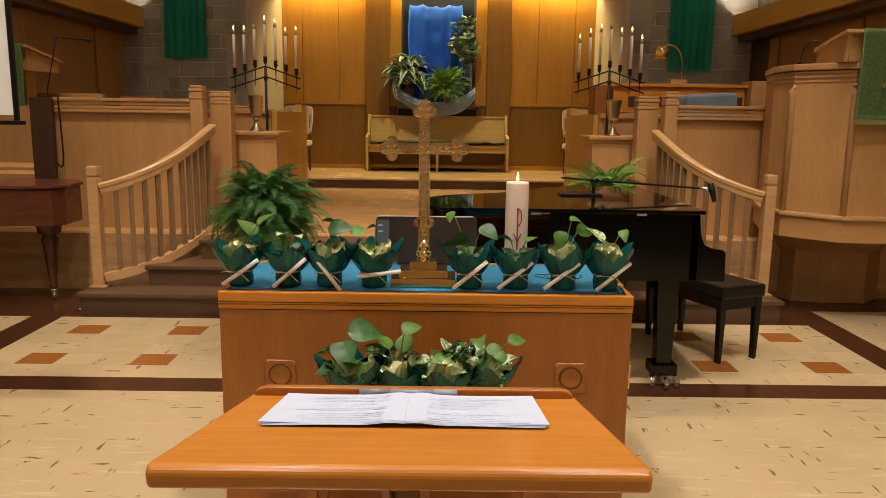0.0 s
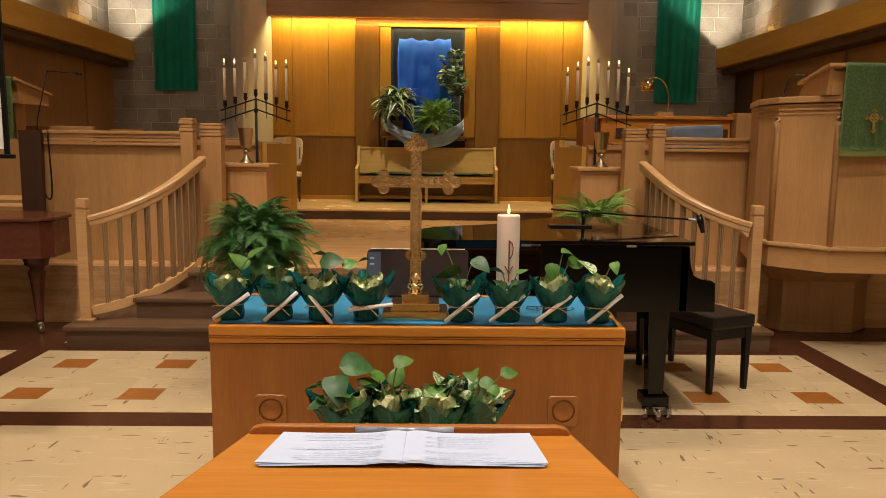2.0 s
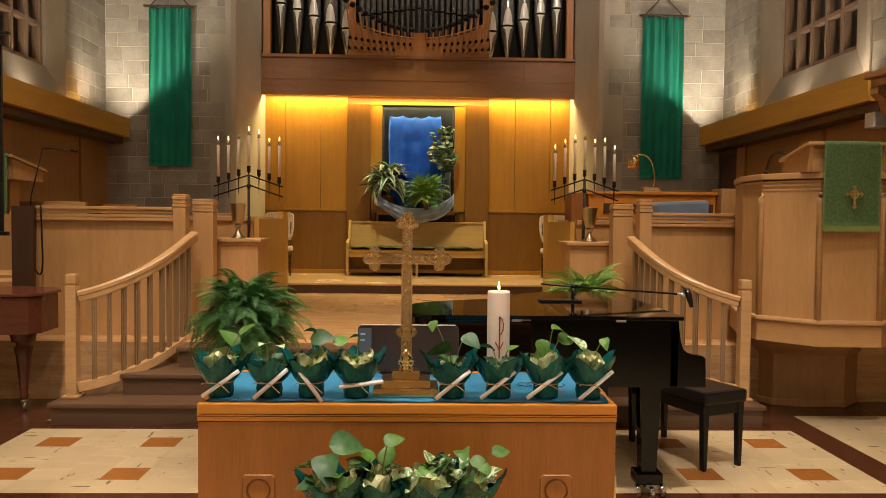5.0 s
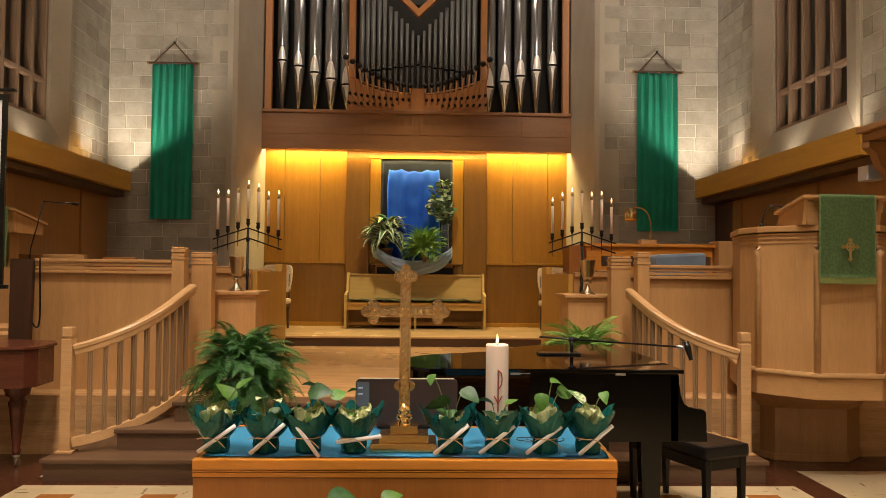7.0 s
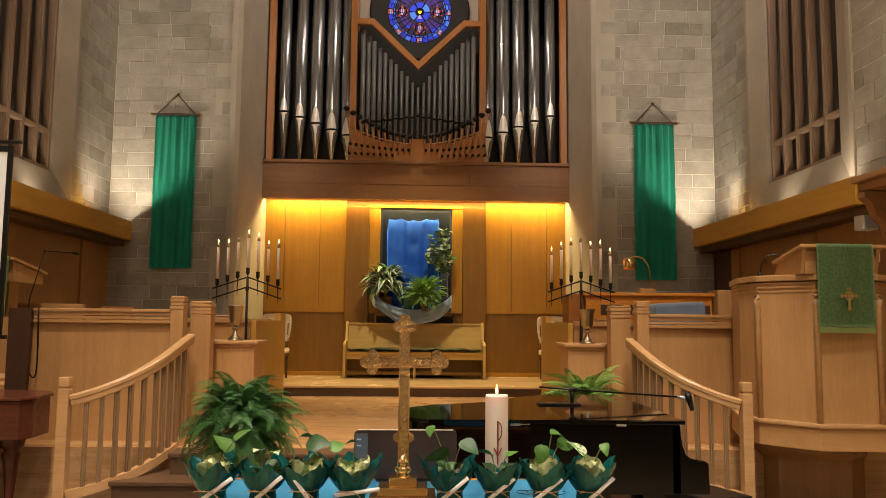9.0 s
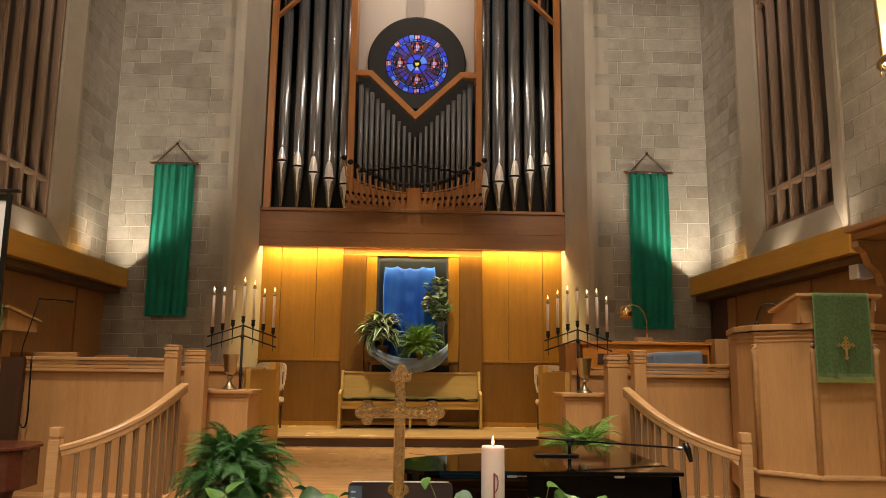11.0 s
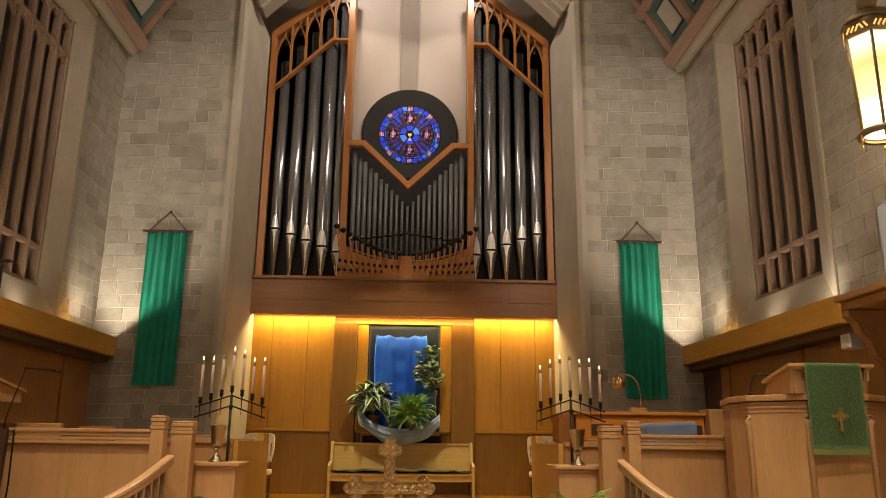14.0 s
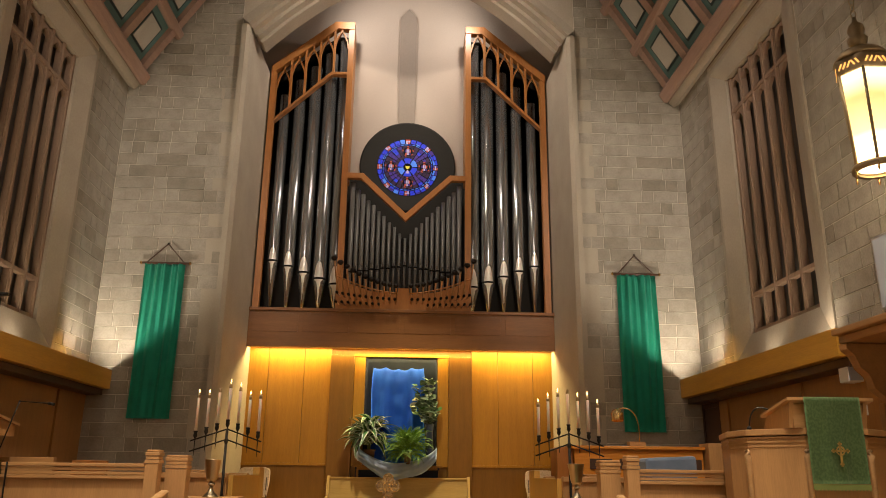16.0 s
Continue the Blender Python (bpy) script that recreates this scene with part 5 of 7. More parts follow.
# side chairs at the back
for s in (-1, 1):
    chx = thing("side_chair", "dark wooden chair with beige patterned upholstery", "chair", pose(s * 2.335, 12.35, ZU, 0, 0, s * 4), group="side chairs")
    part("seat", cube(-0.25, 0.25, -0.24, 0.24, 0.41, 0.50, 0.03), M_UPHOL, chx)
    part("seat_frame", cube(-0.24, 0.24, -0.23, 0.23, 0.36, 0.41, 0.005), M_DARKWOOD, chx)
    outline = [(-0.215, 0.60), (0.215, 0.60), (0.245, 0.80), (0.245, 0.96)] + [(0.245 * abs(math.cos(a_)) ** 0.45 * (1 if math.cos(a_) > 0 else -1), 0.96 + 0.10 * math.sin(a_) ** 0.6) for a_ in [math.pi * i / 14 for i in range(1, 14)]] + [(-0.245, 0.96), (-0.245, 0.80)]
    bm = prism(outline, 0.20, 0.28, "y", bev=0.008)
    for v in bm.verts:
        v.co.y += (v.co.z - 0.5) * 0.10
    part("backrest", bm, M_UPHOL, chx)
    for lx in (-0.21, 0.21):
        for ly in (-0.2, 0.2):
            part("leg", lathe([(0.014, 0.0), (0.022, 0.08), (0.016, 0.12), (0.024, 0.2), (0.018, 0.26), (0.024, 0.36)], 10, at=(lx, ly, 0)), M_DARKWOOD, chx)
        part("back_post", sweep([(lx, 0.21, 0.40), (lx, 0.25, 0.9)], ring(0.016, 6)), M_DARKWOOD, chx)
    part("stretcher", sweep([(-0.21, -0.2, 0.12), (0.21, -0.2, 0.12)], ring(0.012, 6)), M_DARKWOOD, chx)

# long bench
bn = thing("bench", "pale wooden bench with an olive seat cushion", "bench")
M_BENCH = wood("bench_oak", (0.46, 0.285, 0.075), (0.61, 0.40, 0.12), 0.36, "x")
part("backrest", prism([(12.90, 1.14), (12.93, 1.14), (13.02, 1.56), (12.99, 1.56)], -1.14, 1.14, "x"), M_BENCH, bn)
part("top_rail", cube(-1.14, 1.14, 12.97, 13.04, 1.545, 1.58, 0.008), M_BENCH, bn)
part("seat", cube(-1.14, 1.14, 12.52, 12.95, 1.07, 1.105, 0.006), M_BENCH, bn)
part("seat_rail", cube(-1.14, 1.14, 12.54, 12.57, 0.98, 1.07), M_BENCH, bn)
part("kick_panel", cube(-1.14, 1.14, 12.86, 12.88, ZU + 0.04, 1.07), M_PANEL_DARK, bn)
part("stretcher", cube(-1.14, 1.14, 12.62, 12.66, ZU + 0.06, ZU + 0.12, 0.006), M_PANEL_DARK, bn)
for s in (-1, 1):
    part("end_panel", prism([(12.5, ZU), (12.5, 1.22), (12.62, 1.26), (12.85, 1.28), (12.97, 1.60), (13.06, 1.60), (13.04, ZU), (12.9, ZU), (12.86, 0.8), (12.66, 0.8), (12.62, ZU)], s * 1.142, s * 1.185, "x"), M_BENCH, bn)
part("centre_leg", cube(-0.02, 0.02, 12.55, 12.86, ZU, 1.07), M_BENCH, bn)
cu = bmesh.new()
nx_, ny_ = 60, 6
vs = [[None] * (ny_ + 1) for _ in range(nx_ + 1)]
for i in range(nx_ + 1):
    for j in range(ny_ + 1):
        u, v = i / nx_, j / ny_
        edge = min(1.0, 6 * min(u, 1 - u), 4 * min(v, 1 - v) + 0.25)
        vs[i][j] = cu.verts.new((-1.12 + 2.24 * u, 12.50 + 0.40 * v, 1.106 + 0.065 * edge ** 0.5 + 0.008 * math.sin(u * 31) + 0.006 * math.sin(u * 57 + 2)))
for i in range(nx_):
    for j in range(ny_):
        cu.faces.new((vs[i][j], vs[i + 1][j], vs[i + 1][j + 1], vs[i][j + 1])).smooth = True
bmesh.ops.solidify(cu, geom=cu.faces[:], thickness=0.02)
solid("seat_cushion", cu, M_OLIVE, "long olive green cushion on the bench", "cushion")

# ---------------------------------------------------------------- banners and the lantern


def banner(s):
    x0, x1 = (-3.985, -3.345) if s < 0 else (3.35, 4.0)
    b = thing("banner", "long green cloth banner hung from a rod on the stone wall", "banner", group="banners")
    n, m = 60, 40
    bm = bmesh.new()
    grid = []
    for j in range(m + 1):
        t = j / m
        row = []
        for i in range(n + 1):
            u = i / n
            fade = 1.0 - 0.62 * t
            ph = u * 36 + s + 0.8 * t + 1.1 * math.sin(u * 5 + 2.2 * t)
            w = 0.024 * fade * (math.sin(ph) * abs(math.sin(ph)) ** 0.4 + 0.8 * math.sin(u * 14 + t * 1.9 + s)) + 0.012 * math.exp(-7 * t) * math.sin(u * 72)
            w += 0.010 * math.sin(9 * (t + 0.55 * u) + s) * t * (1 - t) * 2
            x = x0 + (x1 - x0) * (0.5 + (u - 0.5) * (0.925 + 0.075 * min(1, 2.2 * t))) + 0.012 * math.sin(t * 2.5 + u * 3)
            row.append(bm.verts.new((x, WY - 0.066 + w, 4.70 + ((2.37 if s < 0 else 2.275) - 4.70) * t)))
        grid.append(row)
    for a, c in zip(grid, grid[1:]):
        for i in range(n):
            bm.faces.new((a[i], a[i + 1], c[i + 1], c[i])).smooth = True
    bmesh.ops.solidify(bm, geom=bm.faces[:], thickness=0.004)
    part("cloth", bm, M_BANNER, b)
    part("rod", sweep([(x0 - 0.05, WY - 0.066, 4.715), (x1 + 0.05, WY - 0.066, 4.715)], ring(0.019, 8)), M_DARKWOOD, b)
    for x in (x0 - 0.05, x1 + 0.05):
        part("finial", lathe([(0.004, -0.025), (0.022, -0.012), (0.022, 0.012), (0.004, 0.025)], 10, at=(x, WY - 0.066, 4.715)), M_BRASS, b)
    xm = (x0 + x1) / 2
    for x in (x0 + 0.04, x1 - 0.04):
        part("cord", sweep([(x, WY - 0.066, 4.725), (xm, WY - 0.03, 5.03)], ring(0.010, 5)), M_DARKWOOD, b)
    part("hook", cube(xm - 0.012, xm + 0.012, WY - 0.04, WY + 0.01, 5.02, 5.05), M_IRON, b)


banner(-1)
banner(1)

lan = thing("hanging_lantern", "hexagonal brass lantern with glowing cream glass", "lantern", pose(*LANTERNS[0], 0, 0, -2) @ Matrix.Scale(0.86, 4), group="nave lanterns")
HX = [(math.cos(math.pi / 3 * i), math.sin(math.pi / 3 * i)) for i in range(6)]


part("glass", lathe([(0.200, 0.08), (0.245, 1.02)], 6, cap=False), M_LAMPGLASS, lan, "glowing cream glass").visible_shadow = False
part("bottom_glass", lathe([(0.10, 0.018), (0.185, 0.03), (0.185, 0.045)], 20), M_LAMPHOT, lan).visible_shadow = False
part("bottom_rim", lathe([(0.185, -0.01), (0.232, -0.012), (0.240, 0.02), (0.226, 0.05), (0.205, 0.06), (0.195, 0.05)], 28, cap=False), M_BRONZE, lan)
part("upper_band", lathe([(0.25, 1.02), (0.275, 1.03), (0.275, 1.17), (0.262, 1.19)], 6), M_BRONZE, lan)
for i in range(6):
    a = math.pi / 3 * i
    p0, p1 = (0.206 * math.cos(a), 0.206 * math.sin(a), 0.05), (0.252 * math.cos(a), 0.252 * math.sin(a), 1.05)
    part("corner_bar", sweep([p0, p1], ring(0.016, 6)), M_BRONZE, lan)
    part("drop", lathe([(0.002, -0.09), (0.012, -0.06), (0.008, -0.03), (0.012, 0.0)], 8, at=(0.225 * math.cos(a), 0.225 * math.sin(a), 0)), M_BRASS, lan)
    am = a + math.pi / 6
    for k in range(-2, 3):
        c = Vector((0.240 * math.cos(am) - 0.045 * k * math.sin(am), 0.240 * math.sin(am) + 0.045 * k * math.cos(am), 1.10))
        bm = cube(-0.004, 0.004, -0.008, 0.008, -0.035, 0.035)
        bmesh.ops.transform(bm, matrix=Matrix.Translation(c) @ Matrix.Rotation(am, 4, "Z") @ Matrix.Rotation(0.5 * (1 if k > 0 else -1), 4, "X"), verts=bm.verts)
        part("pierced_light", bm, M_PIERCED, lan)
part("dome", lathe([(0.262, 1.19), (0.255, 1.22), (0.20, 1.29), (0.11, 1.34), (0.05, 1.36)], 24), M_BRONZE, lan)
part("crown", lathe([(0.05, 1.36), (0.085, 1.40), (0.10, 1.46), (0.06, 1.50), (0.085, 1.56), (0.07, 1.62), (0.03, 1.66), (0.018, 1.72)], 16), M_BRONZE, lan)
for k in range(50):
    bm = bmesh.new()
    pts = [(0.028 * math.cos(2 * math.pi * i / 8), 0.0, 0.045 * math.sin(2 * math.pi * i / 8)) for i in range(8)]
    pts.append(pts[0])
    sweep(pts, ring(0.006, 5), bm, up=(0, 1, 0))
    bmesh.ops.transform(bm, matrix=Matrix.Translation((0, 0, 1.76 + 0.075 * k)) @ Matrix.Rotation(math.pi / 2 * (k % 2), 4, "Z"), verts=bm.verts)
    part("chain_link", bm, M_BRONZE, lan)
# unseen copies, hung to go with the added lantern lights
for p in LANTERNS[1:]:
    copy_thing(lan, pose(*p, 0, 0, -2))
wb = thing("notice_frame", "small pale framed notice on the side wall", "picture frame")
part("frame", cube(4.595, 4.625, 6.0, 6.66, 3.18, 3.905, 0.004), M_SILVER, wb)
part("sheet", cube(4.588, 4.594, 6.03, 6.63, 3.21, 3.875), M_INK, wb)

# ---------------------------------------------------------------- niche display
dr = thing("blue_drape", "bright blue cloth hung in the niche above navy cloth", "drape")
bm = bmesh.new()
n, m = 50, 30
grid = []
for j in range(m + 1):
    t = j / m
    row = []
    for i in range(n + 1):
        u = i / n
        w = 0.016 * (math.sin(u * 21) + 0.6 * math.sin(u * 37 + 1 + t)) * (0.4 + t) + 0.006 * math.sin(t * 30) * math.exp(-((u - 0.45) / 0.2) ** 2)
        half = 0.44 + 0.06 * t + 0.012 * math.sin(t * 9)
        w += 0.045 * math.exp(-t * 28) - 0.010 * abs(math.sin(u * 3 * math.pi)) ** 6 * 0.6 - 0.006 * abs(math.sin(t * 5 * math.pi)) ** 10
        row.append(bm.verts.new((-0.05 + half * (2 * u - 1), 13.12 + w, 3.42 - 0.03 * abs(math.sin(u * 4 * math.pi)) * math.exp(-t * 12) + 0.015 * math.sin(u * 9) + (1.64 - 3.42) * t)))
    grid.append(row)
for a, c in zip(grid, grid[1:]):
    for i in range(n):
        bm.faces.new((a[i], a[i + 1], c[i + 1], c[i])).smooth = True
bmesh.ops.solidify(bm, geom=bm.faces[:], thickness=0.004)
blue = part("blue_cloth", bm, M_BLUE, dr)
part("navy_top", hanging(-0.628, 0.628, 13.19, 1.77, 3.604, 13.21, 0.01), M_NAVY, dr, "navy backing cloth")
shf = thing("retable_shelf", "wooden shelf behind the bench carrying plants", "shelf")
part("board", cube(-0.78, 0.72, 12.86, 13.20, 1.74, 1.775, 0.006), M_PANEL_DARK, shf)
part("front", cube(-0.74, 0.68, 13.08, 13.11, ZU, 1.74), M_NAVY, shf)
part("cabinet", cube(-0.70, 0.64, 12.90, 13.20, 1.70, 1.738), M_PANEL_DARK, shf)
for x in (-0.72, 0.66):
    part("leg", cube(x, x + 0.04, 13.05, 13.10, ZU, 1.70), M_PANEL_DARK, shf)
sw = thing("organza_swag", "pale blue sheer cloth swag draped round the plants", "swag")
bm = bmesh.new()
grid = []
for i in range(41):
    u = i / 40
    x = -0.68 + 1.30 * u
    zt = 2.07 - 0.26 * math.sin(math.pi * u) ** 0.7
    zb = 1.86 - 0.32 * math.sin(math.pi * u) ** 0.8 + 0.02 * math.sin(u * 13)
    row = []
    for j in range(11):
        v = j / 10
        row.append(bm.verts.new((x, 12.80 - 0.05 * math.sin(math.pi * v) + 0.022 * math.sin(v * 20 + u * 9) + 0.012 * math.sin(u * 40), zt + (zb - zt) * v)))
    grid.append(row)
for a, c in zip(grid, grid[1:]):
    for j in range(10):
        bm.faces.new((a[j], c[j], c[j + 1], a[j + 1])).smooth = True
bmesh.ops.solidify(bm, geom=bm.faces[:], thickness=0.003)
part("cloth", bm, M_SHEER, sw)
part("knot", lathe([(0.02, 1.84), (0.06, 1.90), (0.06, 1.96), (0.02, 2.0)], 12, at=(-0.67, 12.83, 0)), M_SHEER, sw)

# ---------------------------------------------------------------- plants


def strap_leaf(length, width, droop, seg=7):
    """A long folded leaf of four strips: two edges and two in the middle."""
    bm = bmesh.new()
    prev = None
    for i in range(seg + 1):
        t = i / seg
        x, z = length * t * (1 - 0.25 * t * droop), length * (0.75 * t - droop * t * t)
        w = width * math.sin(math.pi * (0.08 + 0.92 * t) ** 0.8) + 0.001
        cur = [bm.verts.new((x, k * w, z + 0.3 * w * abs(k))) for k in (-1, -0.5, 0, 0.5, 1)]
        if prev:
            for k in range(4):
                bm.faces.new((prev[k], cur[k], cur[k + 1], prev[k + 1])).smooth = True
        prev = cur
    return bm


def frond(length, rise, droop, pairs=24, leaflet=0.05):
    """A feather of pointed leaflets on a rib that rises, arches and hangs."""
    bm = bmesh.new()
    pts, ang, p = [], rise, Vector((0, 0, 0))
    for i in range(pairs + 1):
        pts.append(p.copy())
        p = p + Vector((math.cos(ang), 0, math.sin(ang))) * (length / pairs)
        ang -= droop / pairs * (0.4 + 1.2 * i / pairs)
    for i in range(1, pairs + 1):
        t = i / pairs
        d = (pts[i] - pts[i - 1]).normalized()
        up = Vector((-d.z, 0, d.x))
        a, b = pts[i - 1], pts[i]
        bm.faces.new([bm.verts.new(v) for v in (a + Vector((0, 0.0022, 0)), a - Vector((0, 0.0022, 0)), b - Vector((0, 0.0015, 0)), b + Vector((0, 0.0015, 0)))])
        if t < 0.10:
            continue
        ln = leaflet * min(1.0, 0.45 + 2.2 * t) * (1 - t ** 2.2) + 0.004
        w = length / pairs * 0.38
        for sg in (-1, 1):
            side = Vector((0, sg, 0)) * 0.95 + d * 0.30 + up * 0.12
            tip, mid = b + side * ln - up * 0.14 * ln, b + side * ln * 0.45 + up * 0.03 * ln
            bm.faces.new([bm.verts.new(v) for v in (b - d * w * 0.6, mid - d * w, tip, mid + d * w)])
    return bm


def heart_leaf(size, fold=0.25, curl=0.3):
    bm = bmesh.new()
    n = 9
    mid, lft, rgt = [], [], []
    for i in range(n + 1):
        t = i / n
        w = size * 0.42 * (math.sin(math.pi * t ** 0.62) ** 0.85 if 0 < t < 1 else 0.0) + 0.0005
        x = size * (t - 0.06)
        z = -curl * size * t * t
        mid.append(bm.verts.new((x, 0, z)))
        back = 0.10 * size * max(0, 1 - t * 4)
        lft.append(bm.verts.new((x - back, -w, z + fold * w)))
        rgt.append(bm.verts.new((x - back, w, z + fold * w)))
    for i in range(n):
        bm.faces.new((mid[i], mid[i + 1], lft[i + 1], lft[i])).smooth = True
        bm.faces.new((mid[i + 1], mid[i], rgt[i], rgt[i + 1])).smooth = True
    return bm


def leaf_object(name, me, parent, p, yaw, pitch, roll=0.0, k=1.0):
    ob = new(name, me)
    ob.parent = parent
    ob.matrix_basis = Matrix.Translation(p) @ Matrix.Rotation(yaw, 4, "Z") @ Matrix.Rotation(-pitch, 4, "Y") @ Matrix.Rotation(roll, 4, "X") @ Matrix.Scale(k, 4)
    return ob


FRONDS = [(r_, d_) for r_ in (0.15, 0.6, 1.05, 1.4) for d_ in (1.1, 1.7)]
LUSH = [(r_, d_) for r_ in (0.25, 0.7, 1.1, 1.45) for d_ in (1.9, 2.6)]
FROND_LUSH = [mesh_of("frond", frond(0.5, r_, d_, 24, 0.088), M_FERN) for r_, d_ in LUSH]
FROND_BRIGHT = [mesh_of("frond", frond(0.5, r_, d_, 17, 0.075), M_FERN_BRIGHT) for r_, d_ in FRONDS]


def fern(label, at, count, reach, meshes, pot_r, pot_h, seed, low=0.0, dome=0.0, cat="fern"):
    """Arching fronds from a crown (dome: its radius) over the pot; low leans them outwards."""
    r = random.Random(seed)
    f = thing("fern", label, cat, pose(*at))
    part("pot", lathe([(pot_r * 0.72, 0.0), (pot_r * 0.95, pot_h * 0.85), (pot_r * 1.05, pot_h * 0.86), (pot_r * 1.05, pot_h), (pot_r * 0.9, pot_h), (pot_r * 0.85, pot_h * 0.9)], 20), M_TERRA, f)
    for i in range(count):
        yaw = 2.4 * i + r.uniform(-0.4, 0.4)
        k = i / count
        el = -0.75 + 2.15 * k
        rad = dome * r.uniform(0.3, 1.0)
        p = (rad * math.cos(yaw) * math.cos(el), rad * math.sin(yaw) * math.cos(el), pot_h * 0.95 + 0.4 * dome + rad * math.sin(el))
        me = meshes[min(3, int(4 * k)) * 2 + r.choice((0, 1))]
        leaf_object("frond", me, f, p, yaw + r.uniform(-1.3, 1.3) * min(1, 6 * dome), r.uniform(-0.35, 0.35) - low, r.uniform(-0.7, 0.7), reach * r.uniform(0.72, 1.15) / 0.5)
    return f


# plant stands behind the table carry the two ferns
stand = thing("plant_stand", "dark wooden plant stand behind the communion table", "plant stand")
part("top", lathe([(0.15, 0.59), (0.16, 0.60), (0.16, 0.615), (0.15, 0.62)], 24, at=(-1.12, 5.0, 0)), M_DARKWOOD, stand)
for k in range(4):
    a = math.pi / 4 + math.pi / 2 * k
    part("leg", sweep([(-1.12 + 0.15 * math.cos(a), 5.0 + 0.15 * math.sin(a), 0), (-1.12 + 0.11 * math.cos(a), 5.0 + 0.11 * math.sin(a), 0.59)], ring(0.014, 6)), M_DARKWOOD, stand)
fern("lush dark green fern in a brown pot on a stand", (-1.12, 5.0, 0.62), 340, 0.375, FROND_LUSH, 0.15, 0.20, 3, 0.06, 0.16)
fern("bright green fern on the chancel floor behind the piano", (1.52, 6.5, Z3), 100, 0.44, FROND_BRIGHT, 0.14, 0.42, 8, 0.42, 0.06)
fern("small bright green fern on the niche shelf", (0.14, 12.84, 1.777), 260, 0.36, FROND_BRIGHT, 0.07, 0.20, 9, 0.1, 0.15)

dc = thing("dracaena", "pale striped dracaena in a pot on the niche shelf", "potted plant", pose(-0.50, 12.92, 1.777))
part("pot", lathe([(0.07, 0.0), (0.09, 0.22), (0.10, 0.22), (0.10, 0.25), (0.08, 0.25)], 18), M_TERRA, dc)
STRAP = []
for d in (0.5, 0.8, 1.1):
    me_ = mesh_of("leaf", strap_leaf(0.36, 0.042, d), M_VARIEG)
    me_.materials.append(M_FERN)
    for pl in me_.polygons:
        pl.material_index = 1 if pl.index % 4 in (1, 2) else 0
    STRAP.append(me_)
rr = random.Random(12)
for st in range(4):
    ox, oy, hz = rr.uniform(-0.07, 0.07), rr.uniform(-0.04, 0.04), rr.uniform(0.42, 0.72)
    part("cane", sweep([(ox * 0.5, oy * 0.5, 0.22), (ox, oy, hz)], ring(0.012, 6)), M_STEM, dc)
    for i in range(34):
        leaf_object("leaf", rr.choice(STRAP), dc, (ox, oy, hz - 0.16 * rr.random()), rr.uniform(0, 6.28), rr.uniform(-0.3, 0.9), rr.uniform(-0.3, 0.3), rr.uniform(1.1, 1.6))

eu = thing("eucalyptus_arrangement", "grey-green eucalyptus stems in a tall dark vase", "potted plant", pose(0.50, 13.0, 1.777))
part("vase", lathe([(0.06, 0.0), (0.075, 0.2), (0.06, 0.55), (0.075, 0.68), (0.06, 0.68)], 18), M_NAVY, eu)
ROUND = [mesh_of("leaf", heart_leaf(0.115, 0.2, 0.1), m) for m in (M_EUCA, M_VARIEG, M_POTHOS_DARK)]
for i in range(15):
    ang, ln = rr.uniform(0, 6.28), rr.uniform(0.25, 0.80)
    lean = rr.uniform(0.05, 0.27)
    top_ = Vector((-0.06 + lean * math.cos(ang), lean * math.sin(ang) * 0.4, 0.62 + ln))
    path = bez((0, 0, 0.6), (0, 0, 0.75), top_ - Vector((0, 0, 0.12)), top_, 8)
    part("stem", sweep(path, ring(0.004, 5)), M_STEM, eu)
    for p in path[2:]:
        for k in range(2):
            leaf_object("leaf", ROUND[rr.choice((0, 0, 0, 0, 0, 1, 2))], eu, p, rr.uniform(0, 6.28), rr.uniform(-0.4, 0.9), rr.uniform(-0.6, 0.6), rr.uniform(0.8, 1.3))

# ---------------------------------------------------------------- communion table
PI = math.pi
def sunk_block(x, y0, y1, z, h, r, n=32):
    """A square block whose front has a round hole sunk to its back."""
    bm = bmesh.new()
    loops = []
    for kind, y in (("square", y1), ("square", y0 + 0.003), ("inset", y0), ("round", y0), ("round", y1)):
        row = []
        for i in range(n):
            a = 2 * PI * (i + 0.5) / n
            c, d = math.cos(a), math.sin(a)
            k = r if kind == "round" else (h - (0.003 if kind == "inset" else 0)) / max(abs(c), abs(d))
            row.append(bm.verts.new((x + c * k, y, z + d * k)))
        loops.append(row)
    for a, b in zip(loops, loops[1:]):
        for i in range(n):
            bm.faces.new((a[i], a[(i + 1) % n], b[(i + 1) % n], b[i]))
    bmesh.ops.recalc_face_normals(bm, faces=bm.faces)
    return bm


table = thing("communion_table", "honey wood communion table with carved roundels", "table")
TC, TX, TF, TB = 0.018, 0.796, 2.704, 3.328     # middle, half width, front, back
part("front_panel", cube(TC - TX, TC + TX, TF, TF + 0.03, 0.02, 0.838), M_ORANGE_SHADED, table)
part("back_panel", cube(TC - TX, TC + TX, TB - 0.03, TB, 0.02, 0.838), M_ORANGE_SHADED, table)
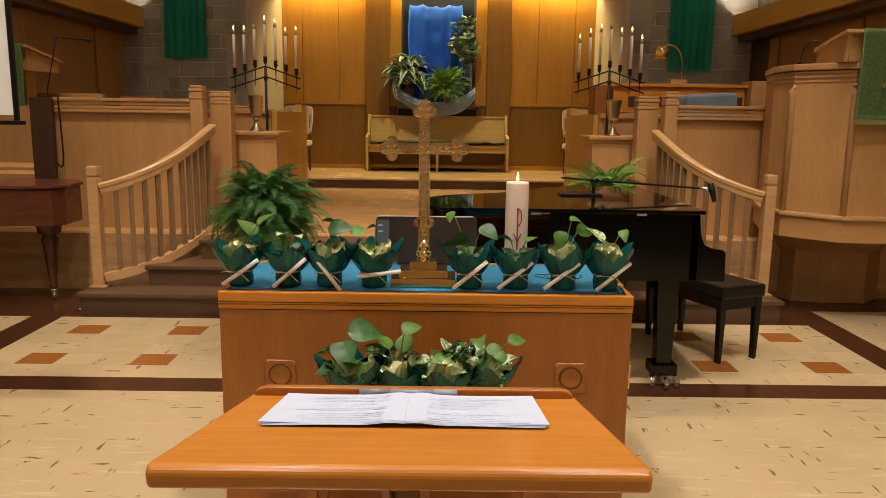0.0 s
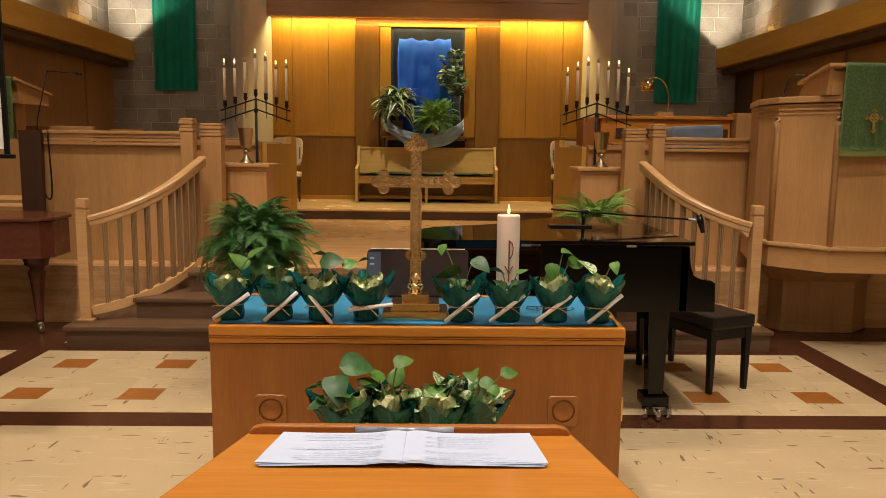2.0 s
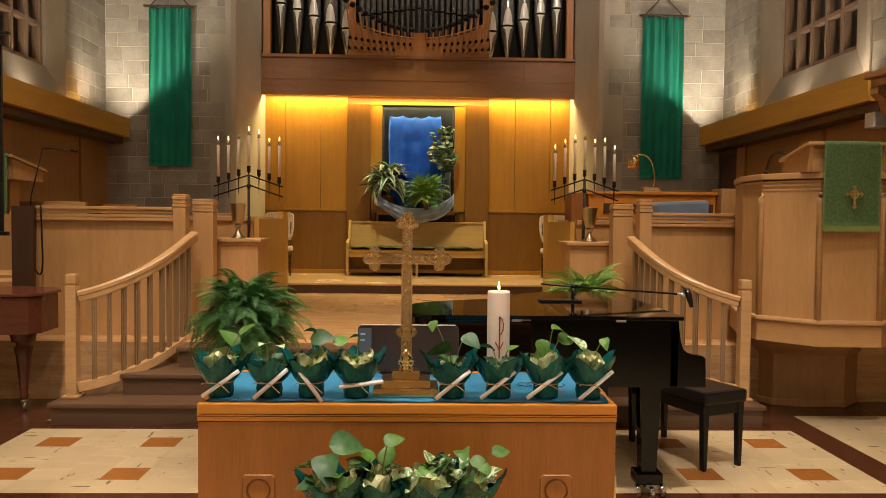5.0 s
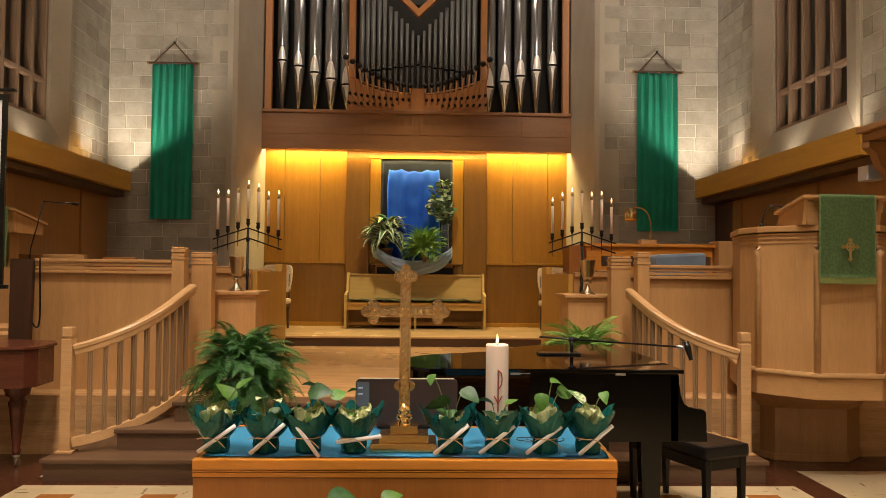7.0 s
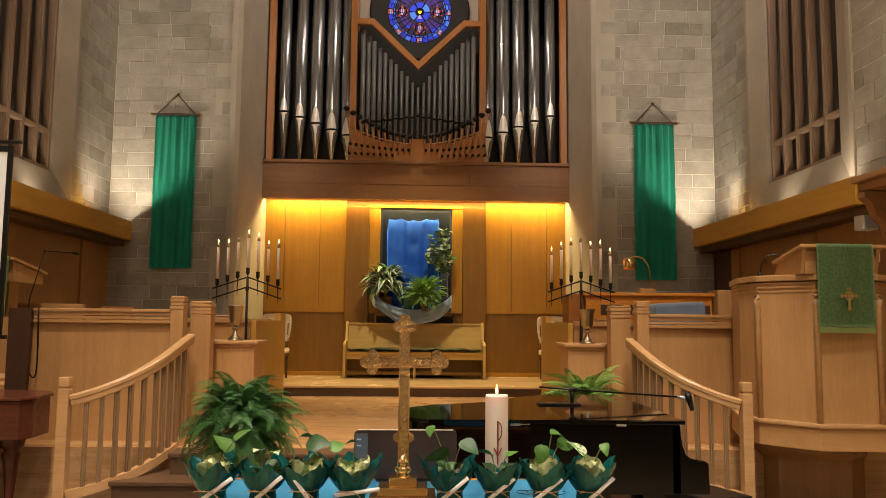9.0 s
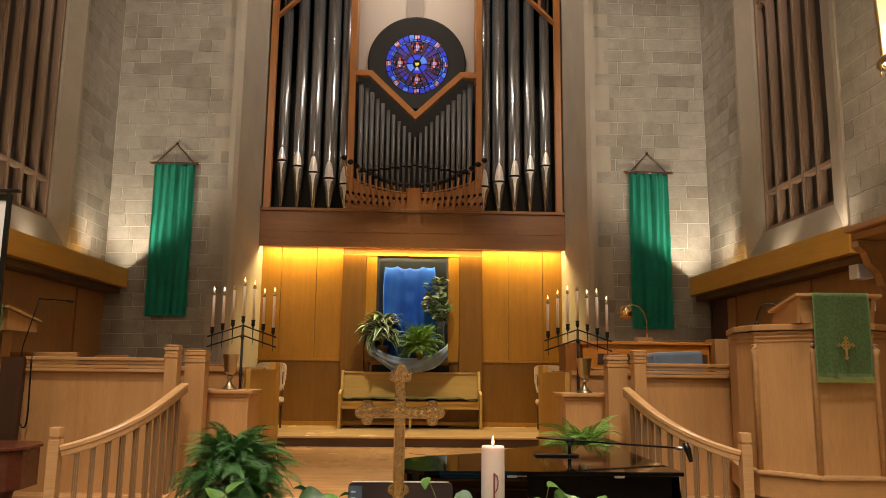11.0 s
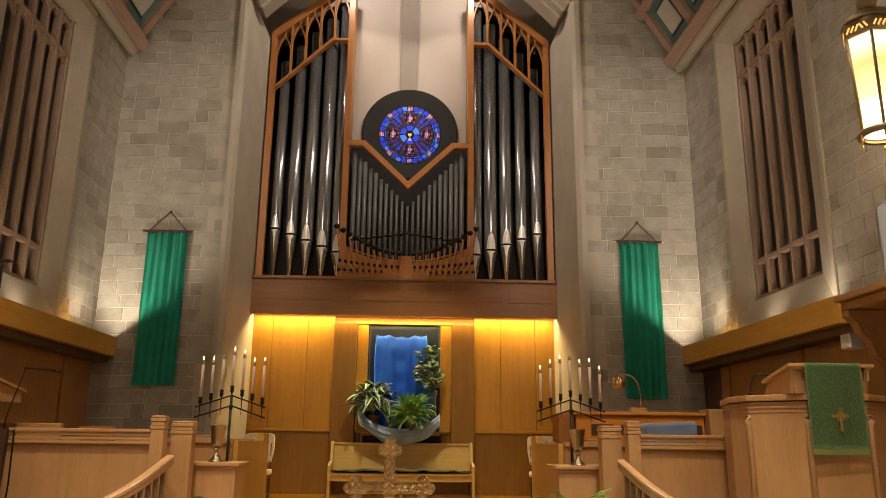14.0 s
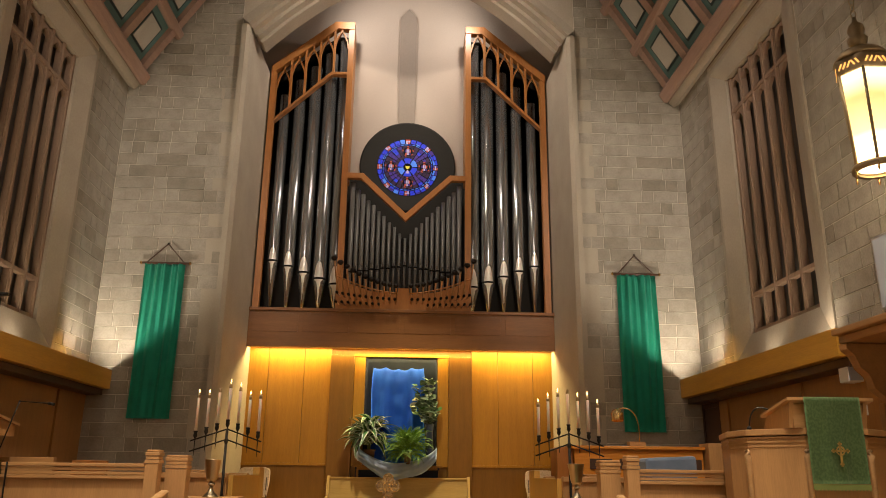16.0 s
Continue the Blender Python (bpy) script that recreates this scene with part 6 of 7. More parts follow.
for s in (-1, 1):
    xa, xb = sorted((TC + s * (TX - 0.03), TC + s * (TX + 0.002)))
    part("side_panel", cube(xa, xb, TF + 0.031, TB - 0.031, 0.02, 0.838), M_ORANGE_SHADED, table)
    for zc in (0.578, 0.142):
        xm = TC + s * 0.567
        block = part("roundel_block", sunk_block(xm, TF - 0.009, TF - 0.001, zc, 0.061, 0.047), M_ORANGE_SHADED, table)
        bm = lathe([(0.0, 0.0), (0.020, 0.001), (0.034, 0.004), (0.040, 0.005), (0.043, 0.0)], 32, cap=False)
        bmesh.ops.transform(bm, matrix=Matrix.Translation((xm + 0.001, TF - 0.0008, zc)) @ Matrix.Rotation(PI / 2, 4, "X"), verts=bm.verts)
        part("roundel", bm, M_ORANGE_SHADED, block)
part("plinth", cube(TC - TX - 0.008, TC + TX + 0.008, TF - 0.012, TB + 0.01, 0.0, 0.055, 0.006), M_ORANGE, table)
part("frieze", cube(TC - TX - 0.003, TC + TX + 0.003, TF - 0.003, TB + 0.003, 0.841, 0.860, 0.004), M_ORANGE, table)
part("frieze", cube(TC - TX - 0.005, TC + TX + 0.005, TF - 0.005, TB + 0.005, 0.862, 0.868, 0.003), M_ORANGE, table)
part("tabletop", cube(TC - TX - 0.003, TC + TX + 0.003, TF - 0.008, TB + 0.008, 0.870, 0.910, 0.006), M_ORANGE, table)
part("brass_catch", cube(TC + TX + 0.003, TC + TX + 0.017, TF + 0.04, TF + 0.065, 0.52, 0.625, 0.004), M_BRASS, table)
rc = bmesh.new()
grid = []
for i in range(61):
    row = []
    for j in range(17):
        u, v = i / 60, j / 16
        x = TC - 0.77 + 1.54 * u + 0.008 * math.sin(v * 9)
        y = 2.716 + 0.567 * v + 0.005 * math.sin(u * 25)
        row.append(rc.verts.new((x, y, 0.913 + 0.003 * (1 + math.sin(u * 33 + v * 7) * math.sin(v * 11 + u * 5)))))
    grid.append(row)
for a, c in zip(grid, grid[1:]):
    for j in range(16):
        rc.faces.new((a[j], c[j], c[j + 1], a[j + 1])).smooth = True
bmesh.ops.solidify(rc, geom=rc.faces[:], thickness=0.002)
solid("table_runner", rc, M_TEALCLOTH, "bright blue cloth laid over the communion table", "table runner")
ZT = 0.9195

# wrapped pots


def wrap_mesh(seed, r0, r1, h, inner=False):
    """A square sheet of foil gathered round a pot, its corners standing out."""
    r = random.Random(seed)
    bm = bmesh.new()
    turn, amp = r.uniform(0, 1), [r.uniform(0.5, 1.15) for _ in range(5)]
    ph = [r.uniform(0, 6.28) for _ in range(4)]
    n, m = 60, 11
    grid = []
    for j in range(m + 1):
        t = j / m
        row = []
        for i in range(n):
            a = 2 * math.pi * i / n
            c = (i / n * 5 + turn) % 5
            peak = (1 - abs(2 * (c % 1) - 1)) ** 1.25 * amp[int(c)]
            flare = max(0, t - 0.45) / 0.55
            fold = math.sin(11 * a + ph[0]) + 0.6 * math.sin(19 * a + ph[1] + 3 * t)
            rad = r0 + 0.006 * min(1, t / 0.45) - 0.007 * math.exp(-((t - 0.42) / 0.07) ** 2) + (r1 - r0) * flare ** 0.9 * (0.45 + 0.75 * peak)
            crush = noise.noise(Vector((4.5 * math.cos(a), 4.5 * math.sin(a), 7 * t + seed)))
            rad += 0.0022 * fold * (0.4 + flare) + 0.013 * crush * (0.25 + flare) - (0.005 if inner else 0)
            z = h * (0.78 * t + 0.46 * peak * flare ** 1.2) + 0.004 * math.sin(23 * a + ph[2]) * flare
            row.append(bm.verts.new((rad * math.cos(a), rad * math.sin(a), z)))
        grid.append(row)
    start = 5 if inner else 0
    for a, c in list(zip(grid, grid[1:]))[start:]:
        for i in range(n):
            bm.faces.new((a[i], a[(i + 1) % n], c[(i + 1) % n], c[i])).smooth = True
    if not inner:
        bm.faces.new(grid[0][::-1])
    for v in [v for v in bm.verts if not v.link_faces]:
        bm.verts.remove(v)
    return bm


def crumple(seed):
    """A crushed collar of pale tissue inside the wrap."""
    r = random.Random(seed * 7)
    bm = bmesh.new()
    n = 26
    rows = []
    for j, (rad, z) in enumerate(((0.055, 0.10), (0.066, 0.145), (0.076, 0.185), (0.068, 0.205))):
        rows.append([bm.verts.new(((rad + r.uniform(-0.012, 0.012)) * math.cos(2 * math.pi * i / n), (rad + r.uniform(-0.012, 0.012)) * math.sin(2 * math.pi * i / n), z + r.uniform(-0.012, 0.012) + 0.018 * (j > 1) * math.sin(2 * math.pi * i / n * 2 + seed))) for i in range(n)])
    for a, c in zip(rows, rows[1:]):
        for i in range(n):
            bm.faces.new((a[i], a[(i + 1) % n], c[(i + 1) % n], c[i]))
    return bm


HEART = [mesh_of("leaf", heart_leaf(0.085, f, c), m) for m in (M_POTHOS, M_POTHOS_DARK) for f, c in ((0.2, 0.3), (0.35, 0.5))]
HEART_PALE = [mesh_of("leaf", heart_leaf(0.085, 0.25, 0.4), M_MARBLE)]


def pothos(x, y, z, seed, leaves, scroll=None, tissue=False, filler=7, flare=0.142, band=0.0, label="pothos plant in a pot wrapped with dark green foil", k=1.0, group="wrapped pothos pots"):
    """leaves: (dx, dz, size, yaw, pitch, roll, tone) of the larger leaves."""
    r = random.Random(seed)
    p = thing("wrapped_pothos", label, "potted plant", pose(x, y, z, 0, 0, 0) @ Matrix.Scale(k, 4), group=group)
    part("foil_wrap", wrap_mesh(seed, 0.058, flare, 0.19), M_FOIL, p)
    part("foil_lining", wrap_mesh(seed, 0.058, flare, 0.19, True), M_FOIL, p)
    if tissue:
        part("tissue", crumple(seed), M_FOIL_GOLD, p, "pale gold tissue")
    part("soil", lathe([(0.055, 0.085), (0.06, 0.10)], 20), M_TERRA, p)
    for dx, dz, size, yaw, pit, roll, tone in leaves:
        tip = Vector((dx, r.uniform(-0.02, 0.03), dz))
        path = bez((0.2 * dx, 0, 0.09), (0.2 * dx, 0, 0.09 + 0.6 * (dz - 0.09)), tip * 0.9 + Vector((0, 0, 0.03)), tip, 7)
        part("stem", sweep(path, ring(0.0028, 5)), M_STEM, p)
        me = HEART_PALE[0] if tone == 2 else HEART[tone * 2 + r.choice((0, 1))]
        leaf_object("leaf", me, p, tip, yaw, pit, roll, size / 0.085)
    spread = 0.03 if filler < 10 else 0.06
    for i in range(filler):
        a = r.uniform(0, 6.28)
        leaf_object("leaf", r.choice(HEART + HEART_PALE * 3), p, (spread * math.cos(a), spread * math.sin(a), r.uniform(0.12, 0.17 if filler < 10 else 0.24)), a, r.uniform(0.3 if filler < 10 else -0.4, 1.2), r.uniform(-0.7, 0.7), r.uniform(0.55, 0.95 if filler < 10 else 1.1))
    if scroll is not None:
        ang, ox = scroll
        d = Vector((math.cos(ang), -0.03, math.sin(ang))) * 0.105
        c = Vector((ox, -0.082, 0.075))
        sc = part("scroll", sweep([c - d, c + d], ring(0.0098, 12)), M_SCROLL, p, "rolled white paper")
        part("scroll_core", sweep([c + d * 0.97, c + d * 1.004], ring(0.0068, 10)), M_INK, sc)
        part("raffia_tie", lathe([(0.066, 0.070), (0.0675, 0.073), (0.0675, 0.079), (0.066, 0.082)], 24, cap=False), M_RAFFIA, p)
        for sg in (-1, 1):
            part("raffia_end", sweep(bez((ox * 0.3, -0.088, 0.078), (sg * 0.03, -0.10, 0.075), (sg * 0.05, -0.10, 0.07 - 0.02 * sg), (sg * 0.065, -0.098, 0.055 - 0.02 * sg), 6), ring(0.0022, 4)), M_RAFFIA, p)
    return p


PI = math.pi
POTS = [
    (-0.715, 11, [(0.05, 0.25, 0.125, 2.2, 0.9, 0.3, 0), (0.10, 0.30, 0.09, 0.6, 0.8, 0, 0)], (0.62, 0.02)),
    (-0.526, 12, [(-0.02, 0.25, 0.07, -1.8, 0.4, 0, 2), (0.04, 0.24, 0.06, -1.0, 0.3, 0, 2)], (0.72, 0.02)),
    (-0.364, 13, [(0.01, 0.28, 0.11, -0.3, 0.2, 0.9, 1), (0.02, 0.31, 0.06, 2.9, 0.3, 0.6, 0)], (2.2, 0.0)),
    (-0.189, 14, [(-0.10, 0.26, 0.08, 0.5, 0.4, 0.8, 0), (0.01, 0.29, 0.045, 2.8, 0.2, 0.5, 0)], (0.14, 0.03)),
    (0.186, 15, [(-0.09, 0.36, 0.06, -1.9, -0.6, 0.2, 0), (0.06, 0.29, 0.10, -0.7, -0.3, 0.5, 1), (-0.02, 0.23, 0.13, 3.4, 0.1, 0.8, 1)], (0.70, 0.0)),
    (0.368, 16, [(-0.03, 0.23, 0.09, 2.6, 0.5, 0.4, 0), (0.05, 0.23, 0.07, 0.6, 0.5, 0, 0)], (0.68, -0.01)),
    (0.555, 17, [(-0.02, 0.27, 0.085, -1.57, -0.9, 0, 0), (0.07, 0.275, 0.09, 0.2, 0.1, 0.9, 0), (0.03, 0.335, 0.075, 0.3, 0.1, 0.3, 0)], (0.66, -0.02)),
    (0.723, 18, [(0.07, 0.285, 0.06, -1.57, -0.5, 0.3, 0), (-0.03, 0.24, 0.10, 2.4, 0.9, 0, 2)], (0.72, 0.02)),
]
for x, sd, lv_, sc_ in POTS:
    pothos(x, 2.789, ZT, sd, lv_, sc_, tissue=sd in (11, 13, 14, 17, 18), k=0.81)
for (x, y, sd, lv_) in ((-0.235, 2.421, 21, [(-0.03, 0.27, 0.12, -1.4, -0.3, 0.2, 1), (0.0, 0.31, 0.12, 0.1, 0.1, 0.8, 1), (0.05, 0.18, 0.09, -1.2, 0.0, 0.4, 0)]),
                        (-0.078, 2.453, 22, [(-0.04, 0.24, 0.09, 2.3, 0.7, 0.2, 0), (0.03, 0.31, 0.08, 0.5, 0.5, 0.5, 0)]),
                        (0.085, 2.421, 23, [(0.0, 0.18, 0.09, 1.2, 0.9, 0.3, 0), (-0.04, 0.13, 0.09, -1.8, 0.2, 0.3, 0), (0.13, 0.30, 0.075, -1.6, 0.2, 0.3, 0)]),
                        (0.228, 2.445, 24, [(0.02, 0.24, 0.07, -0.2, 0.0, 0.6, 0), (0.10, 0.28, 0.07, 0.3, 0.2, 0.6, 0), (-0.03, 0.17, 0.12, -2.0, -0.3, 0.3, 1)])):
    pothos(x, y, 0.544, sd, lv_, tissue=True, filler=20, flare=0.138, label="variegated pothos in green and gold foil before the table", k=0.93, group="pothos pots before the table")
lowst = thing("low_stand", "low wooden stand between the lectern and the table", "plant stand")
part("top", cube(-0.40, 0.42, 2.27, 2.60, 0.518, 0.543, 0.006), M_ORANGE, lowst)
for x in (-0.38, 0.365):
    for y in (2.29, 2.545):
        part("leg", cube(x, x + 0.035, y, y + 0.035, 0, 0.518), M_ORANGE_SHADED, lowst)
    part("rail", cube(x + 0.005, x + 0.03, 2.325, 2.545, 0.44, 0.50), M_ORANGE_SHADED, lowst)
part("front_rail", cube(-0.345, 0.365, 2.30, 2.32, 0.44, 0.50), M_ORANGE_SHADED, lowst)

# altar cross
crs = thing("altar_cross", "engraved brass altar cross on a stepped polished base", "cross", pose(0.004, 2.858, ZT + 0.013) @ Matrix.Scale(0.81, 4))


def trefoil_arm(bm, cx, cz, r, y0, y1):
    for a in (0, PI / 2, PI, 3 * PI / 2):
        ox, oz = cx + r * 0.72 * math.cos(a), cz + r * 0.72 * math.sin(a)
        prism([(ox + r * 0.62 * math.cos(2 * PI * i / 18), oz + r * 0.62 * math.sin(2 * PI * i / 18)) for i in range(18)], y0, y1, "y", bm)
    prism([(cx + r * 0.9 * math.cos(2 * PI * i / 12), cz + r * 0.9 * math.sin(2 * PI * i / 12)) for i in range(12)], y0 - 0.001, y1 + 0.001, "y", bm)


bm = bmesh.new()
box(bm, -0.026, 0.026, -0.010, 0.010, 0.10, 0.84)
box(bm, -0.155, 0.155, -0.0105, 0.0105, 0.620, 0.672)
for cx_, cz_, r_ in ((0, 0.646, 0.043), (-0.158, 0.646, 0.045), (0.158, 0.646, 0.045), (0, 0.822, 0.044), (0, 0.285, 0.038)):
    trefoil_arm(bm, cx_, cz_, r_, -0.0125, 0.0125)
part("cross_body", bm, M_ENGRAVED, crs)
bm = bmesh.new()
for sg in (-1, 1):
    box(bm, sg * 0.024 - 0.003, sg * 0.024 + 0.003, -0.0135, 0.0135, 0.14, 0.60)
    box(bm, -0.13, -0.04, -0.0135, 0.0135, 0.646 + sg * 0.024 - 0.003, 0.646 + sg * 0.024 + 0.003)
    box(bm, 0.04, 0.13, -0.0135, 0.0135, 0.646 + sg * 0.024 - 0.003, 0.646 + sg * 0.024 + 0.003)
part("edging", bm, M_BRASS, crs)
# chased vine pattern standing proud of the front
bm = bmesh.new()
VINE = ring(0.0019, 5)
for sg in (-1, 1):
    sweep([(0.013 * sg * math.sin(z * 95), -0.0125, z) for z in [0.20 + 0.004 * i for i in range(101)]], VINE, bm)
    for side in (-1, 1):
        sweep([(side * (0.045 + 0.003 * i), -0.0125, 0.646 + 0.013 * sg * math.sin(0.3 * i)) for i in range(28)], VINE, bm)
    sweep([(0.013 * sg * math.sin(z * 95), -0.0125, z) for z in [0.69 + 0.004 * i for i in range(25)]], VINE, bm)
for cx_, cz_, r_ in ((0, 0.646, 0.043), (-0.158, 0.646, 0.045), (0.158, 0.646, 0.045), (0, 0.822, 0.044), (0, 0.285, 0.038)):
    for a in (0, PI / 2, PI, 3 * PI / 2):
        ox, oz = cx_ + r_ * 0.72 * math.cos(a), cz_ + r_ * 0.72 * math.sin(a)
        for k in (0.56, 0.28):
            sweep([(ox + r_ * k * math.cos(2 * PI * i / 14), -0.0140, oz + r_ * k * math.sin(2 * PI * i / 14)) for i in range(15)], VINE, bm, up=(0, 1, 0))
    for k in (0.45, 0.2):
        sweep([(cx_ + r_ * k * math.cos(2 * PI * i / 14), -0.0150, cz_ + r_ * k * math.sin(2 * PI * i / 14)) for i in range(15)], VINE, bm, up=(0, 1, 0))
tagged(part("chasing", bm, M_BRASS, crs, "raised vine ornament"), kind="stuff")
part("knop", lathe([(0.034, 0.098), (0.034, 0.108), (0.028, 0.114), (0.038, 0.124), (0.041, 0.134), (0.038, 0.144), (0.026, 0.150), (0.033, 0.158), (0.030, 0.170), (0.022, 0.184), (0.016, 0.20)], 28), M_BRASS, crs)
for (w, d, z0, z1) in ((0.158, 0.11, -0.016, 0.022), (0.118, 0.085, 0.022, 0.058), (0.066, 0.055, 0.058, 0.098)):
    part("base_step", cube(-w, w, -d, d, z0, z1, 0.004), M_BRASS, crs)

# tall candle with a painted monogram
cd = thing("altar_candle", "thick ivory candle with a dark red painted monogram, lit", "candle", pose(0.379, 2.923, ZT) @ Matrix.Scale(0.81, 4))
part("wax", lathe([(0.0, 0.0), (0.056, 0.0), (0.057, 0.01), (0.057, 0.49), (0.054, 0.500), (0.046, 0.494), (0.0, 0.482)], 36, cap=False), M_WAX, cd)
part("wick", sweep([(0, 0, 0.48), (0.002, 0, 0.508)], ring(0.002, 5)), M_DARK, cd)
part("flame", lathe([(0.002, 0.503), (0.0065, 0.512), (0.006, 0.524), (0.001, 0.550)], 10), M_FLAME, cd)


def on_wax(pts, w):
    path = []
    for u, z in pts:
        a = u / 0.0585
        path.append((0.0585 * math.sin(a), -0.0585 * math.cos(a), z))
    return sweep(path, ring(w, 5))


part("monogram", on_wax([(0.0, 0.168), (0.0, 0.378)], 0.0035), M_RED, cd)
part("monogram", on_wax([(0.0, 0.373), (0.014, 0.363), (0.020, 0.338), (0.018, 0.308), (0.008, 0.290), (0.0, 0.283)], 0.003), M_RED, cd)
part("monogram", on_wax([(-0.02, 0.248), (-0.008, 0.228), (0.0, 0.203), (0.008, 0.228), (0.02, 0.248)], 0.003), M_RED, cd)

# ---------------------------------------------------------------- lectern in front
lec = thing("lectern", "polished honey wood lectern with a slanted top", "lectern")
LY0, LY1 = 0.596, 1.046
LZ0, LZ1 = 1.225, 1.135
LX0, LX1 = -0.233, 0.294
nose = []
for (cy, cz), a0 in (((LY0 + 0.011, LZ0 - 0.013), 100), ((LY0 + 0.009, LZ0 - 0.021), 190), ((LY1 - 0.009, LZ1 - 0.021), 280), ((LY1 - 0.009, LZ1 - 0.009), 0)):
    r_ = 0.012 if a0 == 100 else 0.008
    nose += [(cy + r_ * math.cos(radians(a0 + 15 * i)), cz + r_ * math.sin(radians(a0 + 15 * i))) for i in range(6)]
bm = prism(nose, LX0, LX1, "x")
bmesh.ops.bevel(bm, geom=[e for e in bm.edges if abs(e.verts[0].co.x - e.verts[1].co.x) < 1e-5], offset=0.006, segments=3, affect="EDGES", profile=0.5, clamp_overlap=True)
part("top", bm, M_ORANGE, lec)
stop_ = [(LX0 + 0.007, 0.0), (LX0 + 0.007, 0.006), (LX0 + 0.014, 0.012), (LX0 + 0.028, 0.0155), (LX1 - 0.028, 0.0155), (LX1 - 0.014, 0.012), (LX1 - 0.007, 0.006), (LX1 - 0.007, 0.0)]
part("book_stop", prism([(x, LZ1 + z) for x, z in stop_], LY1 - 0.021, LY1 - 0.005, "y", bev=0.003), M_ORANGE_SHADED, lec)
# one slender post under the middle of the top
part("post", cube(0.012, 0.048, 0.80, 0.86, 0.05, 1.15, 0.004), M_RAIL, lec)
part("bracket", prism([(0.70, 1.170), (0.95, 1.120), (0.88, 1.06), (0.78, 1.06)], 0.002, 0.011, "x"), M_ORANGE_SHADED, lec)
part("bracket", prism([(0.70, 1.170), (0.95, 1.120), (0.88, 1.06), (0.78, 1.06)], 0.049, 0.058, "x"), M_ORANGE_SHADED, lec)
part("foot", cube(-0.16, 0.22, 0.68, 0.98, 0.0, 0.05, 0.010), M_ORANGE, lec)


def on_top(x, y, lift):
    return (x, y, LZ0 + (LZ1 - LZ0) * (y - LY0) / (LY1 - LY0) + lift)


bk = thing("open_booklet", "open booklet of white printed pages on the lectern", "booklet")
for sg in (-1, 1):
    for lay in range(3):
        bm = bmesh.new()
        grid = []
        cx0 = 0.0256
        for i in range(17):
            u = i / 16
            row = []
            for j in range(3):
                v = j / 2
                y = 0.786 + 0.222 * v
                x = cx0 + sg * (0.0002 + (0.183 + 0.003 * lay) * u) * (1.0 + 0.02 * v)
                row.append(bm.verts.new(on_top(x, y + 0.0035 * lay * (1 - v), 0.003 + 0.0007 * lay + 0.004 * math.exp(-((u - 0.08) / 0.13) ** 2) + 0.0012 * math.sin(u * 5 + lay) * u)))
            grid.append(row)
        for a, c in zip(grid, grid[1:]):
            for j in range(2):
                bm.faces.new((a[j], c[j], c[j + 1], a[j + 1]) if sg > 0 else (a[j + 1], c[j + 1], c[j], a[j])).smooth = True
        page = part("page", bm, M_PAPER, bk)
    bm = bmesh.new()
    rl = random.Random(40 + sg)
    for i in range(15):
        y = 0.800 + 0.0130 * i
        if rl.random() < 0.18:
            continue
        a, b = 0.030 + rl.choice((0, 0, 0.018)), rl.uniform(0.105, 0.170)
        for q in range(6):
            u0, u1 = a + (b - a) * q / 6, a + (b - a) * (q + 1) / 6 - 0.004

            def pt(u, yy):
                uu = u / 0.185
                return on_top(cx0 + sg * u, yy, 0.0062 + 0.004 * math.exp(-((uu - 0.08) / 0.13) ** 2) + 0.0012 * abs(math.sin(uu * 5 + 2)) * uu)
            bm.faces.new([bm.verts.new(pt(u, yy)) for u, yy in ((u0, y), (u1, y), (u1, y + 0.0035), (u0, y + 0.0035))])
    tagged(part("small_print", bm, M_PRINT, bk, "grey lines of small print"), kind="stuff")
pen = thing("pen", "clear plastic pen lying along the book stop", "pen")
py_, pz_ = LY1 - 0.030, LZ1 + 0.0125
part("barrel", sweep([(-0.039, py_, pz_), (0.087, py_, pz_)], ring(0.0057, 8)), mat("clear_plastic", (0.23, 0.24, 0.28), 0.25), pen)
part("cap", sweep([(-0.056, py_, pz_), (-0.008, py_, pz_)], ring(0.0068, 8)), mat("grey_plastic", (0.17, 0.18, 0.21), 0.35), pen)
part("grip", sweep([(0.061, py_, pz_), (0.100, py_, pz_)], ring(0.0063, 8)), mat("pale_plastic", (0.30, 0.31, 0.35), 0.35), pen)

# ---------------------------------------------------------------- pianos
gp = thing("grand_piano", "glossy black baby grand piano with its lid closed", "piano")


def piano_outline(inset=0.0):
    right, left = 1.56 - inset, -0.02 + inset
    y0, y1 = 4.13 + inset, 5.62 - inset
    pts = [(right, y0), (left + 0.22, y0)]
    pts += [(p.x, p.y) for p in bez((left + 0.22, y0, 0), (left + 0.02, y0, 0), (left, y0 + 0.15, 0), (left, y0 + 0.42, 0), 8)][1:]
    pts += [(p.x, p.y) for p in bez((left, y0 + 0.42, 0), (left + 0.02, y0 + 0.85, 0), (left + 0.50, y0 + 0.75, 0), (left + 0.72, y0 + 1.12, 0), 10)][1:]
    pts += [(p.x, p.y) for p in bez((left + 0.72, y0 + 1.12, 0), (left + 0.86, y1 - 0.06, 0), (right - 0.5, y1, 0), (right - 0.2, y1, 0), 8)][1:]
    pts.append((right, y1))
    return pts


part("case", prism(piano_outline(0.012), 0.66, 1.045, "z"), M_BLACK, gp)
part("lid", prism(piano_outline(-0.012), 1.05, 1.073, "z", bev=0.005), M_BLACK, gp)
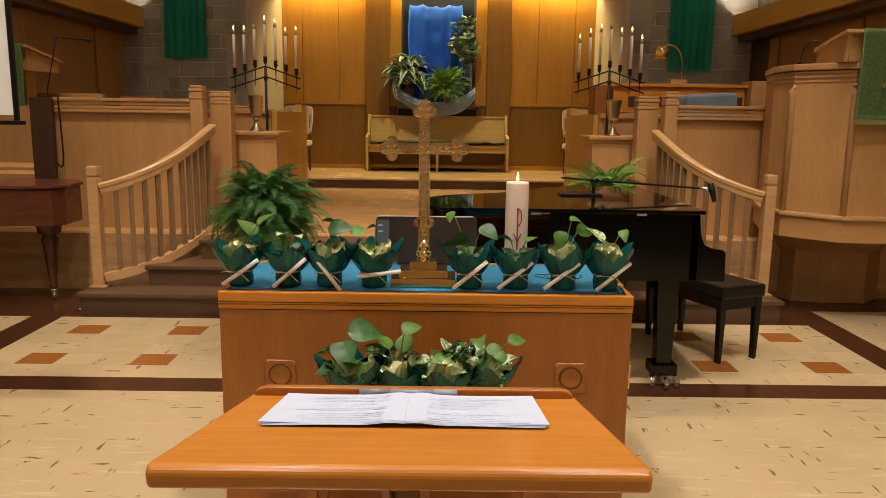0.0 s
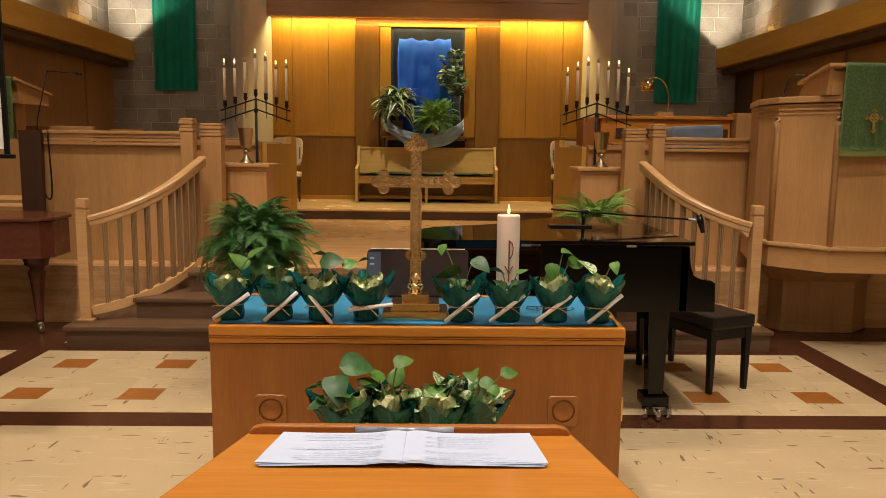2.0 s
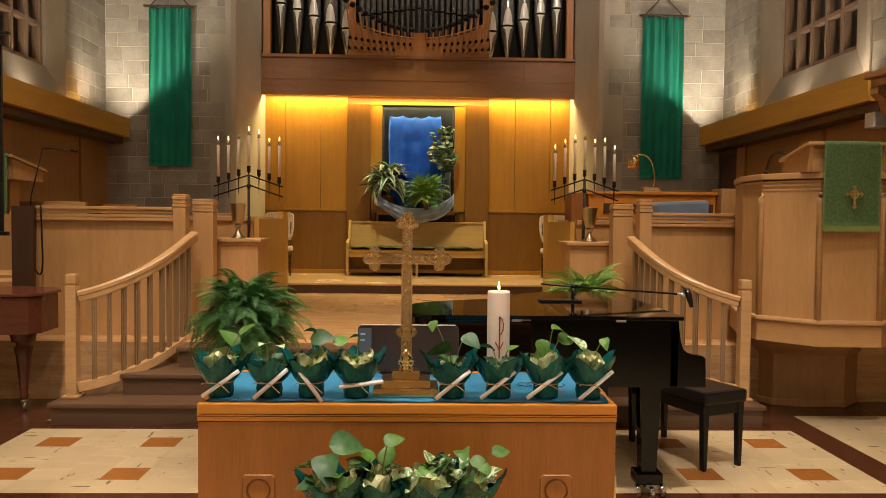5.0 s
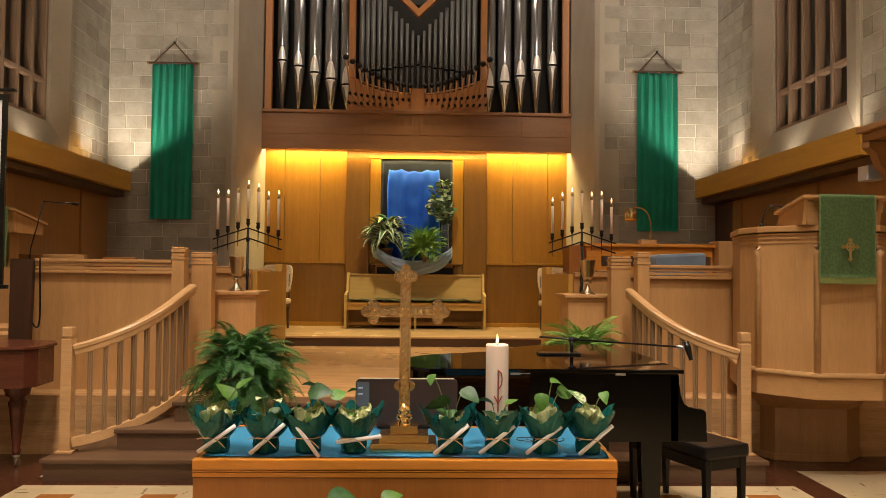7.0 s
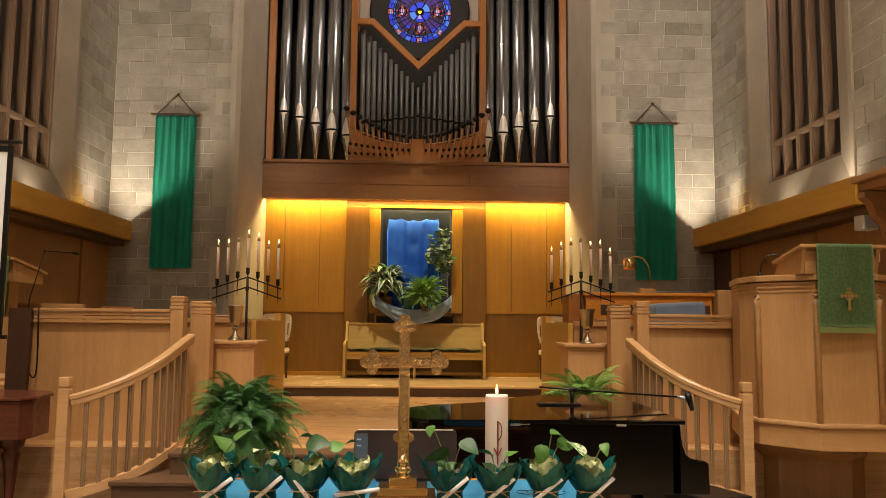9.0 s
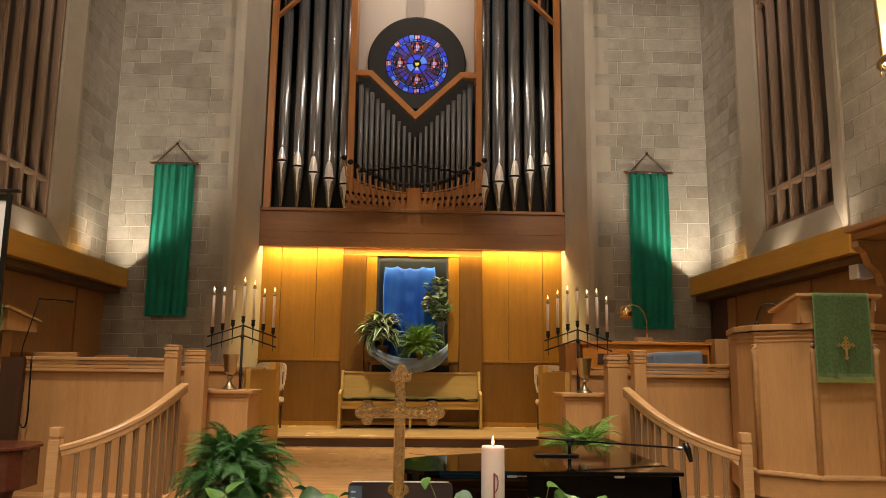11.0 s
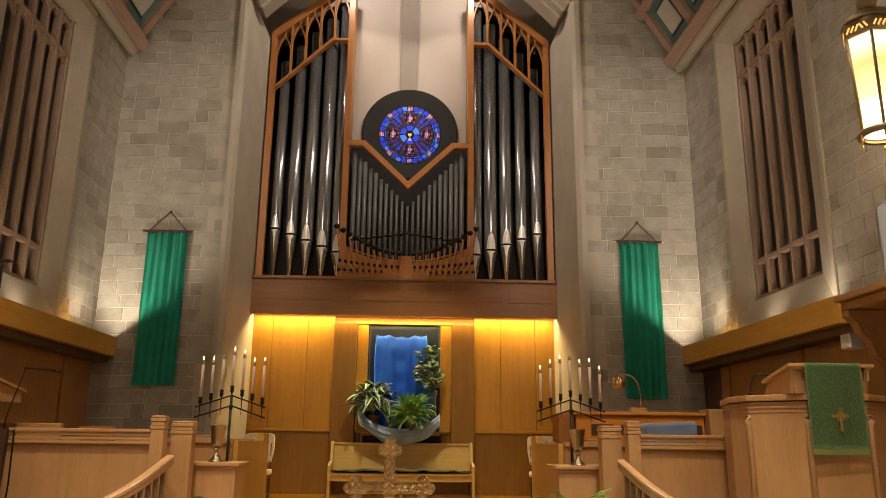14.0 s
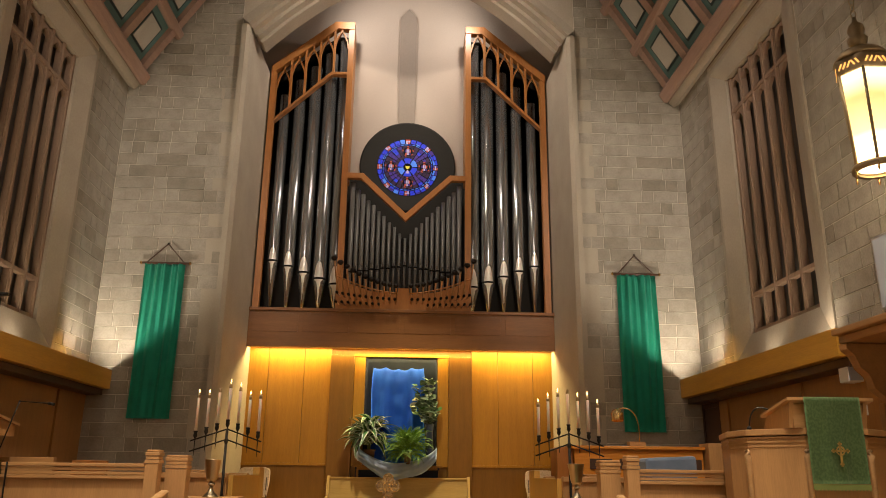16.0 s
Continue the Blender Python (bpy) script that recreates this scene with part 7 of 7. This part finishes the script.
for y0, y1 in ((4.142, 4.19), (5.56, 5.608)):
    part("arm", prism([(1.50, 0.66), (1.50, 1.045), (1.552, 1.045), (1.555, 0.93), (1.575, 0.875), (1.61, 0.85), (1.69, 0.845), (1.71, 0.83), (1.715, 0.66)], y0, y1, bev=0.006), M_BLACK, gp)
part("keybed", cube(1.50, 1.712, 4.191, 5.559, 0.66, 0.72), M_BLACK, gp)
part("fallboard", cube(1.50, 1.56, 4.191, 5.559, 0.721, 1.0), M_BLACK, gp)
part("keys", cube(1.562, 1.70, 4.22, 5.53, 0.722, 0.742), M_PAPER, gp, "white keys")
part("hinge", cube(0.62, 0.69, 4.118, 4.126, 1.046, 1.05), M_SILVER, gp)
for xh in (0.58, 1.18):
    part("lid_hinge", cube(xh, xh + 0.055, 4.116, 4.124, 1.040, 1.052), M_SILVER, gp)
for x, y in ((1.415, 4.26), (1.415, 5.45), (0.25, 4.6)):
    leg = part("leg", prism([(x - 0.064, 0.66), (x + 0.064, 0.66), (x + 0.044, 0.14), (x - 0.044, 0.14)], y - 0.05, y + 0.05, bev=0.006), M_BLACK, gp)
    part("leg_block", cube(x - 0.078, x + 0.078, y - 0.07, y + 0.07, 0.07, 0.139, 0.008), M_BLACK, leg)
    for dx, dy in ((-0.07, -0.06), (0.075, -0.06), (0.0, -0.10), (0.0, 0.06)):
        bm = lathe([(0.034, -0.014), (0.037, -0.008), (0.037, 0.008), (0.034, 0.014)], 16)
        bmesh.ops.transform(bm, matrix=Matrix.Translation((x + dx, y + dy, 0.037)) @ Matrix.Rotation(PI / 2, 4, "Y"), verts=bm.verts)
        part("caster", bm, M_CHROME, leg)
part("pedal_lyre", cube(1.10, 1.18, 4.75, 5.0, 0.12, 0.66, 0.01), M_BLACK, gp)
mic = thing("desk_microphone", "black boom microphone standing on the piano lid", "microphone")
MZ = 1.0735
part("base", cube(0.86, 1.14, 4.86, 4.98, MZ, MZ + 0.012, 0.004), M_SATIN_BLACK, mic)
part("pole", sweep([(1.09, 4.92, MZ + 0.01), (1.09, 4.92, MZ + 0.10)], ring(0.012, 8)), M_SATIN_BLACK, mic)
part("boom", sweep([(0.87, 4.92, MZ + 0.115), (1.09, 4.92, MZ + 0.10), (1.80, 4.92, MZ + 0.055)], ring(0.007, 6)), M_SATIN_BLACK, mic)
part("clutch", sweep([(1.07, 4.92, MZ + 0.10), (1.12, 4.92, MZ + 0.098)], ring(0.016, 8)), M_SATIN_BLACK, mic)
part("capsule", sweep([(1.86, 4.90, MZ + 0.09), (1.87, 4.89, MZ + 0.05), (1.885, 4.87, MZ - 0.03)], ring(0.022, 12), scales=[0.9, 1.0, 0.6]), M_SATIN_BLACK, mic)
part("clip", sweep([(1.80, 4.92, MZ + 0.055), (1.87, 4.90, MZ + 0.05)], ring(0.012, 8)), M_SILVER, mic)

pb = thing("piano_bench", "black piano bench with a padded vinyl seat", "bench", pose(1.905, 5.05, 0, 0, 0, 23))
part("seat_pad", cube(-0.185, 0.185, -0.40, 0.40, 0.43, 0.52, 0.022), M_LEATHER, pb)
part("apron", cube(-0.165, 0.165, -0.375, 0.375, 0.36, 0.43, 0.004), M_SATIN_BLACK, pb)
for x in (-0.150, 0.150):
    for y in (-0.36, 0.36):
        part("leg", prism([(x - 0.028, 0.43), (x + 0.028, 0.43), (x + 0.013, 0.0), (x - 0.013, 0.0)], y - 0.020, y + 0.020, bev=0.004), M_SATIN_BLACK, pb)

bp = thing("brown_grand_piano", "mahogany grand piano with turned legs on brass casters", "piano")
part("case", prism([(-4.5, 5.75), (-3.05, 5.92), (-2.99, 6.02), (-3.0, 6.32), (-3.1, 6.5), (-4.5, 6.8)], 0.665, 0.965, "z", bev=0.01), M_MAHOG, bp)
part("lid", prism([(-4.52, 5.73), (-3.04, 5.90), (-2.97, 6.01), (-2.98, 6.33), (-3.09, 6.52), (-4.52, 6.82)], 0.968, 0.992, "z", bev=0.006), M_MAHOG, bp)
for x, y in ((-3.22, 6.18), (-4.3, 6.3)):
    lg = part("leg", lathe([(0.028, 0.09), (0.036, 0.12), (0.030, 0.14), (0.062, 0.46), (0.075, 0.52), (0.058, 0.54), (0.058, 0.56), (0.095, 0.58), (0.10, 0.61), (0.11, 0.635), (0.12, 0.665)], 8, at=(x, y, 0)), M_MAHOG, bp)
    part("caster_fork", lathe([(0.02, 0.05), (0.03, 0.09)], 10, at=(x, y, 0)), M_BRONZE, lg)
    bm = lathe([(0.03, -0.012), (0.034, 0.0), (0.03, 0.012)], 14)
    bmesh.ops.transform(bm, matrix=Matrix.Translation((x + 0.015, y - 0.01, 0.034)) @ Matrix.Rotation(PI / 2, 4, "Y"), verts=bm.verts)
    part("caster_wheel", bm, M_BRONZE, lg)

# projection screen at the side
ps = thing("projection_screen", "white projection screen with a black border on a tripod", "projection screen")
part("fabric", cube(-3.6, -1.951, 3.505, 3.509, 1.56, 2.42), M_SCREEN, ps)
part("border", cube(-1.950, -1.928, 3.50, 3.514, 1.53, 2.45), M_SATIN_BLACK, ps)
part("bottom_bar", cube(-3.65, -1.905, 3.49, 3.52, 1.515, 1.535, 0.004), M_SATIN_BLACK, ps)
part("top_border", cube(-3.6, -1.951, 3.50, 3.512, 2.42, 2.45), M_SATIN_BLACK, ps)
part("top_bar", cube(-3.65, -1.89, 3.49, 3.52, 2.462, 2.475, 0.003), M_SATIN_BLACK, ps)
part("pole", sweep([(-2.8, 3.55, 0.2), (-2.8, 3.55, 2.5)], ring(0.018, 8)), M_SATIN_BLACK, ps)
for k in range(3):
    a = 2 * PI * k / 3 + 0.5
    part("tripod_leg", sweep([(-2.8, 3.55, 0.55), (-2.8 + 0.5 * math.cos(a), 3.55 + 0.5 * math.sin(a), 0.012)], ring(0.012, 6)), M_SATIN_BLACK, ps)

# dark flat screen standing on the back of the table
mo = thing("flat_screen", "dark brown flat screen with a grey label on the table", "screen", pose(0.008, 3.262, ZT))
pts = []
for cx_, cz_, a0 in ((0.209, 0.195, 0), (-0.212, 0.195, 1), (-0.212, 0.024, 2), (0.209, 0.024, 3)):
    pts += [(cx_ + 0.018 * math.cos((a0 + i / 4) * PI / 2), cz_ + 0.018 * math.sin((a0 + i / 4) * PI / 2)) for i in range(5)]
part("panel", prism(pts, -0.006, 0.006), mat("brown_black_plastic", (0.055, 0.033, 0.026), 0.3), mo)
part("rim", prism([(-0.214, 0.2135), (0.211, 0.2135), (0.211, 0.2165), (-0.214, 0.2165)], -0.008, 0.008), M_UPHOL, mo)
part("label", cube(-0.226, -0.169, -0.010, -0.0065, 0.090, 0.199), mat("grey_label", (0.10, 0.115, 0.13), 0.5), mo, "dark grey label with two lines")
for z in (0.171, 0.144):
    part("label_mark", cube(-0.218, -0.198, -0.0125, -0.0105, z, z + 0.0065), M_INK, mo)
part("foot", cube(-0.13, 0.12, -0.04, 0.04, 0.0, 0.008, 0.003), M_SATIN_BLACK, mo)
cb = thing("thin_cable", "thin black cable coiled on the blue cloth", "cable")
part("cable", sweep([(0.499 + 0.049 * math.cos(i * 0.5) + 0.0032 * i, 2.987 + 0.041 * math.sin(i * 0.5), ZT + 0.003 + 0.0016 * (i % 3)) for i in range(40)], ring(0.0017, 4)), M_SATIN_BLACK, cb)

# ---------------------------------------------------------------- floor tiles
TILES = {}


def tile_mesh(kind, m):
    if kind not in TILES:
        bm = bmesh.new()
        h, d = TILE / 2, ROW / 2
        vs0 = [bm.verts.new((x * h, y * d, -0.006)) for x, y in ((-1, -1), (1, -1), (1, 1), (-1, 1))]
        h, d = h - 0.0004, d - 0.0004
        vs1 = [bm.verts.new((x * h, y * d, 0.0)) for x, y in ((-1, -1), (1, -1), (1, 1), (-1, 1))]
        bm.faces.new(vs1)
        for i in range(4):
            bm.faces.new((vs0[i], vs0[(i + 1) % 4], vs1[(i + 1) % 4], vs1[i]))
        TILES[kind] = mesh_of("tile", bm, m)
    return TILES[kind]


def tile_kind(i, j):
    """i: column from the middle, j: row from the first maroon band."""
    c = i if i >= 0 else -i - 1
    if j == 0 and c < 13:
        return "dark"
    if c == 12 and j >= 0:
        return "dark"
    if j >= (9 if i > 12 else 7):
        return "dark"
    if j in (2, 5) and c < 12 and (c - 1) % 3 == 0 and c > 0:
        return "rust"
    return "cream"


rest = {"cream": bmesh.new(), "dark": bmesh.new()}
for j in range(-57, 15):
    for i in range(-19, 19):
        x, y = 0.042 + (i + 0.5) * TILE, 4.03 + (j + 0.5) * ROW
        kind = tile_kind(i, j)
        if abs(x) < 2.78 and y > 5.86:
            continue
        near = 0 <= j <= 6 and -13 <= i <= 12
        if near and not (abs(x) < 0.9 and y < 4.1):
            ob = new("tile", tile_mesh(kind, {"cream": M_TILE, "rust": M_TILE_RUST, "dark": M_TILE_DARK}[kind]))
            ob.location, ob.parent = (x, y, 0), floor
        else:
            bm = rest["dark" if kind == "dark" else "cream"]
            h, d = TILE / 2 - 0.0004, ROW / 2 - 0.0004
            bm.faces.new([bm.verts.new((x + a * h, y + b * d, 0)) for a, b in ((-1, -1), (1, -1), (1, 1), (-1, 1))])
tagged(part("tile_field", rest["cream"], M_TILE, floor), kind="stuff")
tagged(part("tile_border", rest["dark"], M_TILE_DARK, floor), kind="stuff")

# ---------------------------------------------------------------- stone blocks
COURSE = 0.2025
BLOCKS = {}


def block_mesh(length, face):
    key = (round(length, 2), face)
    if key not in BLOCKS:
        bm = bmesh.new()
        l, h, d = key[0] / 2 - 0.004, COURSE / 2 - 0.004, 0.010
        put = (lambda u, w, v: (u, w, v)) if face == "y" else (lambda u, w, v: (w, u, v))
        a = [bm.verts.new(put(u, 0.02, v)) for u, v in ((-l, -h), (l, -h), (l, h), (-l, h))]
        c = [bm.verts.new(put(u, 0.004, v)) for u, v in ((-l, -h), (l, -h), (l, h), (-l, h))]
        b = [bm.verts.new(put(u, 0.0, v)) for u, v in ((-l + 0.004, -h + 0.004), (l - 0.004, -h + 0.004), (l - 0.004, h - 0.004), (-l + 0.004, h - 0.004))]
        bm.faces.new(b)
        for p, q in ((a, c), (c, b)):
            for i in range(4):
                bm.faces.new((p[i], p[(i + 1) % 4], q[(i + 1) % 4], q[i]))
        bmesh.ops.recalc_face_normals(bm, faces=bm.faces)
        BLOCKS[key] = mesh_of("block", bm, M_BLOCK)
    return BLOCKS[key]


def lay(parent, u0, u1, z0, z1, place, face, seed, keep=lambda u, z: True):
    r = random.Random(seed)
    z = z0
    made = 0
    while z + COURSE * 0.6 < z1:
        u = u0
        off = r.uniform(0.1, 0.5)
        while u1 - u > 0.02:
            ln = off if u == u0 else r.choice((0.2, 0.2, 0.3, 0.4, 0.4, 0.5, 0.6))
            if u1 - u - ln < 0.12:
                ln = u1 - u
            um = u + ln / 2
            if keep(um, z) and made < 296:
                ob = new("block", block_mesh(ln, face))
                ob.matrix_basis = place(um, z + COURSE / 2)
                ob.parent = parent
                made += 1
            u += ln
        z += COURSE


def jitter(u, z):
    return 0.002 * math.sin(u * 37.0 + z * 51.0)


for s, nm in ((-1, "left"), (1, "right")):
    lay(WALLS["front_" + nm], 2.868, WX, 1.5, 10.9, lambda u, z: Matrix.Translation((s * u, WY + jitter(u, z), z)), "y", 17 + s, lambda u, z: z < 7.75 + (4.7 - u) * 1.64)
    flip = Matrix.Diagonal((-1, 1, 1, 1)) if s < 0 else Matrix.Identity(4)
    lay(WALLS["side_" + nm], 10.06, WY, 3.07, 7.9, lambda u, z: Matrix.Translation((s * (WX + 0.0 * u) - s * jitter(u, z), u, z)) @ flip, "x", 27 + s)
    lay(WALLS["side_" + nm], 5.02, 7.49, 3.07, 7.9, lambda u, z: Matrix.Translation((s * WX - s * jitter(u, z), u, z)) @ flip, "x", 37 + s)
